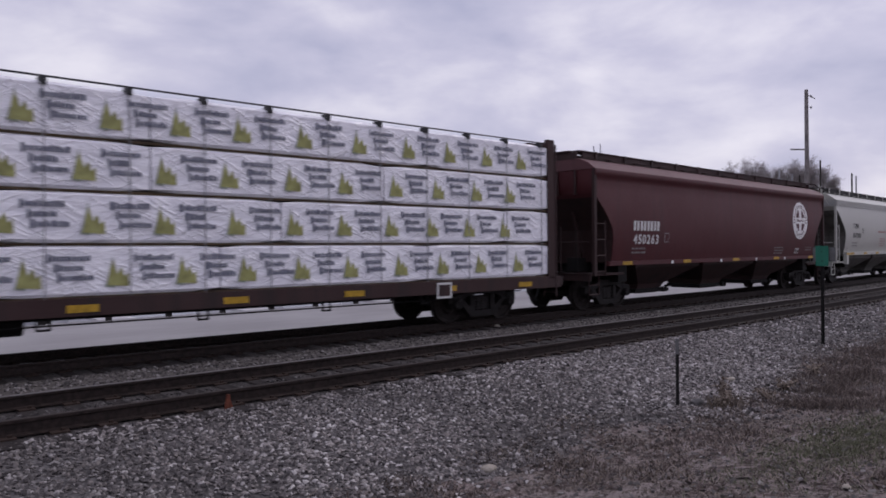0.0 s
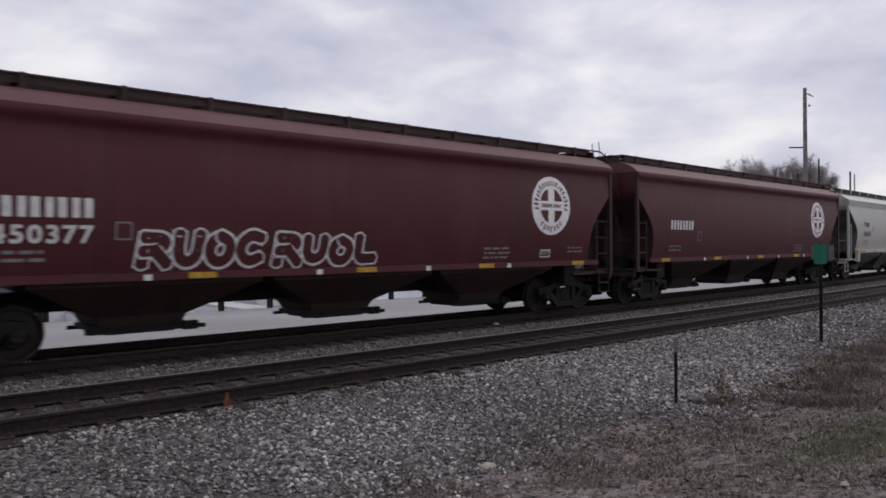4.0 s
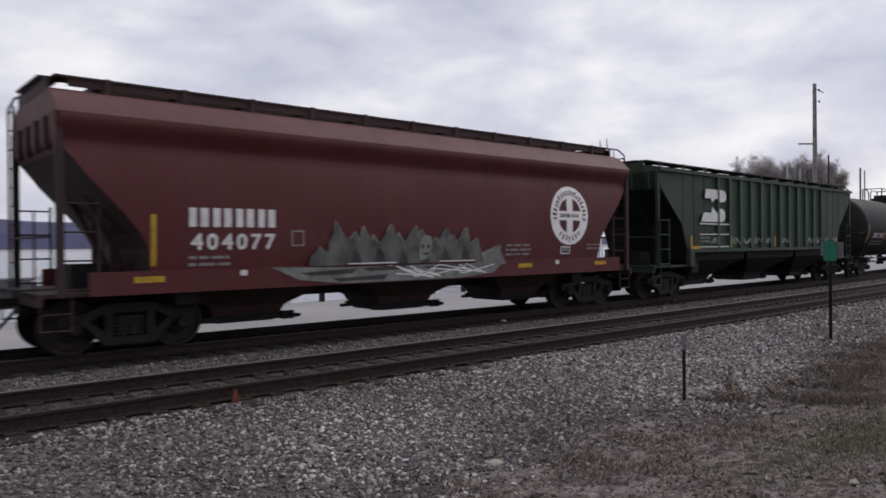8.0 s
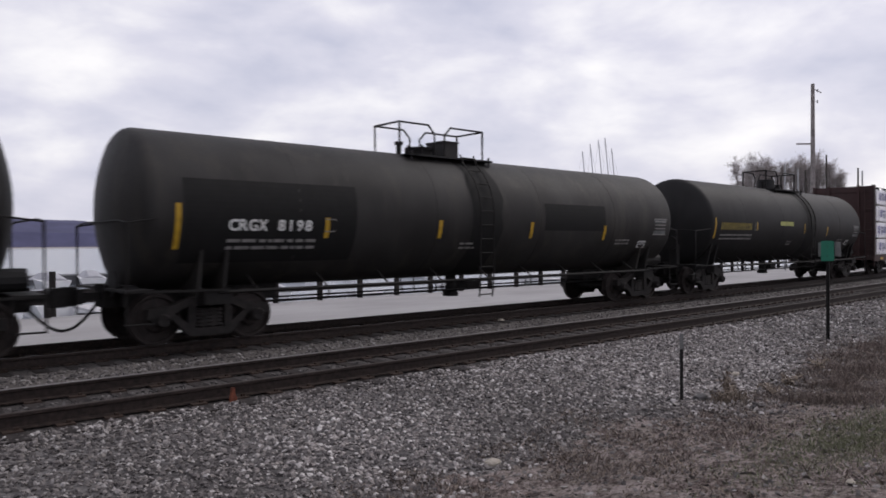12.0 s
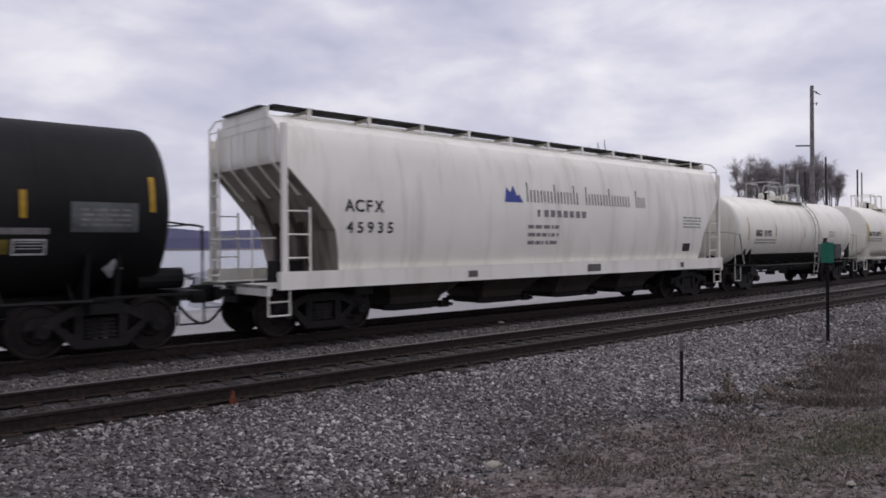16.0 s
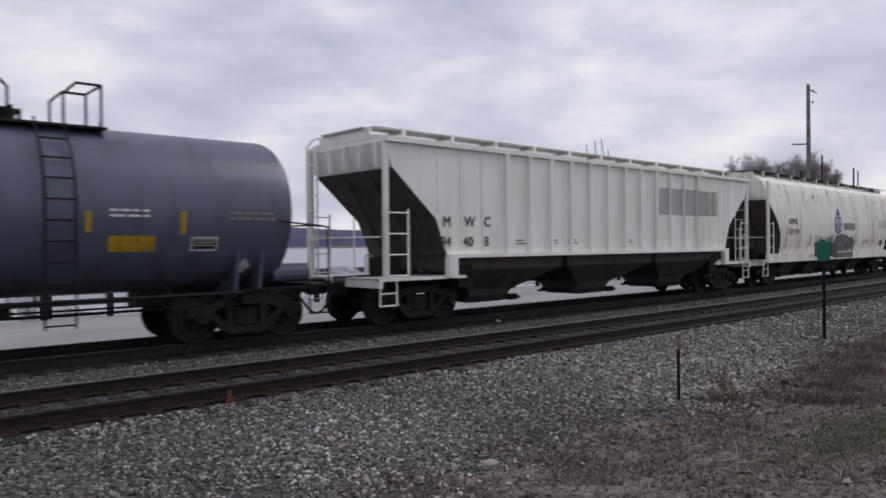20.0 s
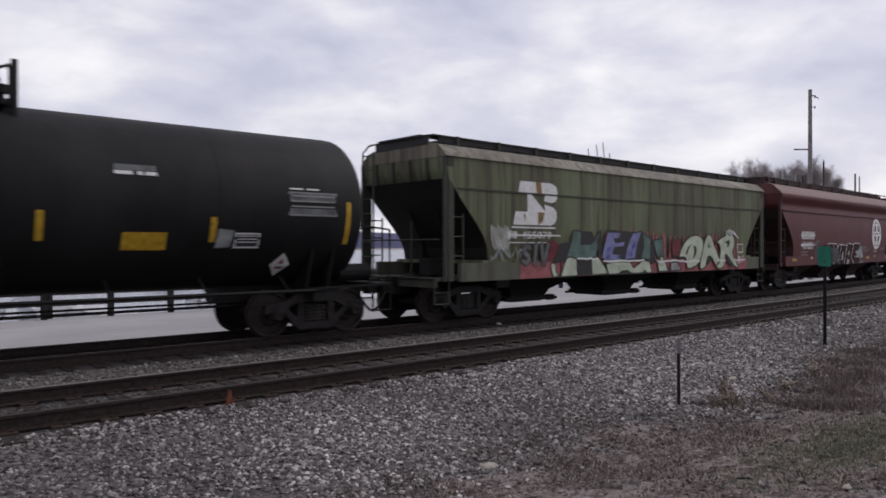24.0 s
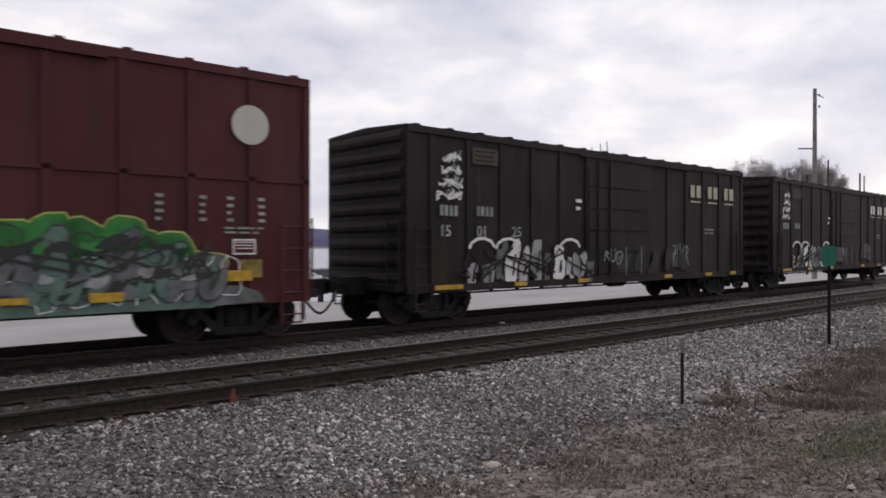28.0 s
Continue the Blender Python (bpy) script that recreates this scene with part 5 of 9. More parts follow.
def lumber(style, split):
    car, half = new_car("centerbeam_flatcar", ("dark red centre-beam flatcar loaded with white-wrapped lumber printed yellow-green",
                                              "dark red centre-beam flatcar loaded with white-wrapped lumber printed in violet")[style])
    rnd = random.Random(20 + style)
    surf = lambda z: 1.413
    part("deck", boxes((-half + 0.6, half - 0.6, -1.42, 1.42, 0.92, 1.05), (-half + 0.6, half - 0.6, -1.44, -1.36, 0.76, 1.04), (-half + 0.6, half - 0.6, 1.36, 1.44, 0.76, 1.04)), BROWN_DARK, car)
    part("centre_sill", boxes((-half + 1.2, half - 1.2, -0.32, 0.32, 0.62, 0.92)), SOOT, car)
    x_lo, x_hi = -half + 1.22, half - 1.08
    edges = [(x_lo, split[0]), (split[1], x_hi)] if split else [(x_lo, x_hi)]
    tier = 0.853
    for a, b in edges:
        for i in range(4):
            z0 = 1.075 + tier * i
            cut = [a]
            while b - cut[-1] > 7.5:
                cut.append(cut[-1] + rnd.choice((3.66, 4.88, 4.88, 6.1)))
            cut.append(b)
            for u, v in zip(cut, cut[1:]):
                for near in (True, False):
                    pack(car, u + 0.015, v - 0.015, z0, z0 + tier - 0.045, near, rnd)
            part("dunnage", boxes((a + 0.05, b - 0.05, -1.385, 1.385, z0 - 0.045, z0 - 0.004)), DUNNAGE, car, "brown dunnage strip between the tiers")
            x = a + rnd.uniform(0.1, 0.7)
            while x < b - 0.9:
                if style == 0:
                    tree = [[(x - 0.03, z0 + 0.14), (x + 0.12, z0 + 0.12), (x + 0.09, z0 + 0.66), (x + 0.03, z0 + 0.36)]]
                    poly_mark("printed_trees", tree, WRAP_GREEN_GREY, car, surf, lift=0.015)
                    tree = [[(x, z0 + 0.16), (x + 0.34, z0 + 0.14), (x + 0.33, z0 + 0.36), (x + 0.27, z0 + 0.30), (x + 0.22, z0 + 0.46), (x + 0.16, z0 + 0.34), (x + 0.09, z0 + 0.58), (x + 0.04, z0 + 0.4)]]
                    poly_mark("printed_trees", tree, WRAP_LEAF, car, surf, lift=0.016)
                    rows = []
                    for k, (u, wide) in enumerate(((0.42, 0.62), (0.52, 0.36), (0.56, 0.50))):
                        line, first = z0 + 0.56 - 0.155 * k, u
                        while u < first + wide:
                            w = rnd.choice((0.035, 0.045, 0.06))
                            rows.append((x + u, x + u + w, line - (0.03 if u == first else 0.0), line + (0.115 if u == first else rnd.choice((0.075, 0.08, 0.10)))))
                            u += w + 0.014
                    bars("printed_name", rows, WRAP_GREY_INK, car, surf, lift=0.016)
                    x += rnd.choice((1.14, 1.2, 1.3))
                else:
                    shapes = [[(0.10, 0.52), (0.17, 0.59), (0.23, 0.61), (0.31, 0.58), (0.39, 0.52), (0.29, 0.54), (0.285, 0.44), (0.315, 0.24), (0.18, 0.235), (0.20, 0.42), (0.225, 0.54)],
                              [(-0.01, 0.54), (0.01, 0.49), (0.20, 0.40), (0.20, 0.45)], [(-0.01, 0.42), (0.01, 0.36), (0.19, 0.235), (0.19, 0.295)], [(0.28, 0.44), (0.28, 0.405), (0.49, 0.50), (0.50, 0.54)]]
                    poly_mark("printed_emblem", [[(x + u, z0 + w) for u, w in ((1.12 * a, 1.12 * b - 0.04) for a, b in p)] for p in shapes], WRAP_BLUE, car, surf, lift=0.016)
                    rows = []
                    for line, wide in ((0.475, 0.42), (0.285, 0.50)):
                        u = 0.57
                        while u < 0.57 + wide:
                            w = rnd.choice((0.03, 0.04, 0.06))
                            rows.append((x + u, x + u + w, z0 + line, z0 + line + (0.17 if u == 0.57 else rnd.choice((0.115, 0.12, 0.16)))))
                            u += w + 0.022
                    rows += [(x + 0.62, x + 1.0, z0 + 0.225, z0 + 0.245), (x + 0.64, x + 0.9, z0 + 0.18, z0 + 0.20)]
                    bars("printed_name", rows, WRAP_BLUE_INK, car, surf, lift=0.016)
                    x += rnd.choice((1.05, 1.12, 1.2))
    n = 18
    for i in range(n):
        x = -half + 1.55 + (2 * half - 2.9) * i / (n - 1)
        if split and split[0] - 0.1 < x < split[1] + 0.1:
            continue
        part("tie_down_strap", boxes((x - 0.009, x + 0.009, -1.432, -1.424, 1.05, 4.50)), GREY_STRAP, car)
        part("corner_guard", boxes((x - 0.05, x + 0.05, -1.436, -1.24, 4.38, 4.51)), STRAP, car)
        if i % 2 == 0:
            bm = bmesh.new()
            rod(bm, [(x - 0.09, -1.30, 0.78), (x - 0.09, -1.30, 0.56), (x + 0.09, -1.30, 0.56), (x + 0.09, -1.30, 0.78)], 0.02, 5)
            part("winch_bracket", bm, SOOT, car)
        part("beam_post", boxes((x - 0.05, x + 0.05, -0.06, 0.06, 1.05, 4.45)), BROWN_DARK, car)
    for s in (-1, 1):
        part("side_rod", rod(bmesh.new(), [(-half + 4, s * 1.25, 0.62), (half - 4, s * 1.25, 0.62)], 0.016, 5), SOOT, car)
    part("top_chord", boxes((-half + 0.9, half - 0.9, -0.09, 0.09, 4.45, 4.60)), BROWN_DARK, car)
    part("top_cable", rod(bmesh.new(), [(-half + 1.1, -1.30, 4.535), (half - 1.0, -1.30, 4.535)], 0.018, 5), STRAP, car)
    for k in range(9):
        x = -half + 2.0 + (2 * half - 4) * k / 8
        part("reflector", boxes((x - 0.24, x + 0.24, -1.449, -1.435, 0.82, 0.94)), YELLOW, car)
    bars("placard", [(half - 4.95, half - 4.5, 0.66, 1.02)], WHITE_INK, car, lambda z: 1.45)
    bars("placard_field", [(half - 4.9, half - 4.55, 0.71, 0.97)], BROWN_DARK, car, lambda z: 1.454)
    for e in (-1, 1):
        xb = e * (half - (1.0 if e > 0 else 0.78))
        bm = boxes((*sorted((xb, xb + e * 0.06)), -1.42, 1.42, 1.0, 4.58))
        w = part("bulkhead", bm, BROWN_DARK, car)
        for y in (-1.38, -0.7, 0.7, 1.38):
            part("bulkhead_post", boxes((*sorted((xb - e * 0.10, xb + e * 0.16)), y - 0.06, y + 0.06, 1.0, 4.62)), BROWN_DARK, car)
        for k in range(7):
            part("bulkhead_rib", boxes((*sorted((xb + e * 0.06, xb + e * 0.11)), -1.3, 1.3, 1.3 + 0.5 * k, 1.42 + 0.5 * k)), BROWN_DARK, car)
        bm = ladder(bmesh.new(), xb + e * 0.20, -1.44, 0.5, 4.5, 0.42, along="y")
        part("end_ladder", bm, BROWN_DARK, car)
        part("end_sill", boxes((*sorted((e * (half - 0.95), e * (half - 0.5))), -1.42, 1.42, 0.82, 1.02)), BROWN_DARK, car)
        truck(car, e * (half - 3.15))
        part("body_bolster", boxes((e * (half - 3.15) - 0.25, e * (half - 3.15) + 0.25, -1.3, 1.3, 0.7, 0.93)), SOOT, car)
    part("brake_cylinder", tube(bmesh.new(), (-1.4, -0.6, 0.6), (-0.7, -0.6, 0.6), 0.17, 10), SOOT, car)
    couplers(car, half, sill_in=2.0)


def red_hopper(label, emblem_x, mark, number, grow, sill, art=None, struck=False, seam=False, bays=(-3.9, 0.0, 3.9), strips=True):
    car, half = new_car("covered_hopper", label)
    coat = DARK_RED if grow > 0.5 else RED
    surf = hopper(car, half, "tall" if grow > 0.5 else "red", coat, grow, bays, 5, sill)
    mx0, mx1, mz0, mz1 = mark
    slabs(4, mx0, mx1, mz0, mz1, WHITE_INK, car, surf)
    if number:
        text(number, mx0, mz0 - 0.39, 0.27, WHITE_INK, car, surf, width=mx1 - mx0 + 0.04, bold=0.026, name="car_number", even=True)
    small_print("stencil", mx0, mz0 - 0.56, 0.75, 2, 0.12, GREY_INK, car, surf, 3)
    if emblem_x:
        emblem(emblem_x[0], emblem_x[1], emblem_x[2], car, surf, coat[0])
    small_print("stencil", emblem_x[0] - 2.4 if emblem_x else 3.0, 1.72, 0.9, 3, 0.11, GREY_INK, car, surf, 5)
    placard(emblem_x[0] - 0.35, emblem_x[0] + 0.05, 1.50, 1.70, car, surf, WHITE_INK, BROWN_DARK)
    small_print("stencil", emblem_x[0] + 0.75, 1.72, 0.6, 2, 0.1, GREY_INK, car, surf, 8)
    bars("stencil_box", [(mx1 + 0.35, mx1 + 0.62, mz0 - 0.35, mz0 - 0.05)], GREY_INK, car, surf)
    bars("stencil_field", [(mx1 + 0.38, mx1 + 0.59, mz0 - 0.32, mz0 - 0.08)], coat[0], car, surf, lift=0.009)
    if seam:
        part("seam_strip", boxes((-7.2 - grow, 7.2 + grow, -1.625, 1.625, 3.20, 3.235)), coat[0], car)
    if struck:
        bars("struck_line", [(mx0 - 0.15, mx1 + 0.1, mz0 + 0.13, mz0 + 0.19), (mx0 - 0.1, mx1 + 0.25, mz0 - 0.27, mz0 - 0.2)], WHITE_INK, car, surf, lift=0.012)
    if strips:
        bars("small_marker", [(x, x + 0.13, sill[1] - 0.13, sill[1] - 0.03) for x in (-4.5, -1.2, 1.6, 4.2)], WHITE_INK, car, lambda z: 1.627)
    if art:
        art(car, surf if grow > 0.5 else lambda z: max(surf(z) + 0.006, 1.634))
    return car, surf


def pale_hopper(number, art, label):
    car, half = new_car("covered_hopper", label)
    surf = hopper(car, half, "smooth", PALE, 0.0, (-4.25, 0.0, 4.25), 7, (1.35, 1.50))
    text("TCMX", -6.02, 2.64, 0.21, BLACK_INK, car, surf, width=0.93, bold=0.034, name="reporting_mark", even=True)
    text(number, -6.02, 2.19, 0.21, BLACK_INK, car, surf, width=1.32, bold=0.034, name="car_number", even=True)
    small_print("stencil", -6.02, 1.90, 0.85, 2, 0.14, GREY_INK, car, surf, 2)
    bars("stencil_box", [(-4.50, -4.27, 2.42, 2.44), (-4.50, -4.27, 2.64, 2.66), (-4.50, -4.48, 2.42, 2.66), (-4.29, -4.27, 2.42, 2.66), (-4.42, -4.35, 2.48, 2.60)], BLACK_INK, car, surf)
    small_print("red_stencil", -1.76, 2.46, 1.8, 1, 0.2, RED_INK, car, surf, 4)
    small_print("red_stencil", -1.40, 2.12, 1.05, 4, 0.12, RED_INK, car, surf, 6)
    small_print("stencil", 5.22, 2.80, 1.5, 3, 0.085, GREY_INK, car, surf, 7)
    small_print("stencil", 5.22, 2.48, 1.0, 3, 0.085, GREY_INK, car, surf, 9)
    placard(5.2, 5.64, 1.74, 2.02, car, surf, BLACK_INK, BLACK_INK)
    small_print("stencil", -6.9, 1.66, 0.35, 2, 0.09, GREY_INK, car, surf, 12)
    part("reflector", boxes((-7.05, -6.0, -1.633, -1.60, 1.37, 1.46)), YELLOW, car)
    for e in (-1, 1):
        part("roof_end_rail", rod(bmesh.new(), [(e * 8.2, -0.9, 4.4), (e * 8.5, -0.9, 4.62), (e * 8.62, -0.9, 4.4), (e * 8.6, -1.3, 3.7)], 0.02, 5), GREY, car)
    art(car, surf)


def black_tank(mark, label, xlen, plat, bars_y, ink=WHITE_INK, dome="dome", text_at=(-6.9, 1.95, 0.22, 1.95), ladder_x=None, r=1.46, zc=2.41, prints=True, seed=1, coat=TANK_BLACK, even=False):
    car, half = new_car("tank_car", label)
    lx = plat[1] - 0.6 if ladder_x is None else ladder_x
    surf = tank(car, half, r, zc, coat, SOOT, xlen, dome, (-xlen * 0.62, -xlen * 0.2, xlen * 0.22, xlen * 0.6), lx, plat, stain=0.8)
    x, z, h, w = text_at
    if mark:
        text(mark, x, z, h, ink, car, surf, width=w, bold=0.026, name="reporting_mark", even=even)
    else:
        slabs(9, x, x + w, z, z + h, ink, car, surf)
    small_print("stencil", x, z - 0.22, w + 0.1, 2, 0.13, GREY_INK, car, surf, seed)
    bars("stencil_box", [(x + w + 0.28, x + w + 0.52, z - 0.02, z + 0.0), (x + w + 0.28, x + w + 0.52, z + 0.22, z + 0.24), (x + w + 0.28, x + w + 0.30, z - 0.02, z + 0.24), (x + w + 0.50, x + w + 0.52, z - 0.02, z + 0.24)], GREY_INK, car, surf)
    yellow_bars(bars_y, car, surf)
    if prints:
        small_print("stencil", xlen - 3.2, 1.82, 0.7, 2, 0.1, GREY_INK, car, surf, seed + 1)
        placard(xlen - 1.35, xlen - 0.65, 2.0, 2.5, car, surf, GREY_INK, SILVER_DARK)
        placard(xlen - 2.0, xlen - 1.6, 1.62, 1.82, car, surf, WHITE_INK, BLACK_INK)
        small_print("stencil", -0.9, 1.75, 0.5, 2, 0.1, GREY_INK, car, surf, seed + 2)
    return car, surf


def white_tank(mark, label, xlen, plat, text_at, ink, yellow, band=None, seams=(), catwalk=False, seed=1, r=1.38, zc=2.27, coat=TANK_WHITE, seam=TANK_WHITE, ladder_x=None, heavy=0.028, yellow_paint=None):
    car, half = new_car("tank_car", label)
    surf = tank(car, half, r, zc, coat, TANK_WHITE if catwalk else GREY, xlen, "ball", seams, plat[1] - 0.35 if ladder_x is None else ladder_x, plat, catwalk, None if catwalk else SOOT, seam, band, None if catwalk else SOOT, short_rail=True)
    x, z, h, w = text_at
    text(mark, x, z, h, ink, car, surf, width=w, bold=heavy, name="reporting_mark", even="ENGX" in mark)
    small_print("stencil", x, z - 0.17, w + 0.5, 2, 0.11, GREY_INK, car, surf, seed)
    yellow_bars(yellow, car, surf, yellow_paint)
    small_print("stencil", 3.0, 2.25, 0.7, 3, 0.1, GREY_INK, car, surf, seed + 1)
    placard(2.4, 2.9, 1.75, 2.0, car, surf, BLACK_INK, BLACK_INK)
    return car, surf


# car by car, from the front
lumber(0, None)

red_hopper("dark red covered hopper car with a round white emblem", (5.9, 2.84, 0.76), (-6.6, -5.18, 2.29, 2.58), "450263", 0.68, (1.27, 1.40), bays=(-4.2, 0.0, 4.2))
pale_hopper("350380", lambda c, s: (rosette(3.9, 1.95, 0.5, 0.42, CRIMSON, c, s, 8, 0.016, 5), tangle(3.45, 4.5, 1.5, 1.8, CRIMSON, c, s, 5, 9, 0.014)), "light grey covered hopper car with a small red scrawl")
pale_hopper("350448", lambda c, s: (piece("UESOAZ", 3.1, 5.0, 1.50, 2.18, [GREY], BLACK_INK, c, s, 0.085, 0.016, 0.008, 0.1, 12), tangle(3.2, 4.9, 1.55, 2.1, GREY_INK, c, s, 12, 9, 0.008, 0.022)), "light grey covered hopper car with a thin black scrawl")
red_hopper("dark red covered hopper car with a white spray scrawl", (5.9, 2.84, 0.76), (-6.7, -5.28, 2.29, 2.60), "450377", 0.68, (1.27, 1.40),
           lambda c, s: (piece("RUOC", -4.6, -2.3, 1.42, 2.14, [MAROON], WHITE_INK, c, s, 0.10, 0.036, 0.010, 0.1, 21), piece("RUOL", -2.1, 0.3, 1.42, 2.10, [MAROON], WHITE_INK, c, s, 0.10, 0.036, 0.010, 0.1, 22)), bays=(-4.2, 0.0, 4.2))
red_hopper("dark red covered hopper car, clean sided, with a round white emblem", (5.9, 2.84, 0.76), (-6.6, -5.18, 2.29, 2.58), "", 0.68, (1.27, 1.40), bays=(-4.2, 0.0, 4.2))
pale_hopper("350337", lambda c, s: (scrawl(0.55, 2.2, 1.52, 2.12, BURGUNDY, c, s, 36, 5, 0.024, 0.010), tangle(0.55, 2.6, 1.47, 1.58, BURGUNDY, c, s, 32, 5, 0.010, 0.022)), "light grey covered hopper car with a burgundy scrawl")
pale_hopper("350323", lambda c, s: (rosette(-3.3, 2.02, 0.58, 0.52, CRIMSON, c, s, 7, 0.021, 41), rosette(-3.2, 1.74, 0.42, 0.28, CRIMSON, c, s, 5, 0.016, 43)), "light grey covered hopper car with a small pink scrawl")


FLAME = flat("smoky_grey_spray", (0.135, 0.138, 0.13), 0.6, 0.35, 2.5)
FLAME_PALE = flat("pale_grey_spray", (0.23, 0.235, 0.22), 0.6, 0.3, 4)
FLAME_DARK = flat("charcoal_spray", (0.055, 0.05, 0.05), 0.6, 0.3, 4)


def flames(c, s):
    """A smoky row of flames with pale licked edges over a silver band that tapers at both ends."""
    rnd = random.Random(8)
    flush = lambda z: 1.634

    def tongue(x, w, h, lean, z0=1.38):
        p = [(x - w, z0), (x - w * 0.9, z0 + h * 0.45), (x - w * 0.35 + lean * 0.3, z0 + h * 0.72), (x + lean, z0 + h), (x + w * 0.25 + lean * 0.5, z0 + h * 0.66), (x + w * 0.7, z0 + h * 0.52), (x + w, z0)]
        return [p[0]] + flowing(p[1:-1]) + [p[-1]]

    tall = (0.95, 0.72, 0.84, 0.66, 0.90, 0.70, 0.86, 0.78, 0.60, 0.82, 0.66, 0.84, 0.58)
    for i, h in enumerate(tall):
        x = -2.35 + 3.6 * i / 12
        p = tongue(x, 0.34, h, (-0.16, 0.05, -0.08)[i % 3] if i < 6 else (0.14, -0.04, 0.1)[i % 3])
        poly_mark("graffiti_flame", [p], FLAME, c, s, lift=0.008 + 0.0008 * i)
        poly_mark("graffiti_edge", ribbon(p[len(p) // 3:-len(p) // 4], 0.013), FLAME_PALE, c, s, lift=0.0085 + 0.0008 * i)
        if i % 2:
            q = tongue(x + 0.05, 0.12, h * rnd.uniform(0.5, 0.68), -0.05)
            poly_mark("graffiti_shade", [q], FLAME_DARK, c, s, lift=0.0205 + 0.0002 * i)
    poly_mark("graffiti_flame", [tongue(-2.75, 0.35, 0.42, -0.12)], FLAME, c, s, lift=0.0075)
    poly_mark("graffiti_flame", [tongue(1.85, 0.5, 0.50, 0.34, 1.30)], FLAME_PALE, c, flush, lift=0.0075)
    poly_mark("graffiti_base", [[(-3.9, 1.38), (-2.2, 1.34), (1.4, 1.34), (2.3, 1.38), (1.9, 1.10), (0.8, 1.02), (-2.3, 1.02), (-3.3, 1.12)]], FLAME_PALE, c, flush, lift=0.008)
    poly_mark("graffiti_spot", [blob(-0.20, 1.72, 0.17, 0.27, rnd, 16, 0.08)], FLAME_PALE, c, s, lift=0.024)
    poly_mark("graffiti_shade", [blob(-0.27, 1.74, 0.045, 0.05, rnd, 8, 0.1), blob(-0.11, 1.74, 0.045, 0.05, rnd, 8, 0.1), blob(-0.19, 1.58, 0.09, 0.03, rnd, 8, 0.1)], FLAME_DARK, c, s, lift=0.026)
    for k, (a, b, z) in enumerate(((-3.3, -2.0, 1.26), (-1.9, -0.7, 1.31), (-0.3, 1.2, 1.30), (-2.6, -1.2, 1.12))):
        poly_mark("graffiti_shade", [[(a, z), (b, z + 0.05), (b - 0.1, z - 0.05), (a + 0.2, z - 0.06)]], FLAME_DARK, c, flush, lift=0.012 + 0.0004 * k)
    bars("graffiti_band", [(-2.2, -1.0, 1.395, 1.42), (0.2, 1.3, 1.395, 1.42)], WHITE_INK, c, s, lift=0.028)
    tangle(-1.0, 1.9, 1.06, 1.34, WHITE_INK, c, flush, 52, 18, 0.012, 0.014)


car, surf = red_hopper("dark red covered hopper car with a silver flame graffiti", (4.8, 2.51, 0.77), (-5.42, -3.80, 2.12, 2.45), "404077", 0.0, (1.0, 1.38), flames)
yellow_bars([(-6.02, 1.46, 2.32, 0.09)], car, surf)

# green ribbed hopper
car, half = new_car("covered_hopper", "dark green ribbed covered hopper car with a white emblem")
surf = hopper(car, half, "ribbed", (GREEN, GREEN, GREEN, SOOT, GREEN), 0.0, (-4.4, 0.0, 4.4), 0, (1.45, 1.56))
flush = lambda z: 1.578
old_emblem(-5.85, -4.05, 2.46, 3.55, car, flush)
bars("white_line", [(-5.95, -3.9, 2.37, 2.41), (-5.95, -3.9, 2.03, 2.06), (-5.95, -3.9, 1.61, 1.64)], WHITE_INK, car, flush)
small_print("stencil", -5.9, 1.9, 0.6, 2, 0.12, GREY_INK, car, flush, 3)
for i, x in enumerate((-5.2, -3.6, -2.75, -1.9, -1.0, 0.6, 3.1, 4.0, 4.9, 5.8)):
    tangle(x, x + 0.6, 1.68, 1.95, SILVER, car, flush, 60 + i, 9, 0.015)
yellow_bars([(-6.5, 1.58, 2.0, 0.1), (-3.72, 1.6, 1.98, 0.1), (-0.1, 1.6, 1.98, 0.08), (6.4, 1.6, 1.95, 0.1)], car, flush)
bars("reflector", [(-6.5, -5.95, 1.56, 1.66)], YELLOW, car, flush)

# black tank cars
FADED_YELLOW = flat("faded_yellow_stencil", (0.26, 0.20, 0.04), 0.6, 0.3, 6)
black_tank("CRGX  29157", "long black tank car with orange upright reflectors", 8.45, (-1.75, 1.15),
           [(-7.72, 1.69, 2.53, 0.1), (-4.82, 1.83, 2.26, 0.1), (-1.73, 1.85, 2.26, 0.09), (1.66, 1.73, 2.14, 0.09), (4.88, 1.68, 2.1, 0.09)], dome="low", r=1.53, zc=2.49, text_at=(-6.98, 1.94, 0.22, 1.95), seed=71)
car, surf = black_tank("NATX 251012", "long black tank car with a yellow label panel", 8.4, (-1.7, 1.45), [], text_at=(-6.45, 2.01, 0.23, 1.90), seed=75)
bars("label_panel", [(3.6, 4.35, 2.02, 2.4)], flat("pale_yellow_label", (0.42, 0.40, 0.20), 0.5, 0.2, 6), car, surf)
car, surf = black_tank("CRGX 8198", "long black tank car patched with dull black paint", 8.42, (-2.35, 0.4),
                       [(-7.6, 1.7, 2.5, 0.1), (-4.6, 1.9, 2.3, 0.1), (-1.6, 1.9, 2.3, 0.1), (1.5, 1.9, 2.3, 0.1), (4.6, 1.85, 2.25, 0.1)], text_at=(-6.68, 2.04, 0.2, 1.75), dome="low", r=1.49, zc=2.44, seed=78, coat=TANK_DUSTY, even=True)
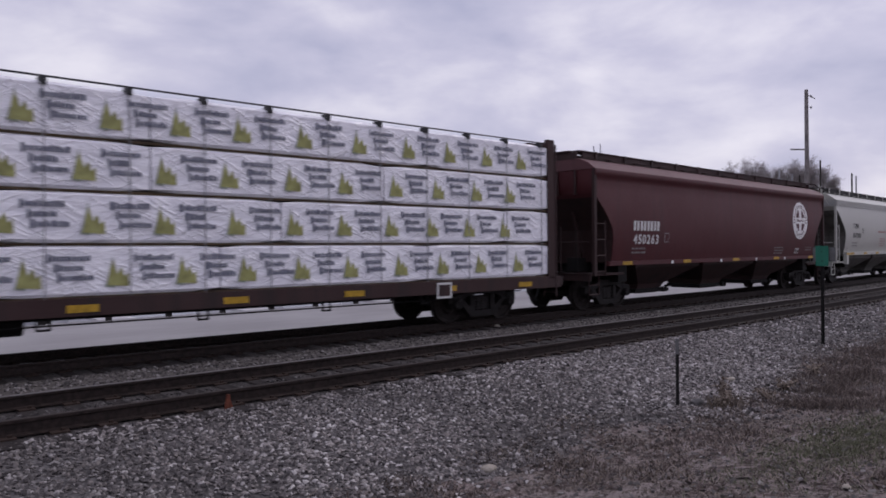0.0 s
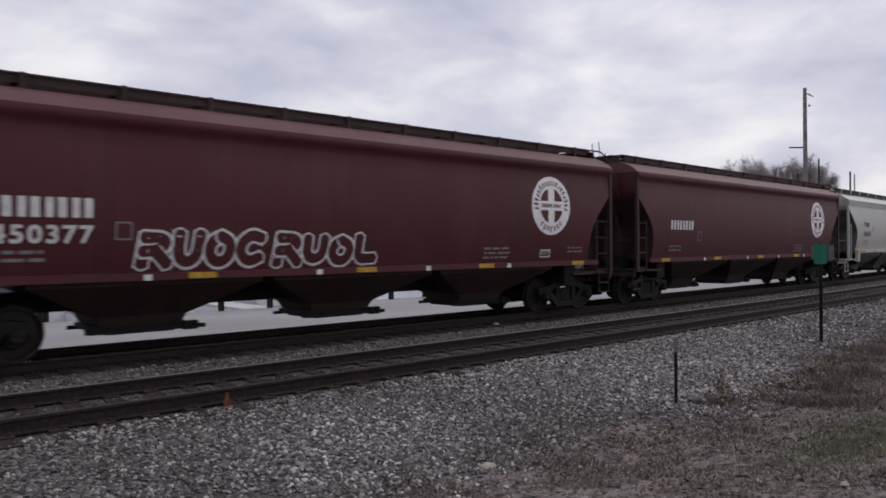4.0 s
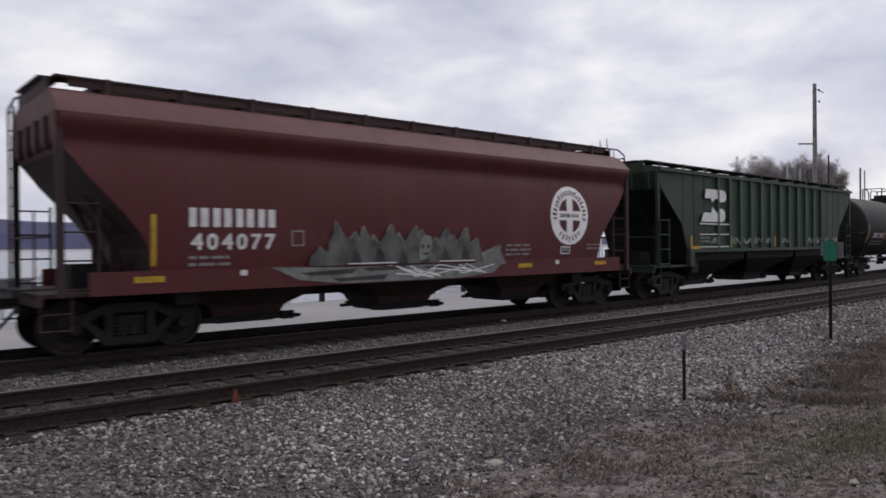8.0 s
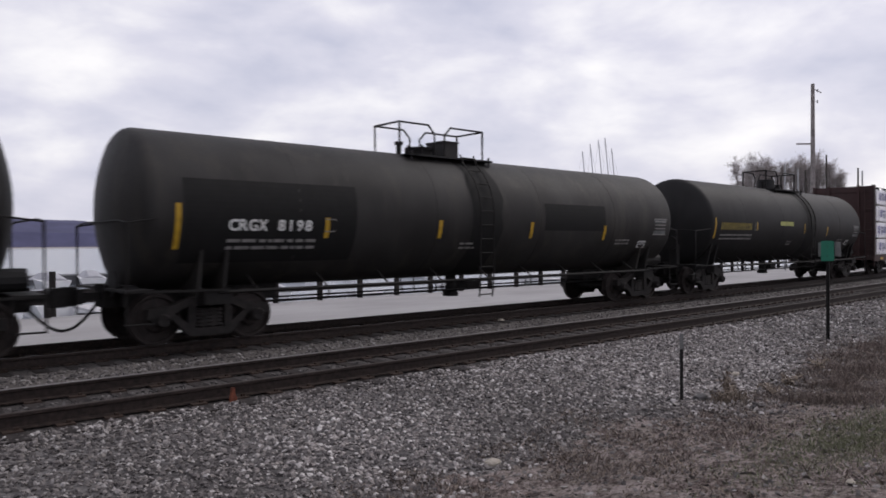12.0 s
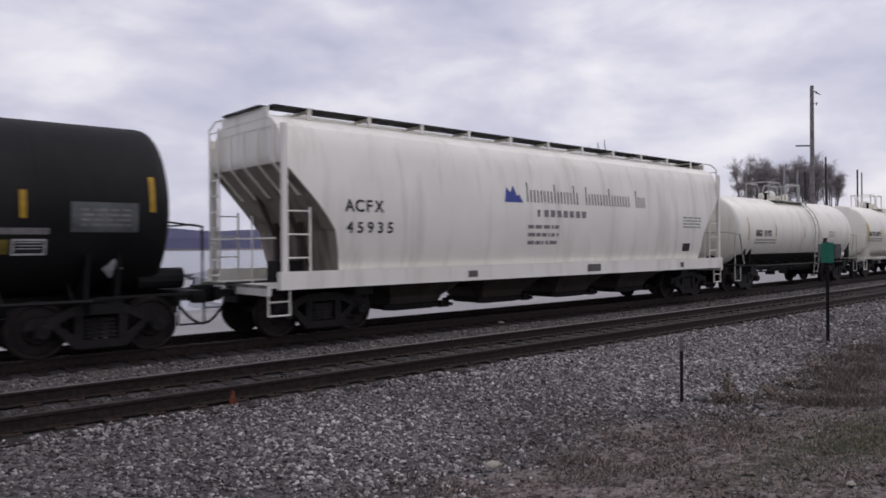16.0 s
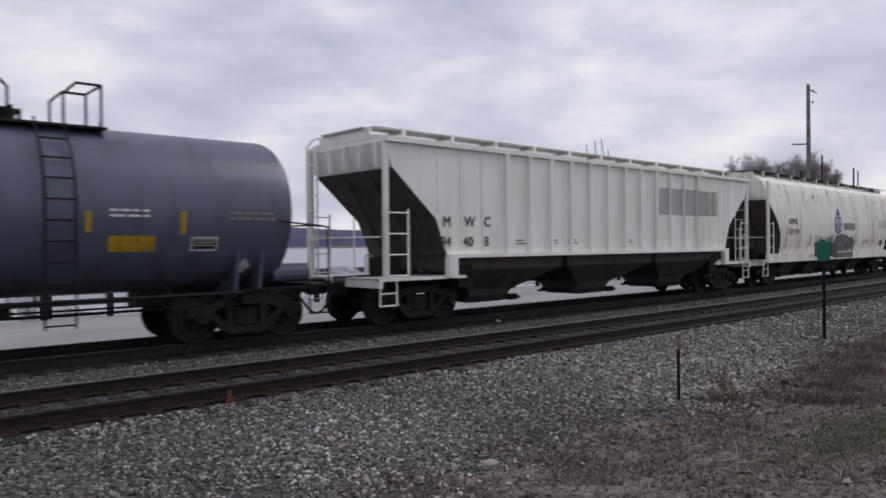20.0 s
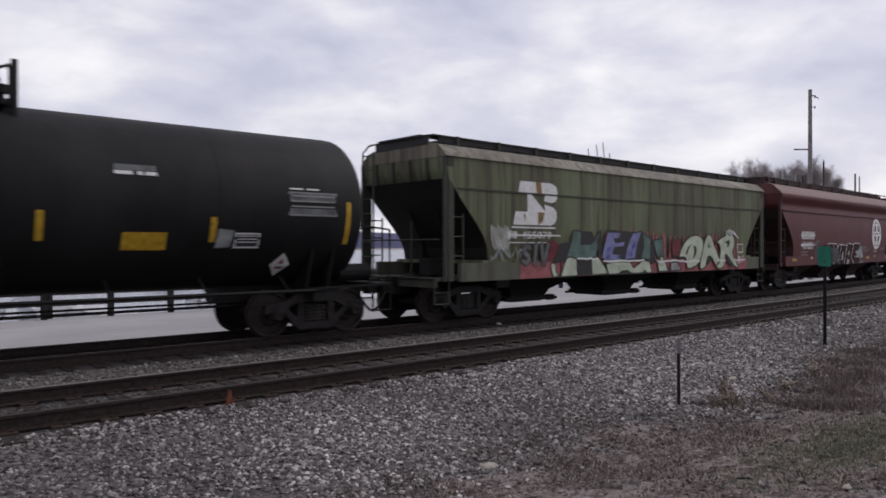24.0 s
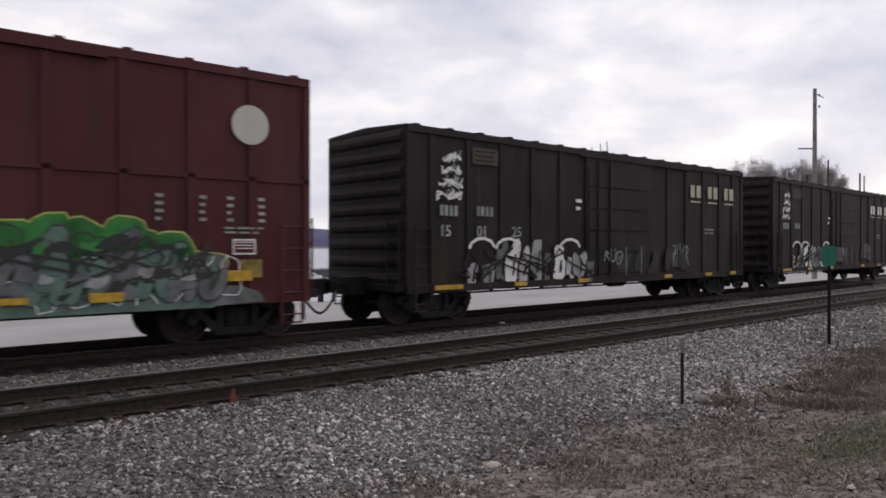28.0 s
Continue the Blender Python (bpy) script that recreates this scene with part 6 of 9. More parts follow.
for a, b, z, k in ((-7.5, -3.9, 1.45, 15), (2.0, 4.6, 2.1, 7)):
    bars("paint_patch", [(a, b, z + 0.1 * i, z + 0.1 * i + 0.1) for i in range(k)], PATCH, car, surf, lift=0.003)
car, surf = black_tank("", "long black tank car with faded yellow lettering", 7.9, (-1.1, 1.9),
                       [(-7.3, 1.9, 2.6, 0.09), (-4.0, 2.2, 2.5, 0.07), (0.6, 2.1, 2.5, 0.07), (3.2, 2.0, 2.4, 0.07)], FADED_YELLOW, r=1.53, zc=2.49, text_at=(-6.88, 2.21, 0.24, 2.4), seed=81)
bars("label_panel", [(-1.9, -0.6, 2.4, 2.56)], flat("yellow_green_label", (0.36, 0.38, 0.10), 0.5, 0.2, 6), car, surf)

lumber(1, (1.1, 2.0))

car, surf = black_tank("", "short black tank car with yellow lettering", 5.75, (-1.5, 1.5),
                       [(-4.45, 2.0, 2.9, 0.1), (-1.15, 2.2, 2.6, 0.09), (0.77, 2.1, 2.5, 0.09), (3.24, 2.25, 2.68, 0.09), (5.15, 2.38, 2.97, 0.09)], FADED_YELLOW, "right", r=1.5, zc=2.45, text_at=(-3.32, 2.06, 0.26, 2.0), seed=84, prints=False, coat=TANK_JET)
bars("label_panel", [(-1.75, -1.2, 3.02, 3.2)], GREY_INK, car, surf)
bars("label_panel", [(-0.95, -0.75, 1.72, 1.98)], WHITE_INK, car, surf)
for k in range(4):
    bars("label_panel", [(3.9, 4.92, 2.04 + 0.12 * k, 2.16 + 0.12 * k)], SILVER_DARK, car, surf)
small_print("label_print", 4.05, 2.38, 0.75, 4, 0.08, GREY_INK, car, surf, 21)["kind"] = "stuff"
placard(3.1, 3.57, 1.68, 1.93, car, surf, WHITE_INK, BLACK_INK)
bars("label_panel", [(2.55, 3.06, 1.70, 1.92)], FADED_YELLOW, car, surf)
bars("stencil", [(2.5, 3.6, 2.0, 2.1)], GREY_INK, car, surf)
poly_mark("hazard_diamond", [[(4.44, 1.44), (4.6, 1.27), (4.76, 1.44), (4.6, 1.61)]], WHITE_INK, car, surf, "white hazard diamond", 0.034)

# cream centre-flow hopper
car, half = new_car("covered_hopper", "cream covered hopper car with rounded sides and dark company lettering")
surf = hopper(car, half, "round", (CREAM, CREAM, CREAM, GRIME, CREAM), 0.2, (-4.4, -1.45, 1.45, 4.4), 0, (0.97, 1.31))
text("ACFX", -7.0, 2.49, 0.24, BLACK_INK, car, surf, width=0.98, bold=0.022, name="reporting_mark", even=True)
text("45935", -7.0, 2.06, 0.22, BLACK_INK, car, surf, width=1.28, bold=0.022, name="car_number", even=True)
poly_mark("company_emblem", [[(-2.34, 2.84), (-1.68, 2.84), (-1.8, 3.05), (-1.88, 3.0), (-2.02, 3.26), (-2.12, 3.08), (-2.26, 3.2)]], BLUE_INK, car, surf, "blue mountain emblem")
wordmark("innninni innninnn in", -1.55, 2.86, 0.50, 5.35, BLACK_INK, car, surf, 0.045)
bars("company_mark", [(-1.15 + 0.26 * k, -1.15 + 0.26 * k + (0.18 if k else 0.1), 2.50, 2.68) for k in range(8)], GREY_INK, car, surf)
small_print("stencil", -1.5, 2.2, 1.2, 3, 0.2, GREY_INK, car, surf, 5)
small_print("stencil", 5.9, 2.6, 1.1, 4, 0.1, WRAP_GREEN_GREY, car, surf, 6)
placard(5.95, 6.4, 1.55, 1.8, car, surf, BLACK_INK, BLACK_INK)
bars("sill_marker", [(-3.6, -3.3, 1.05, 1.2), (0.9, 1.5, 1.05, 1.25), (5.7, 5.9, 1.05, 1.2)], GREY_DARK, car, lambda z: 1.627)

# white tank cars
SEAMS = (-3.9, -2.0, -0.6, 0.5, 2.4, 4.6)
white_tank("ENGX 15192", "white tank car with a black lower strip", 6.33, (-1.6, 1.7), (-4.6, 2.06, 0.23, 1.42), BLACK_INK,
           [], 1.38, SEAMS, False, 91)
yellow_bars([(-5.2, 1.9, 2.75, 0.05), (-2.75, 2.05, 2.5, 0.05), (0.2, 2.0, 2.45, 0.05), (2.0, 2.0, 2.4, 0.05), (3.9, 1.9, 2.3, 0.05)], TRAIN[-1][0], lambda z: math.sqrt(1.38 ** 2 - (z - 2.27) ** 2) + 0.002)
white_tank("GATX 65357", "cream white tank car with yellow reflectors and a side walkway", 5.75, (-1.9, 0.2), (-5.28, 2.12, 0.21, 1.97), BLACK_INK,
           [(-5.34, 1.9, 2.78, 0.15), (-3.2, 2.08, 2.5, 0.14), (-1.58, 2.05, 2.45, 0.14), (0.2, 2.02, 2.45, 0.14), (2.95, 2.0, 2.4, 0.14)], None, (-3.0, 0.0, 3.0), True, 94, 1.40, 2.31,
           ladder_x=-0.7, heavy=0.036, yellow_paint=BRIGHT_YELLOW)
UPRIGHTS = ((-5.45, 1.7, 2.6), (-2.75, 1.95, 2.35), (-0.5, 1.95, 2.35), (2.1, 1.9, 2.3), (4.4, 1.85, 2.2))
white_tank("ENGX 15145", "white tank car with rusty seams and a black lower strip", 6.6, (-1.2, 1.35), (-4.6, 2.09, 0.24, 1.74), BLACK_INK,
           [(x + 0.05, a, b, 0.035) for x, a, b in UPRIGHTS], 1.45, SEAMS, False, 97, coat=TANK_CREAM, seam=SEAM_RUST, ladder_x=0.77)

yellow_bars([(x, a, b, 0.06) for x, a, b in UPRIGHTS], TRAIN[-1][0], lambda z: math.sqrt(1.38 ** 2 - (z - 2.27) ** 2) + 0.002, BLACK_INK)

# blue-grey tank car
car, half = new_car("tank_car", "short glossy blue-grey tank car with white lettering")
surf = tank(car, half, 1.47, 2.42, TANK_BLUE, SOOT, 5.75, "box", (-2.0, 1.2), 1.35, (-1.85, 1.95))
text("HOKX 111118", -3.63, 2.18, 0.24, WHITE_INK, car, surf, width=1.92, bold=0.026, name="reporting_mark")
small_print("stencil", -3.6, 1.98, 2.2, 2, 0.13, GREY_INK, car, surf, 3)
small_print("stencil", 2.09, 2.37, 0.64, 2, 0.09, WHITE_INK, car, surf, 4)
for k in range(3):
    bars("label_panel", [(2.09, 2.84, 1.70 + 0.09 * k, 1.79 + 0.09 * k)], YELLOW, car, surf)
placard(3.47, 3.95, 1.70, 1.95, car, surf, WHITE_INK, BLACK_INK)
poly_mark("hazard_diamond", [[(4.4, 1.40), (4.55, 1.24), (4.7, 1.40), (4.55, 1.56)]], WHITE_INK, car, surf, "white hazard diamond", 0.034)
small_print("stencil", 4.15, 2.36, 0.9, 2, 0.1, GREY_INK, car, surf, 5)
bars("stencil_box", [(-1.35, -1.05, 2.12, 2.14), (-1.35, -1.05, 2.40, 2.42), (-1.35, -1.33, 2.12, 2.42), (-1.07, -1.05, 2.12, 2.42), (-1.24, -1.16, 2.2, 2.34)], WHITE_INK, car, surf)
yellow_bars([(-4.6, 1.9, 2.5, 0.10), (-2.37, 1.90, 2.33, 0.09), (-0.48, 2.02, 2.34, 0.09), (1.77, 2.02, 2.36, 0.09), (3.30, 2.00, 2.39, 0.09)], car, surf)

# white ribbed hopper
car, half = new_car("covered_hopper", "white ribbed covered hopper car with brown soiled bays")
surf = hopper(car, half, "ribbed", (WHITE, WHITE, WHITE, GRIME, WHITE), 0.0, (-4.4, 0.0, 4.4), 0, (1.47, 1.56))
for s_, x, z in (("M", -6.74, 2.19), ("W", -6.08, 2.2), ("C", -5.42, 2.2), ("94", -6.82, 1.73), ("40", -6.12, 1.73), ("8", -5.42, 1.73)):
    text(s_, x, z, 0.23, FAINT_BLACK, car, lambda z: 1.508, bold=0.02, name="reporting_mark")
bars("paint_patch", [(2.35, 6.1, 2.66, 3.50)], GREY_STRIPE, car, lambda z: 1.504)
for i in (9, 10, 11):
    x = -4.65 + 9.3 * i / 11
    bars("post_paint", [(x - 0.05, x + 0.05, 2.66, 3.50)], GREY_STRIPE, car, lambda z: 1.60, lift=0.003)
bars("paint_patch", [(4.95, 5.9, 1.62, 3.7)], CREAM, car, lambda z: 1.504)
for i, x in enumerate((-4.3, -3.0, -2.2, 0.4)):
    small_print("stencil", x, 1.85, 0.4, 2, 0.08, GREY_INK, car, lambda z: 1.508, i + 2)

# rust-streaked white centre-flow hopper
car, half = new_car("covered_hopper", "rust-streaked white covered hopper car with a blue emblem")
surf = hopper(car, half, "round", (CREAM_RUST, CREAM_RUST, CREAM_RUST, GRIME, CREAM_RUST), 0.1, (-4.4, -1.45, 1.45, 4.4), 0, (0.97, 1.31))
text("ADMX", -6.36, 2.49, 0.22, BLACK_INK, car, surf, width=0.95, bold=0.022, name="reporting_mark", even=True)
text("50184", -6.36, 2.07, 0.23, BLACK_INK, car, surf, width=1.2, bold=0.022, name="car_number", even=True)
cx, cz = -0.48, 2.55
poly_mark("company_emblem", [[(cx - 0.52, cz + 0.02), (cx - 0.36, cz + 0.34), (cx + 0.36, cz + 0.34), (cx + 0.52, cz + 0.02), (cx + 0.40, cz - 0.3), (cx + 0.16, cz - 0.42), (cx - 0.16, cz - 0.42), (cx - 0.40, cz - 0.3)]], BLUE_INK, car, surf, "blue drop-shaped emblem", 0.016)
poly_mark("emblem_inner", [[(cx - 0.40, cz + 0.04), (cx - 0.27, cz + 0.25), (cx + 0.27, cz + 0.25), (cx + 0.40, cz + 0.04), (cx + 0.30, cz - 0.22), (cx + 0.12, cz - 0.32), (cx - 0.12, cz - 0.32), (cx - 0.30, cz - 0.22)]], CREAM, car, surf, lift=0.021)
poly_mark("company_emblem", [[(cx - 0.33, cz + 0.40), (cx + 0.33, cz + 0.40), (cx, cz + 0.76)]], BLUE_INK, car, surf, lift=0.016)
for k in range(4):
    a = k * math.pi / 2
    poly_mark("emblem_petal", [[(cx + 0.17 * math.cos(a) + 0.11 * math.cos(math.tau * i / 12), cz - 0.04 + 0.17 * math.sin(a) + 0.11 * math.sin(math.tau * i / 12)) for i in range(12)]], BLUE_INK, car, surf, lift=0.032)
slabs(3, 0.3, 1.82, 2.30, 2.62, BLACK_INK, car, surf)
low = lambda z: max(surf(z), 1.628 if z < 1.33 else 0)
WASH = flat("grey_wash_spray", (0.20, 0.195, 0.185), 0.7, 0.4, 3)
rnd = random.Random(15)
for k in range(7):
    b = blob(-0.75 + 0.36 * k, 1.62 + 0.12 * (k % 2), 0.24, 0.44 - 0.03 * k, rnd, 16, 0.35, 0.3)
    poly_mark("graffiti_letter", [b], (WASH, SILVER_DARK)[k % 2], car, lambda z: max(surf(z), 1.60), lift=0.014 + 0.002 * k)
    poly_mark("graffiti_edge", ribbon(b + b[:1], 0.012), BLACK_INK, car, lambda z: max(surf(z), 1.60), lift=0.0152 + 0.002 * k)
for k in range(5):
    scrawl(-3.4 + 0.5 * k, -3.0 + 0.5 * k, 1.55, 2.05, (GREY_INK, SILVER_DARK)[k % 2], car, low, 160 + k, 2, 0.012)
bars("graffiti_ground", [(-1.3, 1.5, 1.02, 1.28)], WASH, car, lambda z: 1.628)
tangle(-4.0, -1.5, 1.02, 1.24, GREY_INK, car, low, 16, 24, 0.010)
tangle(-2.9, -1.4, 1.65, 2.0, SILVER_DARK, car, low, 17, 16, 0.014)
tangle(3.2, 4.0, 1.6, 1.9, GREY_INK, car, low, 18, 10, 0.012)
yellow_bars([(-6.5, 1.45, 2.4, 0.1), (-3.9, 1.6, 2.1, 0.1), (-1.3, 1.6, 2.1, 0.1), (2.0, 1.6, 2.1, 0.09), (5.0, 1.6, 2.0, 0.09)], car, low)
rnd = random.Random(9)
SMUDGE_RED = flat("dull_red_print", (0.22, 0.05, 0.05), 0.6, 0.2, 9)
SMOKE = flat("smoke_black_spray", (0.026, 0.020, 0.022), 0.7, 0.35, 3)
RUST_SPOT = flat("rust", (0.075, 0.034, 0.018), 0.9, 0.35, 20)
RUST_RUN = flat("rust_run", (0.50, 0.43, 0.33), 0.8, 0.3, 8)
rust, runs = [], []
for i in range(90):
    x, z = rnd.uniform(-7.0, 7.6), rnd.choice((rnd.uniform(3.4, 4.0), rnd.uniform(2.7, 3.95), rnd.uniform(1.4, 2.0)))
    w, h = rnd.uniform(0.008, 0.03), rnd.uniform(0.015, 0.09) if i % 9 else 0.14
    rust.append(blob(x, z, w, h, rnd, 9, 0.5))
    if i % 3 == 0:
        runs.append([(x - w * 0.7, z), (x + w * 0.7, z), (x + w * 0.25, z - rnd.uniform(0.1, 0.4)), (x - w * 0.2, z - rnd.uniform(0.1, 0.35))])
poly_mark("rust_run", runs, RUST_RUN, car, lambda z: surf(z) + 0.004, lift=0.003)["kind"] = "stuff"
poly_mark("rust_spot", rust, RUST_SPOT, car, surf, lift=0.010)["kind"] = "stuff"
placard(5.95, 6.4, 1.55, 1.8, car, surf, BLACK_INK, BLACK_INK)
small_print("stencil", 5.7, 2.75, 1.3, 4, 0.1, GREY_INK, car, surf, 6)

black_tank("", "long black tank car in plain weathered paint", 7.75, (-1.3, 1.6), [(-6.8, 1.8, 2.5, 0.08), (-1.0, 1.9, 2.3, 0.08), (3.0, 1.9, 2.3, 0.08)], r=1.53, zc=2.49, text_at=(-5.6, 2.0, 0.2, 1.6), seed=101, coat=TANK_JET)
car, surf = black_tank("", "long black tank car with orange reflectors and several top valves", 8.4, (-0.72, 1.64),
                       [(-6.9, 1.8, 2.5, 0.1), (-3.6, 1.85, 2.3, 0.1), (-0.66, 1.89, 2.33, 0.11), (2.15, 1.88, 2.35, 0.11), (4.9, 1.87, 2.31, 0.11), (7.7, 1.84, 2.68, 0.11)], prints=False, dome="cluster", r=1.57, zc=2.55, text_at=(-6.3, 1.9, 0.2, 1.7), seed=104, ladder_x=1.35, coat=TANK_JET)
placard(6.36, 7.43, 2.38, 2.84, car, surf, GREY_INK, SILVER_DARK)
bars("stencil", [(6.4 + 0.36 * k, 6.68 + 0.36 * k, 2.88, 2.91) for k in range(2)], WHITE_INK, car, surf)
placard(5.33, 5.82, 1.76, 2.04, car, surf, WHITE_INK, BLACK_INK)
poly_mark("label_panel", [[(4.97, 1.76), (5.25, 1.78), (5.30, 2.08), (5.0, 2.11)]], SILVER, car, surf, lift=0.024)
poly_mark("hazard_diamond", [[(6.17, 1.44), (6.38, 1.21), (6.59, 1.44), (6.38, 1.67)]], WHITE_INK, car, surf, "white hazard diamond", 0.034)
poly_mark("hazard_print", [[(6.32, 1.46), (6.44, 1.46), (6.38, 1.58)], [(6.30, 1.36), (6.46, 1.36), (6.46, 1.40), (6.30, 1.40)]], SMUDGE_RED, car, surf, lift=0.046)
for k in range(3):
    bars("label_panel", [(3.37, 4.1, 1.73 + 0.1 * k, 1.83 + 0.1 * k)], YELLOW, car, surf)
bars("label_panel", [(3.24, 3.91, 3.05, 3.15)], SILVER_DARK, car, surf)
small_print("label_print", 3.24, 2.98, 0.68, 1, 0.13, WHITE_INK, car, surf, 2)
scrawl(-3.4, -2.7, 1.75, 2.15, GREY_INK, car, surf, 3, 3, 0.03)

# faded green hopper with a long mural
car, half = new_car("covered_hopper", "faded olive green covered hopper car with a long pastel graffiti mural")
surf = hopper(car, half, "old", (OLIVE, OLIVE_PALE, OLIVE_SILL, SOOT, OLIVE_DARK), 0.65, (-4.2, 0.0, 4.2), 0, (0.98, 1.40))
part("seam_strip", boxes((-7.75, 7.75, -1.632, 1.632, 3.10, 3.14)), OLIVE_DARK, car)
part("side_skirt", boxes((-6.95, 6.95, -1.622, 1.622, 1.38, 1.46)), OLIVE, car)
OCHRE_RUN = flat("ochre_rust_run", (0.30, 0.19, 0.09), 0.8, 0.3, 5)
rnd = random.Random(251)
for e in (-1, 1):
    for y in (-1, 1):
        part("end_post", boxes((*sorted((e * 7.86, e * 8.08)), *sorted((y * 1.52, y * 1.60)), 1.0, 3.86)), OLIVE_DARK, car)
b_up = [(-5.62, 3.42), (-4.42, 3.42), (-4.24, 3.36), (-4.16, 3.22), (-4.17, 3.06), (-4.26, 2.95), (-4.42, 2.91), (-4.72, 2.95), (-4.66, 3.13), (-5.30, 3.13), (-5.70, 3.13)]
b_foot = [(-5.89, 2.33), (-4.42, 2.33), (-4.28, 2.39), (-4.20, 2.52), (-4.22, 2.70), (-4.34, 2.80), (-4.70, 2.86), (-4.66, 2.66), (-5.32, 2.66), (-5.80, 2.66)]
poly_mark("emblem", [b_up, b_foot, [(-5.36, 3.14), (-5.26, 3.14), (-4.62, 2.65), (-5.36, 2.65)]], WHITE_INK, car, surf, "white two-lobed company emblem", 0.012)
poly_mark("rust_run", [[(-5.05, 3.42), (-4.82, 3.42), (-4.80, 3.14), (-5.0, 3.14)], [(-4.96, 2.66), (-4.70, 2.66), (-4.76, 2.42), (-4.95, 2.33)], [(-5.5, 2.6), (-5.44, 2.6), (-5.46, 2.4)]], OCHRE_RUN, car, surf, "ochre rust run", 0.015)
slabs(2, -6.1, -5.75, 1.99, 2.17, WHITE_INK, car, surf)
text("455079", -5.55, 1.99, 0.18, WHITE_INK, car, surf, width=1.15, name="car_number")
bars("struck_line", [(-5.95, -4.25, 2.245, 2.285), (-6.1, -4.05, 2.05, 2.09), (-6.0, -4.3, 1.875, 1.895)], WHITE_INK, car, surf, lift=0.016)
art = lambda z: max(surf(z), 1.634)
bars("graffiti_ground", [(-5.65, -4.0, 0.985, 1.40)], ROSE, car, art, lift=0.002)
bars("graffiti_ground", [(-4.1, 6.6, 0.985, 1.40)], ROSE, car, art, lift=0.002)
for i in range(34):
    x = -2.45 + 8.4 * (i + 0.5) / 34 + rnd.uniform(-0.1, 0.1)
    w, h = rnd.uniform(0.05, 0.14), rnd.uniform(2.12, 2.42) - 0.08 * (i > 12)
    poly_mark("graffiti_flame", [[(x - w, 1.4), (x + w, 1.4), (x + w * 0.8, 2.0), (x + w * 0.5, h), (x - w * 0.3, 2.1)]], ROSE, car, art, lift=0.004 + 0.0002 * i)
poly_mark("graffiti_ground", [[(-4.62, 1.4), (-4.1, 1.4), (-4.15, 1.85), (-4.4, 1.98), (-4.62, 1.9)]], BURGUNDY, car, art, lift=0.004)
piece("SIV", -5.62, -4.6, 1.28, 1.9, [SILVER_DARK], BLACK_INK, car, art, 0.055, 0.022, seed=1, sharp=True)
up = 0.014
up = letter(car, art, up, BLACK_INK, [(-4.45, 1.32), (-4.1, 1.4), (-3.6, 1.42), (-3.5, 1.9), (-4.1, 1.85), (-4.2, 1.62)])
up = letter(car, art, up, MINT, [(-4.46, 1.36), (-4.3, 1.36), (-4.28, 1.14), (-4.12, 1.02), (-4.36, 0.99), (-4.47, 1.16)])
up = letter(car, art, up, TEAL, [(-4.1, 1.42), (-3.85, 1.45), (-3.62, 1.95), (-3.52, 2.22), (-3.2, 2.2), (-3.22, 1.84), (-2.72, 1.86), (-2.55, 2), (-2.3, 2.25), (-2.52, 1.5), (-2.7, 1.44)],
            [[(-3.2, 2.2), (-3.19, 1.86), (-2.74, 1.88), (-2.58, 2.02), (-2.72, 2.2)], [(-2.5, 1.95), (-2.28, 2.22), (-2.2, 1.6), (-2.36, 1.5)]])
up = letter(car, art, up, MINT, [(-4.08, 0.99), (-3.86, 1.44), (-3.7, 1.52), (-3.4, 1.46), (-3.36, 1)])
up = letter(car, art, up, MINT, [(-2.7, 1), (-2.74, 1.46), (-2.45, 1.52), (-2.2, 1.3), (-1.9, 1.02)])
up = letter(car, art, up, BLACK_INK, [(-3.36, 1.02), (-3.3, 1.46), (-2.78, 1.46), (-2.72, 1.02)],
            [[(-3.05, 1.02), (-2.98, 1.24), (-2.84, 1.24), (-2.86, 1.02)]])
up = letter(car, art, up, BLACK_INK, [(-2.3, 1.42), (-2, 2.25), (-0.8, 2.2), (-0.2, 2.22), (0.05, 1.36)])
up = letter(car, art, up, LILAC, [(-2.28, 1.48), (-2.1, 1.95), (-2, 2.2), (-1.32, 2.2), (-1.42, 2.02), (-1.68, 2), (-1.6, 1.9), (-1.12, 1.94), (-1.2, 1.78), (-1.66, 1.76), (-1.74, 1.58), (-1.36, 1.56), (-1.4, 1.4), (-2, 1.36)])
up = letter(car, art, up, LILAC, [(-1.16, 1.4), (-1.04, 1.74), (-0.86, 2.02), (-0.72, 2.18), (-0.26, 2.24), (-0.48, 1.86), (-0.62, 1.44)])
up = letter(car, art, up, TEAL, [(-0.22, 2.2), (0.22, 2.02), (0.2, 1.4), (-0.32, 1.42), (-0.14, 1.8)])
up = letter(car, art, up, BLACK_INK, [(0.24, 1.9), (0.34, 1.96), (0.5, 1.3), (0.24, 1.32)])
up = letter(car, art, up, TEAL, [(0.36, 1.98), (0.9, 2.04), (0.95, 1.5), (0.62, 1.44), (0.5, 1.62)])
up = letter(car, art, up, MINT, [(-1.95, 1), (-2.1, 1.3), (-1.5, 1.4), (-0.9, 1.34), (-0.7, 1.16), (-0.2, 1.38), (0.14, 1.34), (0.3, 1)],
            [[(-1.55, 1), (-1.3, 1.1), (-1, 1.11), (-0.75, 1)], [(-0.3, 1), (-0.1, 1.1), (0.05, 1)]])
up = letter(car, art, up, MINT, [(0.66, 1.02), (0.6, 1.3), (0.84, 1.52), (1, 1.34), (1.24, 1.02)])
up = letter(car, art, up, SILVER, [(1.36, 1.02), (1.36, 1.3), (1.75, 1.3), (2, 1.04)])
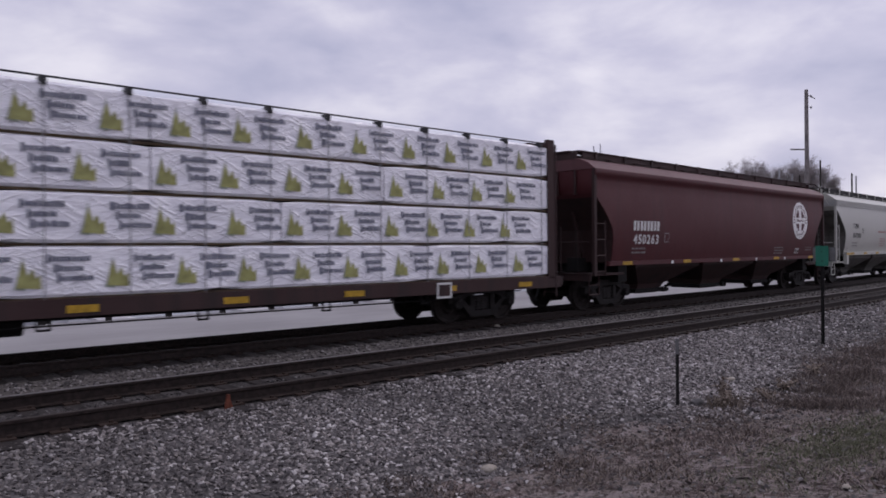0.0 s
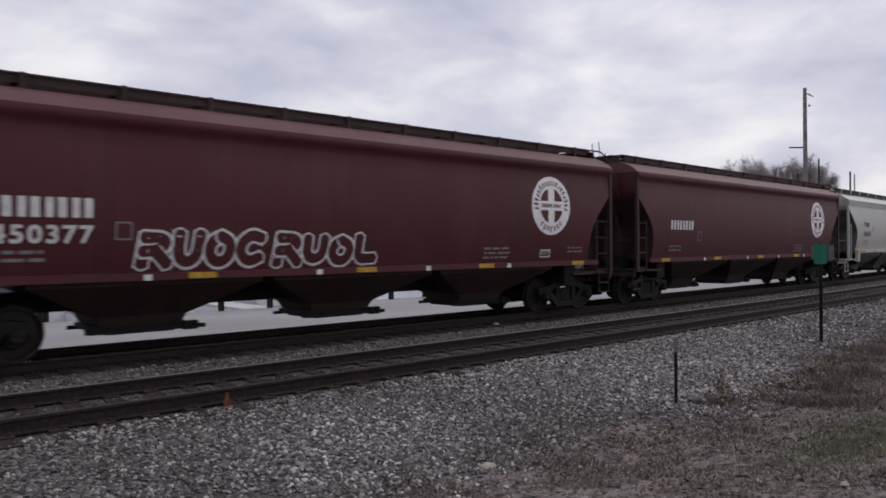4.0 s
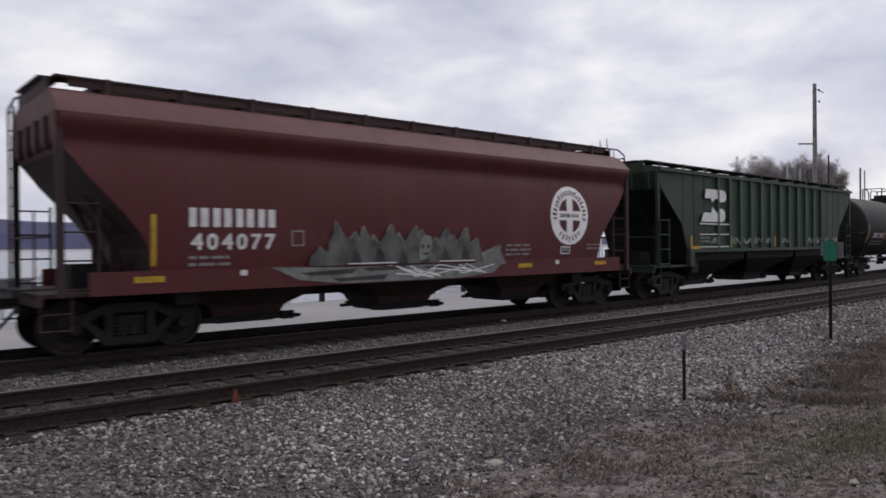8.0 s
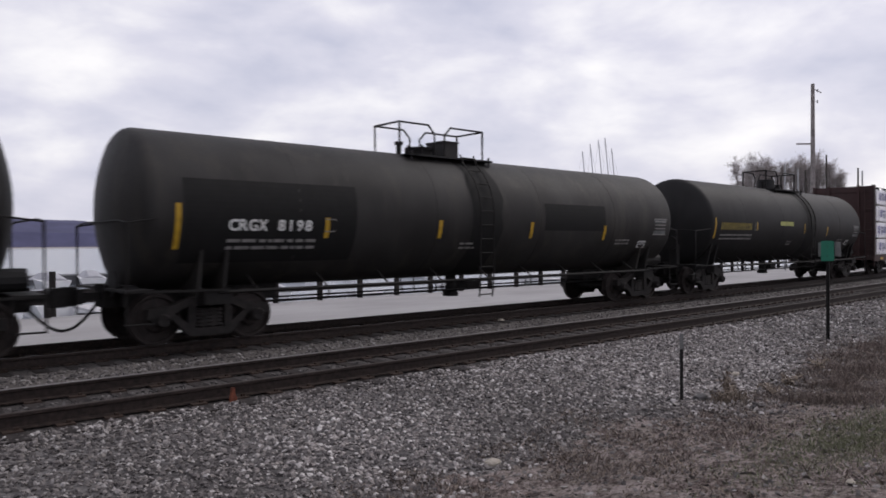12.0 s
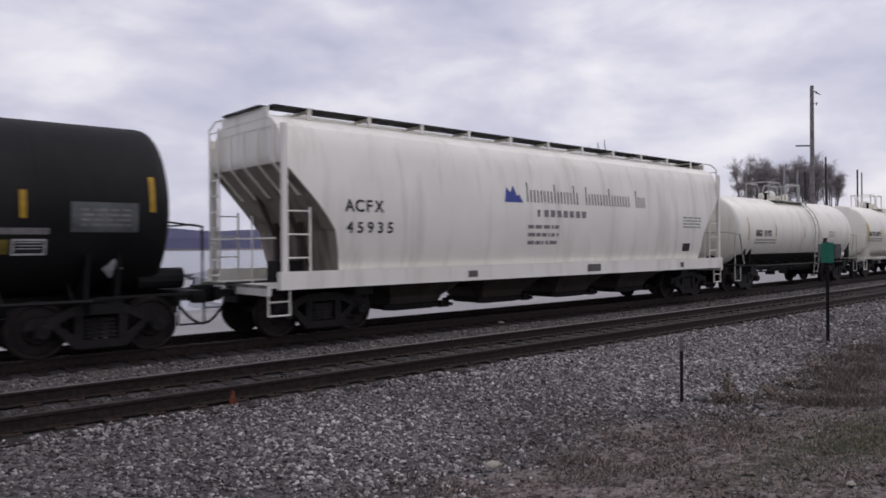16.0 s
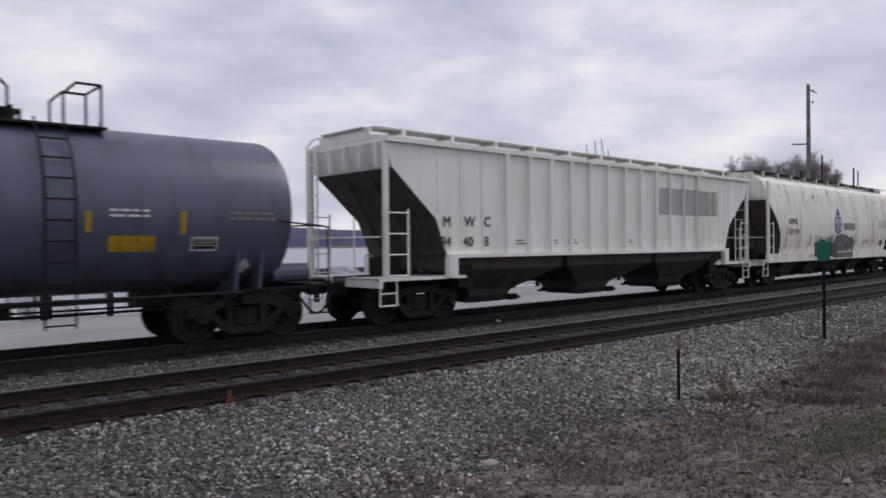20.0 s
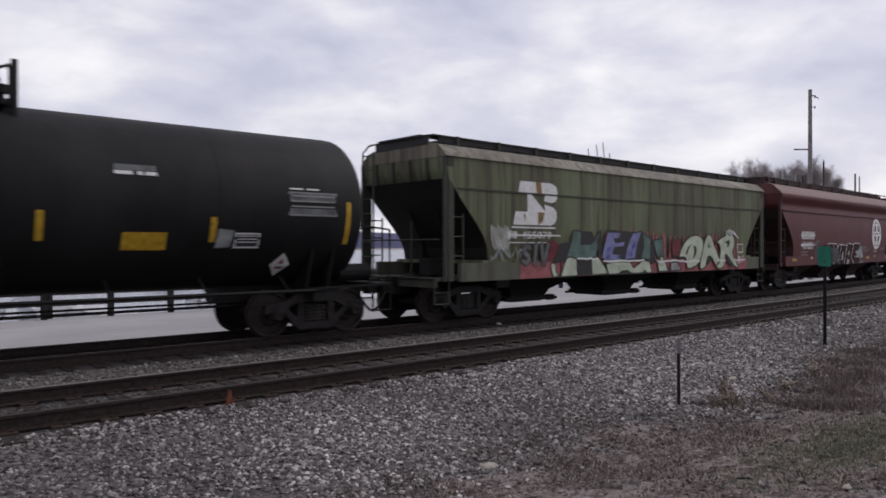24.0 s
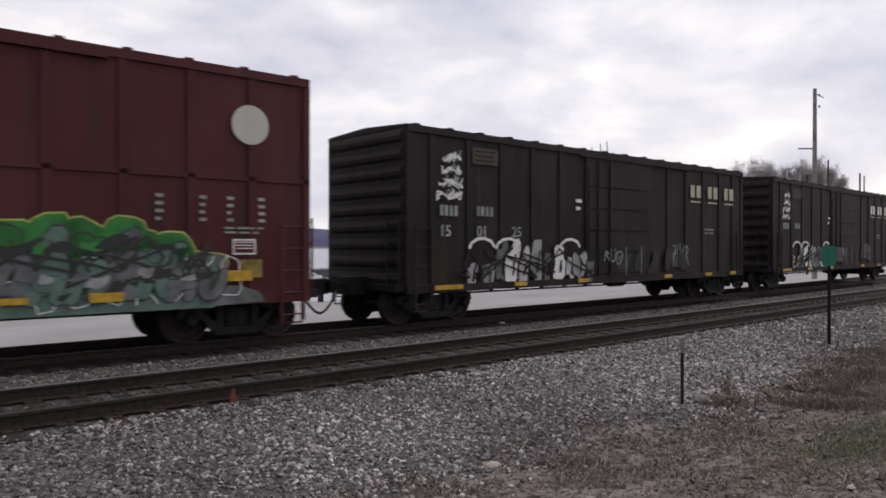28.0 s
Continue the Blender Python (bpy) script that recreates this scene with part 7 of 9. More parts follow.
up = letter(car, art, up, BURGUNDY, [(1.48, 1.5), (1.38, 1.96), (1.88, 2.1), (2.02, 1.8), (1.88, 1.44)], soft=True)
up = letter(car, art, up, MINT, [(1.85, 1.44), (1.99, 1.74), (2.33, 2.02), (2.78, 2.17), (3.25, 2.12), (3.43, 1.88), (3.33, 1.58), (3.19, 1.33), (2.98, 1.16), (2.32, 1.02), (2.31, 1.46)],
            [[(2.24, 1.57), (2.42, 1.78), (2.67, 1.87), (2.5, 1.76), (2.35, 1.53)], [(2.76, 1.82), (2.93, 1.76), (2.96, 1.63), (2.88, 1.49), (2.7, 1.36), (2.8, 1.59)]], soft=True)
up = letter(car, art, up, MINT, [(3.44, 1.88), (3.74, 2.25), (3.97, 2.09), (4.14, 1.8), (4.35, 1.56), (4.56, 1.29), (4.26, 1.09), (4.03, 1.4), (3.71, 1.5), (3.57, 1.22), (3.51, 1.07), (3.14, 1.03), (3.19, 1.28), (3.35, 1.63)],
            [[(3.68, 1.74), (3.77, 1.92), (3.85, 1.76)], [(3.59, 1.12), (3.73, 1.48), (4.03, 1.37), (3.83, 1.25)]], soft=True)
up = letter(car, art, up, MINT, [(4.26, 1.91), (4.69, 2.12), (5.32, 2.21), (5.6, 2.08), (5.58, 1.77), (5.37, 1.6), (5.65, 1.32), (5.96, 1.02), (5.63, 1.06), (5.09, 1.47), (4.93, 1.53), (4.87, 1.12), (4.56, 1.02), (4.23, 1.07), (4.53, 1.35), (4.59, 1.85)],
            [[(4.87, 1.94), (5.22, 2.02), (5.25, 1.88), (5.03, 1.71), (5.06, 1.88)], [(5.03, 1.46), (5.53, 1.1), (5.33, 1.08), (4.98, 1.3)]], soft=True)
for k, (x, z) in enumerate(((-1.95, 1.72), (-1.5, 1.48), (-0.7, 1.8), (-2.0, 1.5), (-0.85, 1.55))):
    poly_mark("graffiti_spot", [blob(x, z, 0.05, 0.06, rnd, 10, 0.3)], BLUE_INK, car, art, lift=0.054 + 0.0006 * k)
for a, b, z in ((-3.4, -2.5, 1.46), (-2.2, -0.2, 1.37), (0.55, 2.0, 1.33), (1.98, 3.13, 1.31), (4.33, 4.93, 1.31), (5.53, 6.38, 1.31)):
    pts = [(a + (b - a) * k / 8, z + rnd.uniform(-0.025, 0.025)) for k in range(9)]
    poly_mark("graffiti_overspray", ribbon(pts, 0.024), WHITE_INK, car, art, lift=0.060)
bars("stencil_box", [(5.8, 6.22, 1.57, 1.60), (5.8, 6.22, 1.85, 1.88), (5.8, 5.83, 1.57, 1.88), (6.19, 6.22, 1.57, 1.88)], WHITE_INK, car, art, lift=0.058)
strokes = []
for i in range(9):
    x = -6.68 + 0.08 * i
    strokes += ribbon([(x, 2.3 - 0.05 * (i % 3)), (x + rnd.uniform(-0.03, 0.05), 2.0), (x + 0.12 * (1 if i < 4 else -0.6), 1.72 + 0.04 * (i % 2))], 0.013)
poly_mark("scrawl", strokes, WHITE_INK, car, art, "sprayed scrawl", 0.012)
tangle(-6.7, -6.0, 1.42, 1.78, SILVER, car, art, 206, 12, 0.018)
tangle(-5.95, -5.6, 1.45, 1.8, GREY_INK, car, art, 208, 7, 0.014)
tangle(5.82, 6.32, 1.1, 1.5, WHITE_INK, car, art, 207, 6, 0.016, 0.062)
tangle(4.97, 5.87, 2.08, 2.42, WHITE_INK, car, art, 209, 9, 0.018, 0.064)


def block_letters(c, s):
    up = letter(c, s, 0.010, MAROON_DARK, [(-2.46, 1.93), (-1.73, 1.91), (-1.90, 1.64), (-2.31, 1.62), (-2.38, 1.45), (-2.21, 1.42), (-2.36, 1.28), (-2.83, 1.39)], edge=0)
    up = letter(c, s, up, MAROON_DARK, [(-2.85, 1.35), (-1.95, 1.64), (-1.76, 1.91), (-1.41, 1.91), (-1.28, 1.69), (-1.41, 1.02), (-2.16, 0.98), (-3.36, 1.03)], edge=0)
    up = letter(c, s, up, MAROON_DARK, [(-1.28, 1.69), (-1.13, 1.87), (-0.11, 1.88), (0.21, 1.92), (1.80, 1.93), (2.33, 1.23), (2.22, 0.96), (-1.41, 1.01)], edge=0)
    for shape in ([(-2.31, 1.66), (-1.86, 1.69), (-1.95, 1.59), (-2.34, 1.62)], [(-2.82, 1.43), (-2.24, 1.44), (-2.34, 1.30), (-2.73, 1.31)], [(-1.74, 1.34), (-1.68, 1.33), (-1.72, 0.96), (-1.90, 0.97)],
                  [(-1.41, 1.74), (-1.24, 1.71), (-1.32, 1.46)], [(-0.66, 1.52), (-0.46, 1.55), (-0.58, 1.15), (-0.81, 1.17)], [(0.21, 1.56), (0.43, 1.58), (0.27, 1.36), (0.11, 1.40)],
                  [(0.04, 1.21), (0.40, 1.14), (0.16, 0.95), (-0.12, 0.95)], [(1.91, 1.81), (2.33, 1.23), (1.08, 1.28), (1.19, 1.34), (1.48, 1.38), (1.15, 1.55), (1.65, 1.61)], [(2.13, 1.18), (2.32, 0.99), (2.02, 0.99)], [(-2.48, 1.09), (-2.28, 1.10), (-2.34, 0.97), (-2.44, 0.97)]):
        poly_mark("graffiti_fill", [shape], SILVER, c, s, lift=up)
    lines = ribbon([(-2.83, 1.43), (-2.48, 1.92), (-1.73, 1.91), (-1.90, 1.64), (-2.11, 1.20), (-2.24, 0.95)], 0.016) + ribbon([(-1.76, 1.91), (-1.41, 1.91), (-1.26, 1.69), (-1.09, 1.87), (-0.70, 1.87)], 0.016)
    lines += ribbon([(-0.72, 1.87), (-0.96, 1.47), (-1.13, 0.98)], 0.016) + ribbon([(-0.70, 1.87), (0.01, 1.83), (-0.24, 1.35), (-0.42, 0.95)], 0.016) + ribbon([(0.01, 1.83), (0.14, 1.93), (0.97, 1.88), (0.60, 1.28), (0.97, 0.98)], 0.016)
    lines += ribbon([(0.97, 1.88), (1.08, 1.94), (1.83, 1.93), (2.33, 1.23)], 0.016) + ribbon([(-3.39, 1.00), (-3.27, 1.28), (-2.85, 1.34)], 0.014) + ribbon([(1.95, 1.21), (1.72, 0.95)], 0.014)
    poly_mark("graffiti_line", lines, WHITE_INK, c, s, lift=up + 0.004)
    for k, (x, z) in enumerate(((-3.9, 1.95), (2.3, 1.75), (3.1, 1.7))):
        tangle(x - 0.3, x + 0.3, z - 0.22, z + 0.1, SILVER_DARK, c, s, 60 + k, 8, 0.02, 0.010)


red_hopper("dark red covered hopper car with block-letter graffiti and struck-out lettering", (4.7, 2.42, 0.76), (-5.5, -4.1, 2.09, 2.41), "424221", 0.25, (1.0, 1.38), block_letters, True, True)

# boxcars
car, half = new_car("boxcar", "brick red ribbed boxcar with silver and black graffiti")
surf = boxcar(car, half, 7.84, 0.70, 4.40, BOX_RED, BOX_RED, (-1.7, 2.2), 17, end_ribs=8, roof_rise=0.10)
for a, b in ((-7.82, -3.1), (5.2, 7.82)):
    part("fascia", boxes((a, b, -1.56, -1.50, 4.02, 4.27)), BROWN_PALE, car, "pale strip under the eaves")
face = lambda z: 1.54
for s_, x in (("C", -6.62), ("N", -6.3), ("A", -5.8)):
    text(s_, x, 2.06, 0.22, WHITE_INK, car, face, bold=0.022, name="reporting_mark")
text("415 693", -6.72, 1.70, 0.22, WHITE_INK, car, face, width=1.3, bold=0.022, name="car_number")
bars("primer_patch", [(-6.95, -5.95, 0.95, 1.72)], SILVER_DARK, car, face, lift=0.003)
SMOKE_GREY = flat("smoky_grey_cloud_spray", (0.115, 0.085, 0.088), 0.7, 0.35, 3)
LILAC_GREY = flat("grey_violet_spray", (0.22, 0.19, 0.25), 0.7, 0.3, 3)
CHROME = flat("chrome_spray", (0.52, 0.51, 0.53), 0.45, 0.25, 3)
up = letter(car, face, 0.006, SMOKE_GREY, [(-5.92, 1.10), (-5.89, 1.62), (-5.51, 1.93), (-5.42, 2.09), (-4.82, 2.14), (-4.22, 2.26), (-4.10, 2.15), (-2.88, 2.17), (-2.64, 1.74), (-2.30, 1.61), (-2.24, 1.32), (-2.39, 0.77), (-4.69, 0.74), (-5.64, 0.82)], soft=True, edge=0)
up = letter(car, face, up, LILAC_GREY, [(-5.92, 1.12), (-5.39, 0.94), (-4.69, 0.74), (-5.86, 0.79)], edge=0)
up = letter(car, face, up, CHROME, [(-5.47, 0.90), (-5.47, 1.48), (-5.42, 1.84), (-5.13, 2.02), (-4.67, 2.08), (-4.68, 1.67), (-5.15, 1.66), (-5.16, 1.04), (-4.71, 0.98), (-4.69, 0.77)], [[(-4.97, 2.04), (-4.88, 2.04), (-4.90, 1.84), (-5.01, 1.84)]], SMOKE)
up = letter(car, face, up, SMOKE, [(-5.15, 1.66), (-4.67, 1.65), (-4.67, 1.19), (-4.97, 1.20), (-5.00, 1.01), (-5.13, 1.07)], edge=0)
up = letter(car, face, up, SMOKE, [(-4.68, 2.07), (-4.43, 2.08), (-4.39, 1.51), (-4.25, 1.51), (-4.20, 1.94), (-3.88, 2.04), (-3.73, 1.94), (-3.78, 1.70), (-3.93, 1.45), (-4.10, 1.12), (-3.78, 1.16), (-3.78, 0.71), (-4.69, 0.76)], edge=0)
up = letter(car, face, up, SMOKE, [(-3.78, 1.75), (-3.37, 1.84), (-3.21, 1.69), (-3.26, 1.24), (-3.37, 0.71), (-3.77, 0.70), (-3.78, 1.16)], edge=0)
up = letter(car, face, up, CHROME, [(-3.78, 1.45), (-3.65, 1.63), (-3.47, 1.59), (-3.44, 1.34), (-3.57, 1.07), (-3.73, 1.11)], soft=True, edge=0)
up = letter(car, face, up, CHROME, [(-3.23, 1.66), (-2.94, 1.66), (-2.94, 1.18), (-2.38, 1.37), (-2.38, 0.90), (-2.78, 0.91), (-3.37, 0.71), (-3.34, 1.04), (-3.23, 1.24)], line=SMOKE)
up = letter(car, face, up, CHROME, [(-3.16, 2.00), (-2.89, 2.03), (-2.86, 1.69), (-3.10, 1.74)], line=SMOKE)
strokes = ribbon([(-4.43, 2.08), (-4.39, 1.51), (-4.25, 1.51), (-4.17, 1.99), (-3.88, 2.12), (-3.71, 1.96), (-3.75, 1.75), (-3.93, 1.45), (-4.10, 1.12), (-3.78, 1.16), (-3.77, 0.70)], 0.022)
strokes += ribbon([(-3.71, 1.89), (-3.63, 2.04), (-3.42, 2.06), (-3.37, 1.84), (-3.23, 1.95), (-3.21, 2.15), (-2.94, 2.17), (-2.80, 2.05)], 0.02) + ribbon([(-2.77, 2.05), (-2.78, 1.64), (-2.94, 1.21), (-2.67, 1.27), (-2.44, 1.37), (-2.26, 1.42), (-2.32, 1.58), (-2.55, 1.69)], 0.02)
strokes += ribbon([(-5.13, 1.64), (-5.16, 1.39), (-5.13, 1.04)], 0.018) + ribbon([(-4.67, 2.08), (-4.50, 2.10)], 0.02)
poly_mark("graffiti_line", strokes, WHITE_INK, car, face, lift=up)
up = letter(car, face, 0.006, SMOKE, [(2.00, 2.05), (2.36, 2.11), (2.78, 2.01), (3.16, 2.23), (3.57, 2.27), (4.17, 2.19), (4.42, 2.11), (4.93, 1.87), (5.27, 2.22), (5.76, 2.11), (5.69, 1.64), (5.55, 1.06), (4.93, 1.02), (4.23, 1.05), (3.92, 0.98), (2.89, 0.99), (2.25, 1.11), (2.07, 1.66)], edge=0)
up = letter(car, face, up, SILVER_DARK, [(2.62, 1.61), (3.16, 1.65), (3.33, 1.34), (3.00, 1.14), (2.83, 1.14)], edge=0)
up = letter(car, face, up, CHROME, [(2.83, 0.96), (3.31, 1.55), (3.43, 0.97)], edge=0)
up = letter(car, face, up, CHROME, [(3.74, 1.65), (4.14, 1.76), (4.17, 1.32), (3.82, 1.17)], [[(3.80, 1.60), (4.08, 1.63), (4.08, 1.40), (3.85, 1.33)]], SMOKE, edge=0)
up = letter(car, face, up, SILVER_DARK, [(4.42, 1.76), (4.93, 1.59), (4.87, 1.14), (4.35, 1.10)], edge=0)
strokes = ribbon([(3.16, 1.67), (3.28, 1.70), (3.20, 2.17), (3.54, 2.27), (3.68, 2.02), (3.92, 2.06), (4.17, 2.19)], 0.02) + ribbon([(2.36, 2.14), (2.51, 1.96), (2.72, 1.15), (2.87, 0.98)], 0.018) + ribbon([(2.83, 1.96), (3.09, 2.09)], 0.018)
strokes += ribbon([(4.35, 2.11), (4.54, 1.87), (4.74, 1.67)], 0.018) + ribbon([(5.27, 2.19), (5.55, 2.19), (5.79, 1.93), (5.69, 1.64)], 0.022) + ribbon([(5.59, 1.52), (5.41, 1.06), (5.62, 1.00), (5.97, 0.95)], 0.018) + ribbon([(3.74, 0.99), (4.29, 1.23)], 0.018)
poly_mark("graffiti_line", strokes, CHROME, car, face, lift=up)
bars("primer_patch", [(6.2, 6.95, 0.95, 1.95)], SILVER_DARK, car, face, lift=0.003)
bars("reflector", [(-6.85, -6.40, 0.95, 1.13), (-5.16, -4.74, 0.76, 0.87), (-2.86, -2.48, 0.74, 0.84), (-1.32, -0.86, 1.45, 1.55), (0.02, 0.5, 1.45, 1.55), (2.42, 2.52, 1.05, 1.54), (4.5, 4.9, 1.07, 1.17), (6.2, 6.7, 0.98, 1.14)], YELLOW, car, face, lift=0.064)
small_print("stencil", -0.3, 3.45, 1.2, 2, 0.16, WHITE_INK, car, lambda z: 1.58, 3)
small_print("stencil", 0.05, 1.95, 0.4, 3, 0.2, GREY_INK, car, lambda z: 1.58, 4)

car, half = new_car("boxcar", "tall brick red boxcar with a pale disc and green graffiti")
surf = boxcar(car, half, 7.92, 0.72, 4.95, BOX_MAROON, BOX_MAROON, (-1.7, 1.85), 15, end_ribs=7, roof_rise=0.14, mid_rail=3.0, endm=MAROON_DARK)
slabs(2, -7.02, -6.46, 2.26, 2.54, WHITE_INK, car, face)
slabs(2, -6.05, -5.57, 2.28, 2.56, WHITE_INK, car, face)
text("728", -7.08, 1.73, 0.29, WHITE_INK, car, face, width=0.63, bold=0.022, name="car_number")
text("417", -6.08, 1.73, 0.29, WHITE_INK, car, face, width=0.63, bold=0.022, name="car_number")
small_print("stencil", -6.9, 1.55, 0.5, 2, 0.12, GREY_INK, car, face, 2)
small_print("stencil", -5.9, 1.55, 0.5, 2, 0.12, GREY_INK, car, face, 3)
poly_mark("pale_disc", [[(6.70 + 0.36 * math.cos(math.tau * i / 32), 3.98 + 0.36 * math.sin(math.tau * i / 32)) for i in range(32)]], GREY, car, face, "round pale painted disc")
mural(2.05, 4.7, 0.95, 2.12, 5, [TEAL, LEAF, TEAL, LEAF, SILVER_DARK], BLACK_INK, LEAF, car, face, 311, 0.03, 0.009, LIME)
mural(4.6, 5.5, 0.95, 1.93, 2, [LEAF, TEAL], BLACK_INK, LEAF, car, face, 315, 0.03, 0.011, LIME)
mural(5.3, 6.1, 0.85, 1.62, 2, [SILVER_DARK, TEAL], BLACK_INK, SILVER_DARK, car, face, 316, 0.03, 0.010, LIME)
bars("graffiti_ground", [(1.95, 6.0, 0.70, 1.0)], TEAL, car, lambda z: 1.584, lift=0.026)
poly_mark("graffiti_tail", [[(5.95, 0.72), (6.95, 0.76), (6.85, 0.93), (6.5, 1.06), (6.2, 1.08), (5.95, 1.0)]], SILVER_DARK, car, lambda z: 1.584, lift=0.027)
piece("SOAMER", 2.0, 5.2, 0.85, 1.75, [TEAL, SILVER_DARK, TEAL], BLACK_INK, car, lambda z: 1.584, 0.12, 0.018, 0.045, 0.3, 313)
piece("HU", 5.1, 6.15, 0.80, 1.42, [SILVER_DARK], BLACK_INK, car, lambda z: 1.584, 0.09, 0.018, 0.056, 0.3, 317)
bars("graffiti_spot", [(3.95, 4.46, 0.88, 1.03), (2.6, 3.1, 0.90, 1.0)], YELLOW, car, lambda z: 1.584, lift=0.076)
tangle(2.1, 5.9, 1.0, 1.95, BLACK_INK, car, lambda z: 1.584, 313, 26, 0.022, 0.065)
GREEN_DEEP = flat("deep_green_spray", (0.012, 0.085, 0.025), 0.6, 0.35, 2)
GREEN_BRIGHT = flat("bright_green_spray", (0.05, 0.30, 0.06), 0.6, 0.3, 2)
rnd = random.Random(77)
for i in range(13):
    x = 2.2 + 3.2 * i / 12
    poly_mark("graffiti_swirl", [blob(x, 1.78 - 0.10 * (i > 8) + rnd.uniform(-0.1, 0.08), rnd.uniform(0.10, 0.26), rnd.uniform(0.06, 0.13), rnd, 12, 0.3)], (GREEN_DEEP, GREEN_BRIGHT, BLACK_INK)[i % 3], car, lambda z: 1.584, lift=0.040 + 0.0006 * i)
for i in range(16):
    x = 2.1 + 3.7 * i / 15
    poly_mark("graffiti_swirl", [blob(x, rnd.uniform(0.95, 1.45), rnd.uniform(0.07, 0.17), rnd.uniform(0.05, 0.13), rnd, 12, 0.35, 0.5)], (BLACK_INK, SILVER_DARK, SILVER)[i % 3], car, lambda z: 1.584, lift=0.066 + 0.0004 * i)
scrawl(2.2, 6.5, 0.8, 1.6, WHITE_INK, car, lambda z: 1.584, 314, 9, 0.009, 0.048)
mural(-4.6, -2.7, 1.0, 1.7, 3, [MAROON_PALE], BOX_MAROON, None, car, face, 312, 0.03)
part("end_panel", boxes((-8.03, -7.93, -1.46, 1.46, 4.42, 4.96)), GALV, TRAIN[-1][0], "pale bare metal panel atop the end")
bars("reflector", [(-6.85, -6.3, 1.1, 1.25), (-6.05, -5.25, 1.12, 1.2), (-2.6, -2.15, 0.92, 1.1), (-4.6, -4.1, 0.82, 0.9), (0.3, 0.9, 0.9, 0.98)], YELLOW, car, lambda z: 1.582)
small_print("stencil", -1.2, 3.95, 1.1, 2, 0.15, WHITE_INK, car, lambda z: 1.582, 5)
small_print("stencil", 0.3, 2.2, 0.45, 4, 0.13, WHITE_INK, car, lambda z: 1.582, 6)
for i, x in enumerate((5.0, 5.75, 6.25, 6.85)):
    small_print("stencil", x, 2.6, 0.13, 4, 0.13, SILVER, car, face, 7 + i)
small_print("stencil", 6.2, 2.08, 0.75, 2, 0.08, SILVER, car, face, 12)
placard(6.36, 6.8, 1.62, 1.9, car, face, WHITE_INK, BOX_RED)
bars("label_panel", [(6.45, 6.9, 1.2, 1.53)], FADED_YELLOW, car, lambda z: 1.584, lift=0.01)
bars("label_panel", [(6.22, 6.68, 1.15, 1.34)], YELLOW, car, lambda z: 1.584, lift=0.07)


PALE_INK = flat("yellowed_white_paint", (0.50, 0.48, 0.34), 0.6, 0.2, 9)


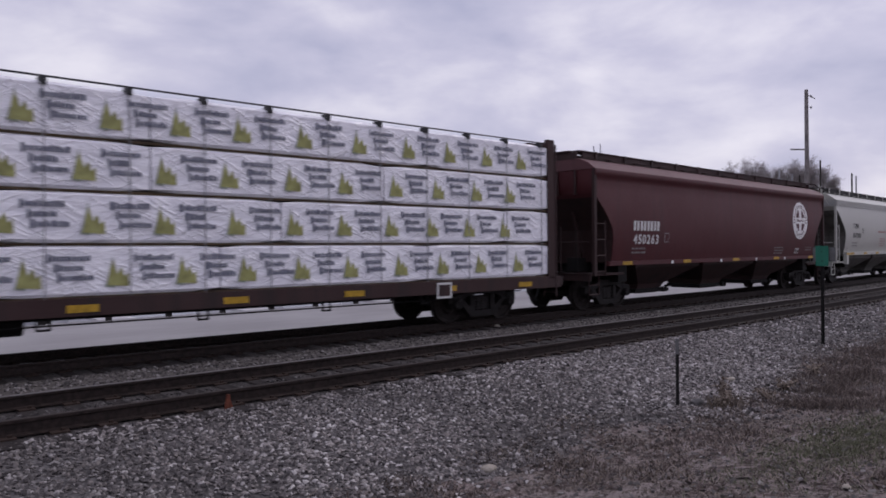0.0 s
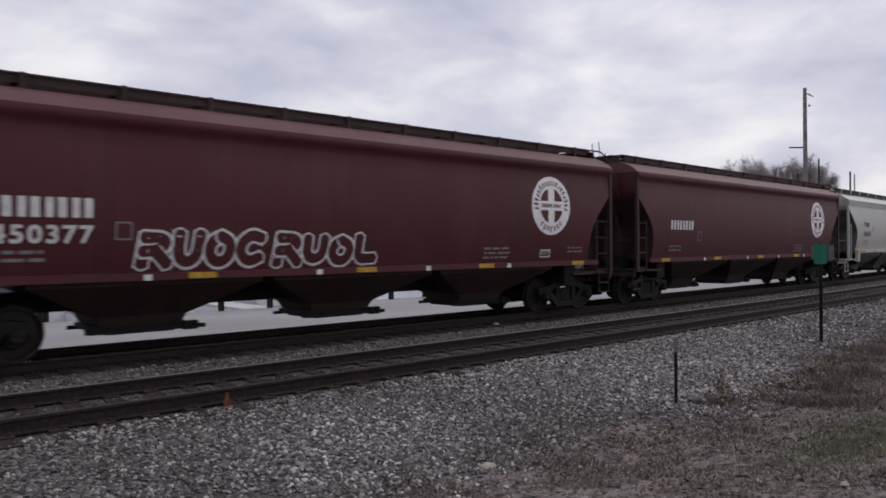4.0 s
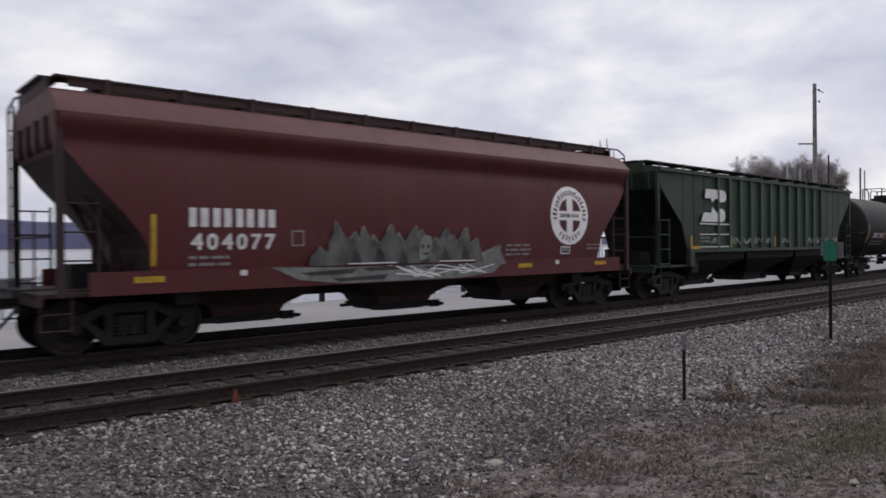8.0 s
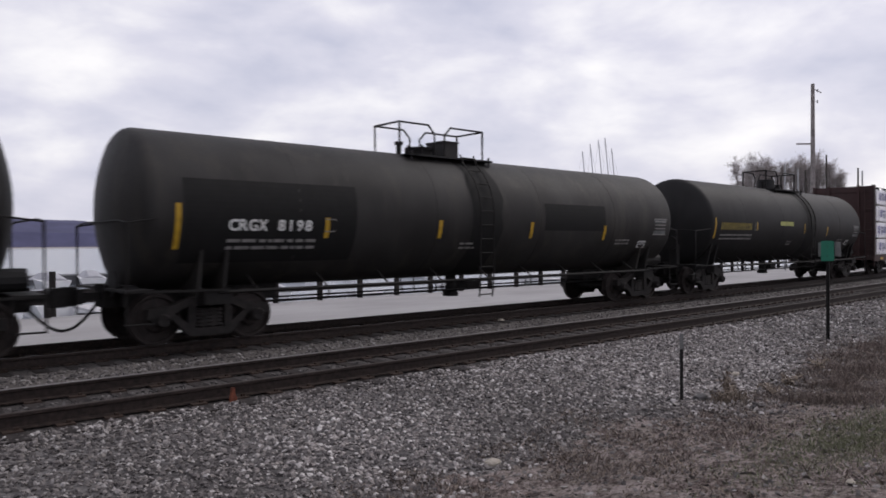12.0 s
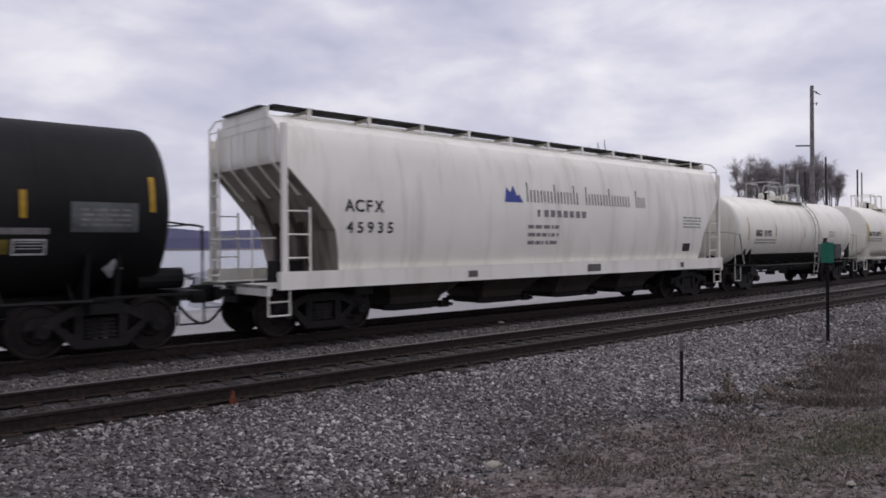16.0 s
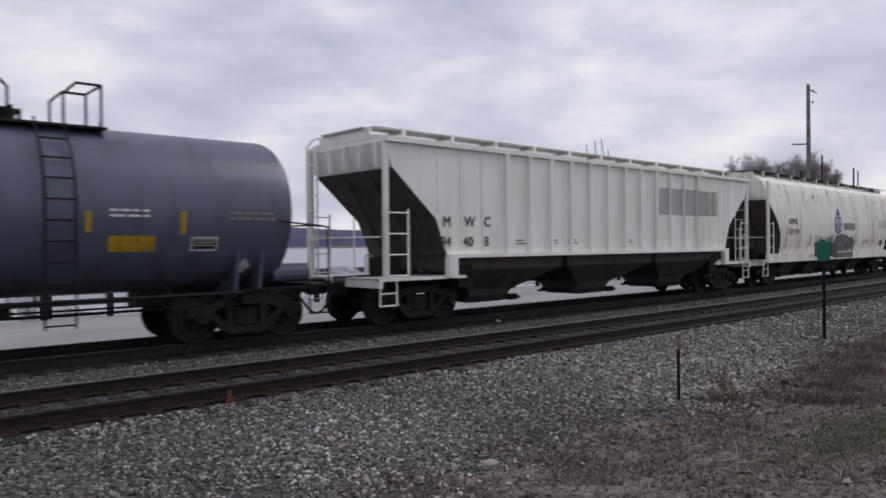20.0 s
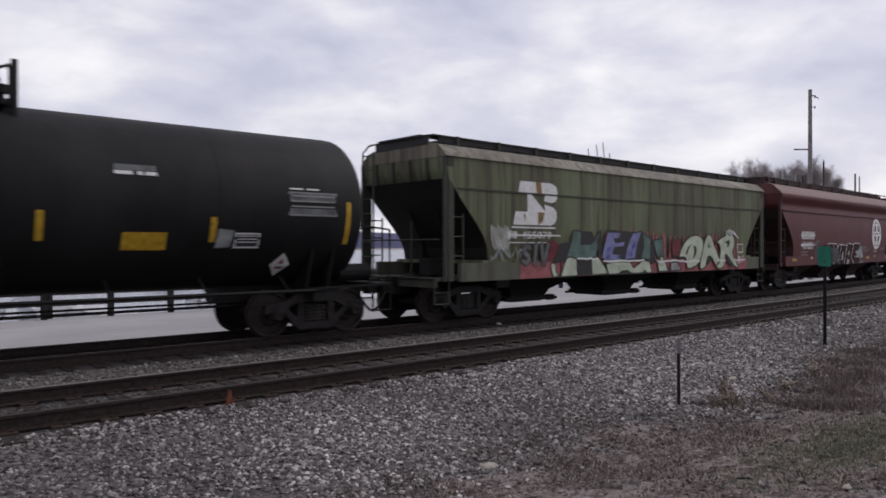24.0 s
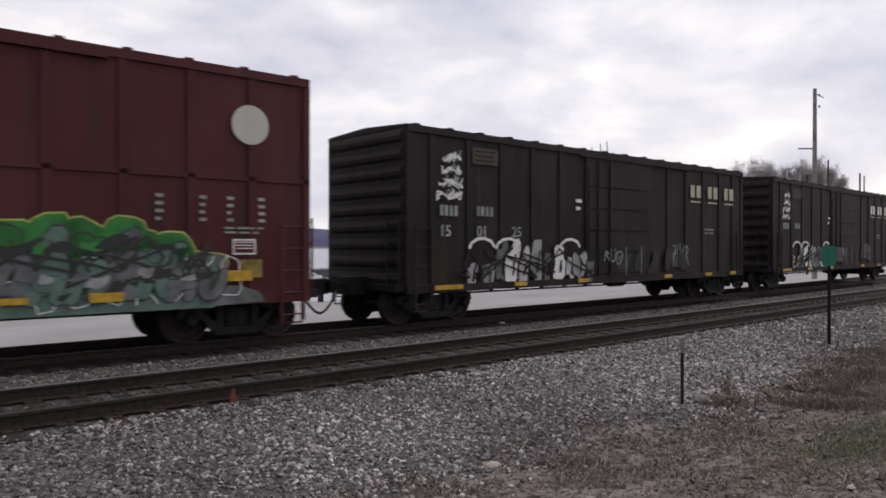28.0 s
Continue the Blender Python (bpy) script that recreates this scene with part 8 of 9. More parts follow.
def black_boxcar(label, first):
    car, half = new_car("boxcar", label)
    stops = [-7.66, -7.0, -5.88, -4.76, -3.63, -2.5, 2.75, 3.85, 4.95, 6.05, 7.0, 7.66]
    boxcar(car, half, 7.72, 0.74, 4.38, BOX_BLACK, BOX_BLACK, (-1.45, 1.68), stops, end_ribs=9)
    slabs(2, -6.78, -6.26, 2.46, 2.70, SILVER, car, face)
    slabs(2, -5.63, -5.1, 2.48, 2.71, SILVER, car, face)
    if first:
        for s_, x in (("15", -6.74), ("01", -5.63), ("25", -4.42)):
            text(s_, x, 2.0, 0.25, SILVER, car, face, bold=0.02, name="car_number", lift=0.012)
    for k in range(3):
        slabs(1, 4.1 + 1.12 * k, 4.72 + 1.12 * k, 3.36, 3.76, PALE_INK if first else WHITE_INK, car, face)
        bars("stencil", [(4.1 + 1.12 * k, 4.72 + 1.12 * k, 3.20, 3.25)], PALE_INK, car, face)
    for k in range(4):
        tangle(-6.9 + 0.08 * k, -6.1, 2.80 + 0.29 * k, 3.05 + 0.29 * k, WHITE_INK, car, face, 421 + first + k, 12, 0.017)
        tangle(-6.6, -6.15, 2.84 + 0.29 * k, 3.1 + 0.29 * k, SILVER, car, face, 441 + first + k, 7, 0.02, 0.012)
    bars("faded_panel", [(-5.77, -4.92, 3.70, 4.08)], FADED_PANEL, car, face, "faded tan panel", 0.004)
    small_print("stencil", -5.7, 3.98, 0.7, 3, 0.11, BOX_BLACK, car, face, 9)
    # a bubble piece of pale swollen shapes, half covered with scribbles
    rnd = random.Random(402 + first)
    for i in range(11):
        x = -5.75 + 4.5 * i / 10 + rnd.uniform(-0.08, 0.08)
        h = rnd.uniform(0.34, 0.56) if 1 < i < 10 else 0.26
        b = blob(x, 0.86 + h, rnd.uniform(0.16, 0.30), h, rnd, 16, 0.3, 0.1)
        poly_mark("graffiti_letter", [b], (CHROME, SILVER, SILVER_DARK, WHITE_INK)[i % 4], car, face, lift=0.010 + 0.003 * i)
        poly_mark("graffiti_edge", ribbon(b + b[:1], 0.024), BOX_BLACK, car, face, lift=0.0112 + 0.003 * i)
        poly_mark("graffiti_shade", [blob(x + 0.05, 0.80 + h, 0.05, h * 0.45, rnd, 10, 0.4, 0.2)], BOX_BLACK, car, face, lift=0.0118 + 0.003 * i)
    tangle(-5.9, -1.2, 0.9, 1.9, BOX_BLACK, car, face, 403 + first, 18, 0.024, 0.05)
    for k, x in enumerate((-5.5, -4.6, -2.2)):
        arc = [(x + 0.42 * math.cos(a), 1.72 + 0.24 * math.sin(a)) for a in (0.2, 0.8, 1.4, 2.0, 2.6, 3.1)]
        poly_mark("graffiti_line", ribbon(arc, 0.035), WHITE_INK, car, face, lift=0.056 + 0.001 * k)
    for k in range(5):
        poly_mark("graffiti_smudge", [blob(0.3 + 0.8 * k, 1.3 + 0.12 * (k % 2), 0.24, 0.30, rnd, 14, 0.4, 0.4)], SMUDGE, car, lambda z: 1.582, lift=0.006 + 0.001 * k)
    scrawl(-0.7, 0.2, 1.3, 1.7, SILVER, car, lambda z: 1.582, 405 + first, 3, 0.02, 0.012)
    scrawl(2.9, 3.9, 1.1, 1.9, SILVER, car, face, 407 + first, 4, 0.018, 0.05)
    bars("graffiti_line", [(0.35, 0.42, 0.95, 1.75), (1.15, 1.21, 0.95, 1.8)], SILVER_DARK, car, lambda z: 1.582, lift=0.014)
    for x in (-7.0, -4.4, -1.9, 2.4, 4.9, 6.6):
        bars("reflector", [(x, x + (0.85 if x < -6 else 0.45), 0.80, 0.90)], YELLOW, car, lambda z: 1.578, lift=0.05)
    small_print("stencil", -1.9, 2.95, 0.25, 2, 0.2, WHITE_INK, car, lambda z: 1.55, 6)
    small_print("stencil", 5.0, 2.3, 0.6, 2, 0.12, GREY_INK, car, face, 7)


FADED_PANEL = flat("faded_tan_panel", (0.075, 0.058, 0.040), 0.7, 0.25, 6)
SMUDGE = flat("grey_smudge", (0.036, 0.033, 0.033), 0.7, 0.35, 4)
black_boxcar("weathered black boxcar with corrugated ends and white graffiti", True)
black_boxcar("weathered black boxcar with pale scrawls along its foot", False)

# ---- ground: one sheet with the track bed, the verge and the paved lot ----
def toe(x):
    """How far from the near rail the crushed stone reaches towards the verge."""
    return lerp([(-400, 5.0), (-10, 4.4), (2.5, 3.6), (4.5, 3.6), (5.7, 3.65), (6.6, 3.5), (7.2, 3.2), (8.3, 3.7), (9.3, 3.95), (10.8, 3.9), (12.5, 3.55), (14.5, 2.95), (17.6, 3.0), (30, 2.7), (90, 2.4)], x)


def away(x, y):
    """Distance from the near rail, positive towards the verge."""
    return math.hypot(x, CENTRE_Y - y) - BEND


PROFILE = [(-5000, -4.5), (-24, -4.5), (-18.6, -3.0), (-18.4, -0.62), (-9.6, -0.56), (-8.6, -0.48), (-7.3, -0.205), (0.75, -0.205), (1.3, -0.26), (3.6, -0.50), (4.4, -0.50),
           (6.0, -0.30), (8.8, 0.08), (14, 0.15), (5000, 0.2)]


def ground_z(x, y):
    q = away(x, y)
    z = lerp(PROFILE, q)
    if q > -8.6:
        wob = 0.035 if q > 1.0 else 0.012
        z += wob * noise.noise((x * 0.7, y * 0.7, 3.1)) + 0.25 * wob * noise.noise((x * 1.6, y * 1.6, 1.7))
        if q > toe(x) - 0.3:
            z += 0.05 * noise.noise((x * 0.9 + 7, y * 0.9, 0.3)) + 0.035 * noise.noise((x * 2.2, y * 2.2, 5.0))
    return z


def stone_colour(n, l, per_island=True, dark=1.0):
    geo = n.new("ShaderNodeNewGeometry")
    ramp = n.new("ShaderNodeValToRGB")
    e = ramp.color_ramp.elements
    e[0].position, e[0].color = 0.0, (0.05 * dark, 0.045 * dark, 0.046 * dark, 1)
    e[1].position, e[1].color = 1.0, (0.62 * dark, 0.59 * dark, 0.57 * dark, 1)
    for p, c in ((0.30, (0.100, 0.090, 0.088)), (0.55, (0.205, 0.184, 0.178)), (0.74, (0.280, 0.250, 0.232)), (0.88, (0.43, 0.40, 0.385))):
        k = e.new(p)
        k.color = tuple(v * dark for v in c) + (1,)
    l.new(geo.outputs["Random Per Island"], ramp.inputs["Fac"])
    return ramp.outputs["Color"]


def stones_material(name="crushed_stone", dark=1.0):
    m, n, l, b = nodes_of(name)
    c = stone_colour(n, l, dark=dark)
    f = noise_node(n, l, 60, 3)
    c = mixed(n, l, ranged(n, l, f, 0.35, 0.75, 0, 0.35), c, (0.075, 0.064, 0.062))
    big = noise_node(n, l, 0.55, 3)
    c = mixed(n, l, ranged(n, l, big, 0.42, 0.68, 0, 0.4), c, (0.06, 0.052, 0.05))
    # a darker patch round the stones at the walk's near end
    co = n.new("ShaderNodeTexCoord").outputs["Object"]
    far = n.new("ShaderNodeVectorMath")
    far.operation = "DISTANCE"
    l.new(co, far.inputs[0])
    far.inputs[1].default_value = (1.0, 7.3, -0.3)
    add = n.new("ShaderNodeMath")
    l.new(far.outputs["Value"], add.inputs[0])
    l.new(noise_node(n, l, 2.2, 3), add.inputs[1])
    c = mixed(n, l, ranged(n, l, add.outputs[0], 1.3, 2.7, 0.42, 0.0), c, (0.035, 0.030, 0.028))
    l.new(c, b.inputs["Base Color"])
    b.inputs["Roughness"].default_value = 0.85
    return m


def bed_material(name, a, b_, c_, scale):
    """Stone bed between the loose stones: cells of different greys."""
    m, n, l, b = nodes_of(name)
    co = n.new("ShaderNodeTexCoord").outputs["Object"]
    vor = n.new("ShaderNodeTexVoronoi")
    vor.inputs["Scale"].default_value = scale
    l.new(co, vor.inputs["Vector"])
    sep = n.new("ShaderNodeSeparateColor")
    l.new(vor.outputs["Color"], sep.inputs["Color"])
    col = mixed(n, l, sep.outputs["Red"], a, b_)
    col = mixed(n, l, ranged(n, l, noise_node(n, l, 0.5, 4), 0.4, 0.7), col, c_)
    l.new(col, b.inputs["Base Color"])
    b.inputs["Roughness"].default_value = 0.95
    bumped(n, l, b, vor.outputs["Distance"], 0.9, 0.03)
    return m


def verge_material():
    """Trodden dirt with matted dead grass, reddish leaf litter, a green tinge in places and fine grit."""
    m, n, l, b = nodes_of("dirt_and_dry_grass")
    f1, f2, f3, f4 = noise_node(n, l, 0.55, 2, 0.5), noise_node(n, l, 2.2, 4, 0.6), noise_node(n, l, 46.0, 2, 0.6), noise_node(n, l, 11.0, 4, 0.65, (1, 1.5, 1))
    f5 = noise_node(n, l, 3.2, 3, 0.55, (1, 1.6, 1))
    f6 = noise_node(n, l, 24.0, 2, 0.5)
    c = mixed(n, l, ranged(n, l, f1, 0.44, 0.56), (0.188, 0.147, 0.136), (0.174, 0.147, 0.132))
    c = mixed(n, l, ranged(n, l, f2, 0.50, 0.56, 0, 0.9), c, (0.116, 0.088, 0.081))
    c = mixed(n, l, ranged(n, l, f5, 0.54, 0.60, 0, 0.8), c, (0.29, 0.245, 0.232))
    c = mixed(n, l, ranged(n, l, f5, 0.38, 0.43, 0.85, 0.0), c, (0.048, 0.035, 0.032))
    c = mixed(n, l, ranged(n, l, f4, 0.54, 0.60, 0, 0.8), c, (0.25, 0.212, 0.198))
    c = mixed(n, l, ranged(n, l, f4, 0.38, 0.44, 0.85, 0.0), c, (0.048, 0.036, 0.033))
    c = mixed(n, l, ranged(n, l, f6, 0.56, 0.66, 0, 0.5), c, (0.30, 0.265, 0.245))
    c = mixed(n, l, ranged(n, l, f6, 0.34, 0.44, 0.6, 0.0), c, (0.042, 0.031, 0.029))
    c = mixed(n, l, ranged(n, l, f3, 0.60, 0.72, 0, 0.35), c, (0.38, 0.35, 0.33))
    l.new(c, b.inputs["Base Color"])
    b.inputs["Roughness"].default_value = 0.95
    b.inputs["Specular IOR Level"].default_value = 0.1
    bumped(n, l, b, f4, 1.0, 0.09)
    return m


def lot_material():
    m, n, l, b = nodes_of("pale_gravel_lot")
    f1, f2 = noise_node(n, l, 0.16, 4, 0.6, (1, 2.2, 1)), noise_node(n, l, 12.0, 4)
    c = mixed(n, l, ranged(n, l, f1, 0.35, 0.65), (0.25, 0.24, 0.24), (0.33, 0.32, 0.32))
    c = mixed(n, l, ranged(n, l, f2, 0.5, 0.8, 0, 0.35), c, (0.18, 0.175, 0.175))
    l.new(c, b.inputs["Base Color"])
    b.inputs["Roughness"].default_value = 0.9
    bumped(n, l, b, f2, 0.2, 0.02)
    return m


BED = bed_material("stone_bed", (0.05, 0.046, 0.046), (0.16, 0.148, 0.145), (0.045, 0.04, 0.038), 22.0)
BED_DARK = bed_material("oily_stone_bed", (0.024, 0.021, 0.020), (0.080, 0.070, 0.066), (0.024, 0.020, 0.019), 24.0)
BED_DUSTY = bed_material("dusty_stone_bed", (0.055, 0.048, 0.045), (0.15, 0.135, 0.125), (0.062, 0.052, 0.047), 26.0)
VERGE, LOT_MAT, STONE = verge_material(), lot_material(), stones_material()


def steps(dense, outer):
    v = list(dense)
    d = dense[1] - dense[0]
    a, k = v[-1], d
    while a < outer:
        k *= 1.35
        a += k
        v.append(a)
    a, k = v[0], d
    while a > -outer:
        k *= 1.35
        a -= k
        v.insert(0, a)
    return v


def ground():
    xs, ys = steps(np.arange(-14, 46, 0.2), 4000), steps(np.arange(1.5, 30, 0.16), 4000)
    w = len(ys)
    verts = [(x, y, ground_z(x, y)) for x in xs for y in ys]
    faces, mats = [], []
    for i in range(len(xs) - 1):
        for j in range(w - 1):
            a = i * w + j
            faces.append((a, a + w, a + w + 1, a + 1))
            x, y = (xs[i] + xs[i + 1]) / 2, (ys[j] + ys[j + 1]) / 2
            q = away(x, y)
            edge = toe(x) + 0.3 * noise.noise((x * 1.6, y * 1.6, 9.0))
            mats.append(2 if q < -8.5 else 4 if -3.7 < q < -2.0 else 1 if q < 0.72 else 0 if q < edge else 3)
    me = bpy.data.meshes.new("ground")
    me.from_pydata(verts, [], faces)
    for m in (BED, BED_DARK, LOT_MAT, VERGE, BED_DUSTY):
        me.materials.append(m)
    me.polygons.foreach_set("material_index", mats)
    return tagged(new("ground", me), "stony track bed, dirt verge and pale gravel lot", "ground", kind="structure")


ground()


def scatter(count, seed, x0, x1, q0, q1, size, name, label, mat, flatness=0.7, near=0.0, verge=False):
    """Loose stones: dented octahedra lying on the ground."""
    rnd = np.random.RandomState(seed)
    base = np.array([(1, 0, 0), (0.5, 0.87, 0), (-0.5, 0.87, 0), (-1, 0, 0), (-0.5, -0.87, 0), (0.5, -0.87, 0), (0.2, 0.1, 0.8), (-0.3, -0.2, 0.75), (0, 0, -0.7)], float)
    tri = [(0, 1, 6), (1, 2, 6), (2, 7, 6), (2, 3, 7), (3, 4, 7), (4, 5, 7), (5, 6, 7), (5, 0, 6), (1, 0, 8), (2, 1, 8), (3, 2, 8), (4, 3, 8), (5, 4, 8), (0, 5, 8)]
    verts, faces = [], []
    made = 0
    while made < count:
        u = rnd.rand(4)
        x = x0 + (x1 - x0) * (u[0] ** (1.6 if near else 1.0))
        q = q0 + (q1 - q0) * u[1]
        y = CENTRE_Y - math.sqrt((BEND + q) ** 2 - x * x)
        lim = toe(x) + 0.3 * noise.noise((x * 1.6, y * 1.6, 9.0))
        if not verge and q > lim + 1.0 * (u[2] ** 6) - 0.10:
            made += 0.25
            continue
        if verge and q < lim - 0.4:
            made += 0.25
            continue
        s = size * (0.55 + 0.9 * u[3] ** 1.5)
        p = base * (0.72 + 0.56 * rnd.rand(9, 1)) * s * np.array((1.0, 0.62 + 0.4 * rnd.rand(), flatness * (0.7 + 0.6 * rnd.rand())))
        e = Euler((rnd.normal(0, 0.45), rnd.normal(0, 0.45), rnd.rand() * 6.28)).to_matrix()
        p = p @ np.array(e).T + (x, y, ground_z(x, y) + s * 0.22)
        k = len(verts)
        verts.extend(p.tolist())
        faces.extend((a + k, b + k, c + k) for a, b, c in tri)
        made += 1
    me = bpy.data.meshes.new(name)
    me.from_pydata(verts, [], faces)
    me.materials.append(mat)
    return tagged(new(name, me), label, "stones", kind="stuff")


scatter(64000, 3, -6, 16, 0.22, 6.4, 0.026, "ballast_stones", "loose grey crushed stone beside the near track", STONE)
scatter(22000, 4, 9, 55, 0.25, 4.6, 0.036, "ballast_stones", "grey crushed stone shoulder along the track", STONE, near=1)
scatter(9000, 5, -4, 45, -3.7, -2.0, 0.030, "ballast_stones", "dusty crushed stone between the two tracks", stones_material("oily_crushed_stone", 0.55), near=1)
scatter(5000, 11, -4, 30, -1.25, -0.2, 0.026, "ballast_stones", "dark oily stone between the near rails", stones_material("sooty_crushed_stone", 0.30), near=1)
scatter(3800, 6, 0, 24, 2.8, 8.5, 0.018, "verge_pebbles", "pale pebbles scattered over the dirt verge", stones_material("dirty_pebbles", 0.62), verge=True)

scatter(9000, 8, 1, 26, 2.8, 8.5, 0.026, "leaf_litter", "curled dead leaves and bark bits over the dirt verge", stones_material("dead_leaf_litter", 0.7), 0.22, verge=True)

# ---- tracks ----
RAIL_SIDE = flat("rusty_rail_steel", (0.040, 0.028, 0.024), 0.7, 0.35, 16, 0.3, 0.2)
RAIL_TOP = flat("worn_rail_head", (0.20, 0.185, 0.18), 0.5, 0.15, 30, 0.5)
RAIL_DULL = flat("dull_rail_head", (0.055, 0.043, 0.039), 0.85, 0.3, 30, 0.0)
TIE_WOOD = flat("creosoted_tie_wood", (0.034, 0.027, 0.025), 0.9, 0.4, 7, 0, 0.6)
PLATE = flat("rusty_tie_plate", (0.055, 0.036, 0.028), 0.8, 0.3, 20, 0.3)


def swept(radius, section, s0, s1, step=1.0):
    n = int((s1 - s0) / step) + 1
    out = []
    for i in range(n):
        a = (s0 + (s1 - s0) * i / (n - 1)) / BEND
        out.append([((radius - y) * math.sin(a), CENTRE_Y - (radius - y) * math.cos(a), z) for y, z in section])
    return rings(bmesh.new(), out)


RAIL_SECTION = [(-0.07, -0.18), (-0.07, -0.168), (-0.012, -0.15), (-0.009, -0.05), (-0.036, -0.036), (-0.036, -0.008), (0.036, -0.008), (0.036, -0.036), (0.009, -0.05), (0.012, -0.15),
                (0.07, -0.168), (0.07, -0.18)]
HEAD_SECTION = [(-0.034, -0.009), (-0.034, -0.003), (-0.028, 0.0), (0.028, 0.0), (0.034, -0.003), (0.034, -0.009)]


def track(centre, name, label, seed):
    t = tagged(new(name), label, "railway track", kind="structure")
    for k in (-0.7535, 0.7535):
        r = part("rail", swept(centre + k, RAIL_SECTION, -420, 560, 2.0), RAIL_SIDE, t)
        worn = name == "track_near" and k < 0
        part("rail_head", swept(centre + k, HEAD_SECTION, -420, 560, 2.0), RAIL_TOP if worn else RAIL_DULL, r, "polished running surface" if worn else "dull brown running surface")
    rnd = random.Random(seed)
    kinds = []
    for v in range(4):
        bm = bmesh.new()
        secs = []
        for y in (-1.30, -1.1, -0.4, 0.4, 1.1, 1.30):
            d = rnd.uniform(-0.008, 0.008)
            w = 0.113 + rnd.uniform(-0.006, 0.006)
            secs.append([(-w + d, y, -0.36), (w + d, y, -0.36), (w + d, y, -0.192 + d * 0.4), (w * 0.7 + d, y, -0.183 + d * 0.3), (-w * 0.7 + d, y, -0.183), (-w + d, y, -0.192)])
        rings(bm, secs)
        o = part("tie", bm, TIE_WOOD)
        kinds.append(o.data)
        bpy.data.objects.remove(o)
    o = part("tie_plate", boxes((-0.095, 0.095, -0.18, 0.18, -0.186, -0.166), (-0.06, -0.02, 0.08, 0.12, -0.17, -0.14), (0.02, 0.06, -0.12, -0.08, -0.17, -0.14)), PLATE)
    plate = o.data
    bpy.data.objects.remove(o)
    s = -8.0
    i = 0
    while i < 145:
        a = s / BEND
        m = pose(centre * math.sin(a), CENTRE_Y - centre * math.cos(a), rnd.uniform(-0.006, 0.004), 0, 0, math.degrees(a) + rnd.uniform(-1.2, 1.2))
        tie = part("tie", rnd.choice(kinds), None, t, at=m)
        if s < 30:
            for y in (-0.7535, 0.7535):
                part("tie_plate", plate, None, tie, at=pose(0, y, 0))
        s += 0.5 + rnd.uniform(-0.02, 0.02)
        i += 1
    far = bmesh.new()
    for k in range(-820, 1100):
        s2 = k * 0.5
        if -8.3 < s2 < s - 0.3:
            continue
        a = s2 / BEND
        c, sn = math.cos(a), math.sin(a)
        vs = []
        for z in (-0.36, -0.185):
            for u, w in ((-0.11, -1.3), (0.11, -1.3), (0.11, 1.3), (-0.11, 1.3)):
                rr = centre - w
                vs.append(far.verts.new((rr * sn + u * c, CENTRE_Y - rr * c + u * sn, z)))
        far.faces.new(vs[4:])
        for p in ((0, 1, 5, 4), (1, 2, 6, 5), (2, 3, 7, 6), (3, 0, 4, 7)):
            far.faces.new([vs[j] for j in p])
    part("far_ties", far, TIE_WOOD, t)["kind"] = "stuff"
    return t


track(BEND - 0.7535, "track_near", "empty railway track with rusty rails on wooden ties", 1)
track(FAR_R, "track_far", "railway track under the train, rails on wooden ties", 2)

# ---- the water front behind the train ----
def water_material():
    m, n, l, b = nodes_of("lake_water")
    b.inputs["Base Color"].default_value = (0.16, 0.18, 0.21, 1)
    b.inputs["Roughness"].default_value = 0.22
    bumped(n, l, b, noise_node(n, l, 0.9, 4, 0.6, (1, 2.4, 1)), 0.35, 0.08)
    return m


bm = bmesh.new()
n_lake = 60
ring = [[], []]
for i in range(n_lake + 1):
    a = (-1500 + 3600 * i / n_lake)
    y_in = CENTRE_Y - math.sqrt(max(0.0, (BEND - 18.45) ** 2 - min(abs(a), 560) ** 2))
    ring[0].append((a, min(y_in, 300), -1.7))
    ring[1].append((a, 2600, -1.7))
rings(bm, ring, closed=False, cap=False)
tagged(part("lake", bm, water_material()), "calm grey lake water behind the docks", "lake", kind="structure")

# Aerial haze is mixed into the ridge's blue base colour.
HILL = flat("hazy_wooded_hill", (0.082, 0.083, 0.15), 1.0, 0.12, 0.02)


def hills():
    """A long wooded ridge on the far shore."""
    bm = bmesh.new()
    secs = []
    for i in range(241):
        x = -3200 + 30 * i
        h = 74 + 16 * noise.noise((x * 0.0016, 0.3, 0)) + 9 * noise.noise((x * 0.006, 2.3, 0)) + 2.5 * noise.noise((x * 0.03, 5.0, 0))
        h *= lerp([(-3200, 0.9), (300, 1.0), (1300, 0.85), (2600, 0.5), (4100, 0.4)], x)
        y = 1900 + 60 * noise.noise((x * 0.002, 8.0, 0))
        secs.append([(x, y, -3), (x, y + 60, h * 0.45), (x, y + 190, h * 0.86), (x, y + 330, h), (x, y + 900, -3)])
    rings(bm, secs)
    return tagged(part("hill_ridge", bm, HILL, None), "hazy blue wooded ridge across the lake", "hills", kind="structure")


hills()

WOOD = flat("hazed_pole_wood", (0.075, 0.066, 0.060), 0.9, 0.3, 5, 0, 0.4)
PILE = flat("dark_pile_wood", (0.030, 0.026, 0.025), 0.9, 0.3, 5, 0, 0.4)
PALE_DECK = flat("pale_dock_boards", (0.55, 0.54, 0.55), 0.8, 0.15, 3)
BOAT_WHITE = flat("white_boat_hull", (0.70, 0.70, 0.71), 0.35, 0.06, 2)
ALUMINIUM = flat("dull_aluminium", (0.40, 0.40, 0.41), 0.45, 0.1, 10, 0.7)


def lakeside(x, q):
    """A point of the water front: x along, q beyond the near rail."""
    return x, CENTRE_Y - math.sqrt((BEND - q) ** 2 - x * x)


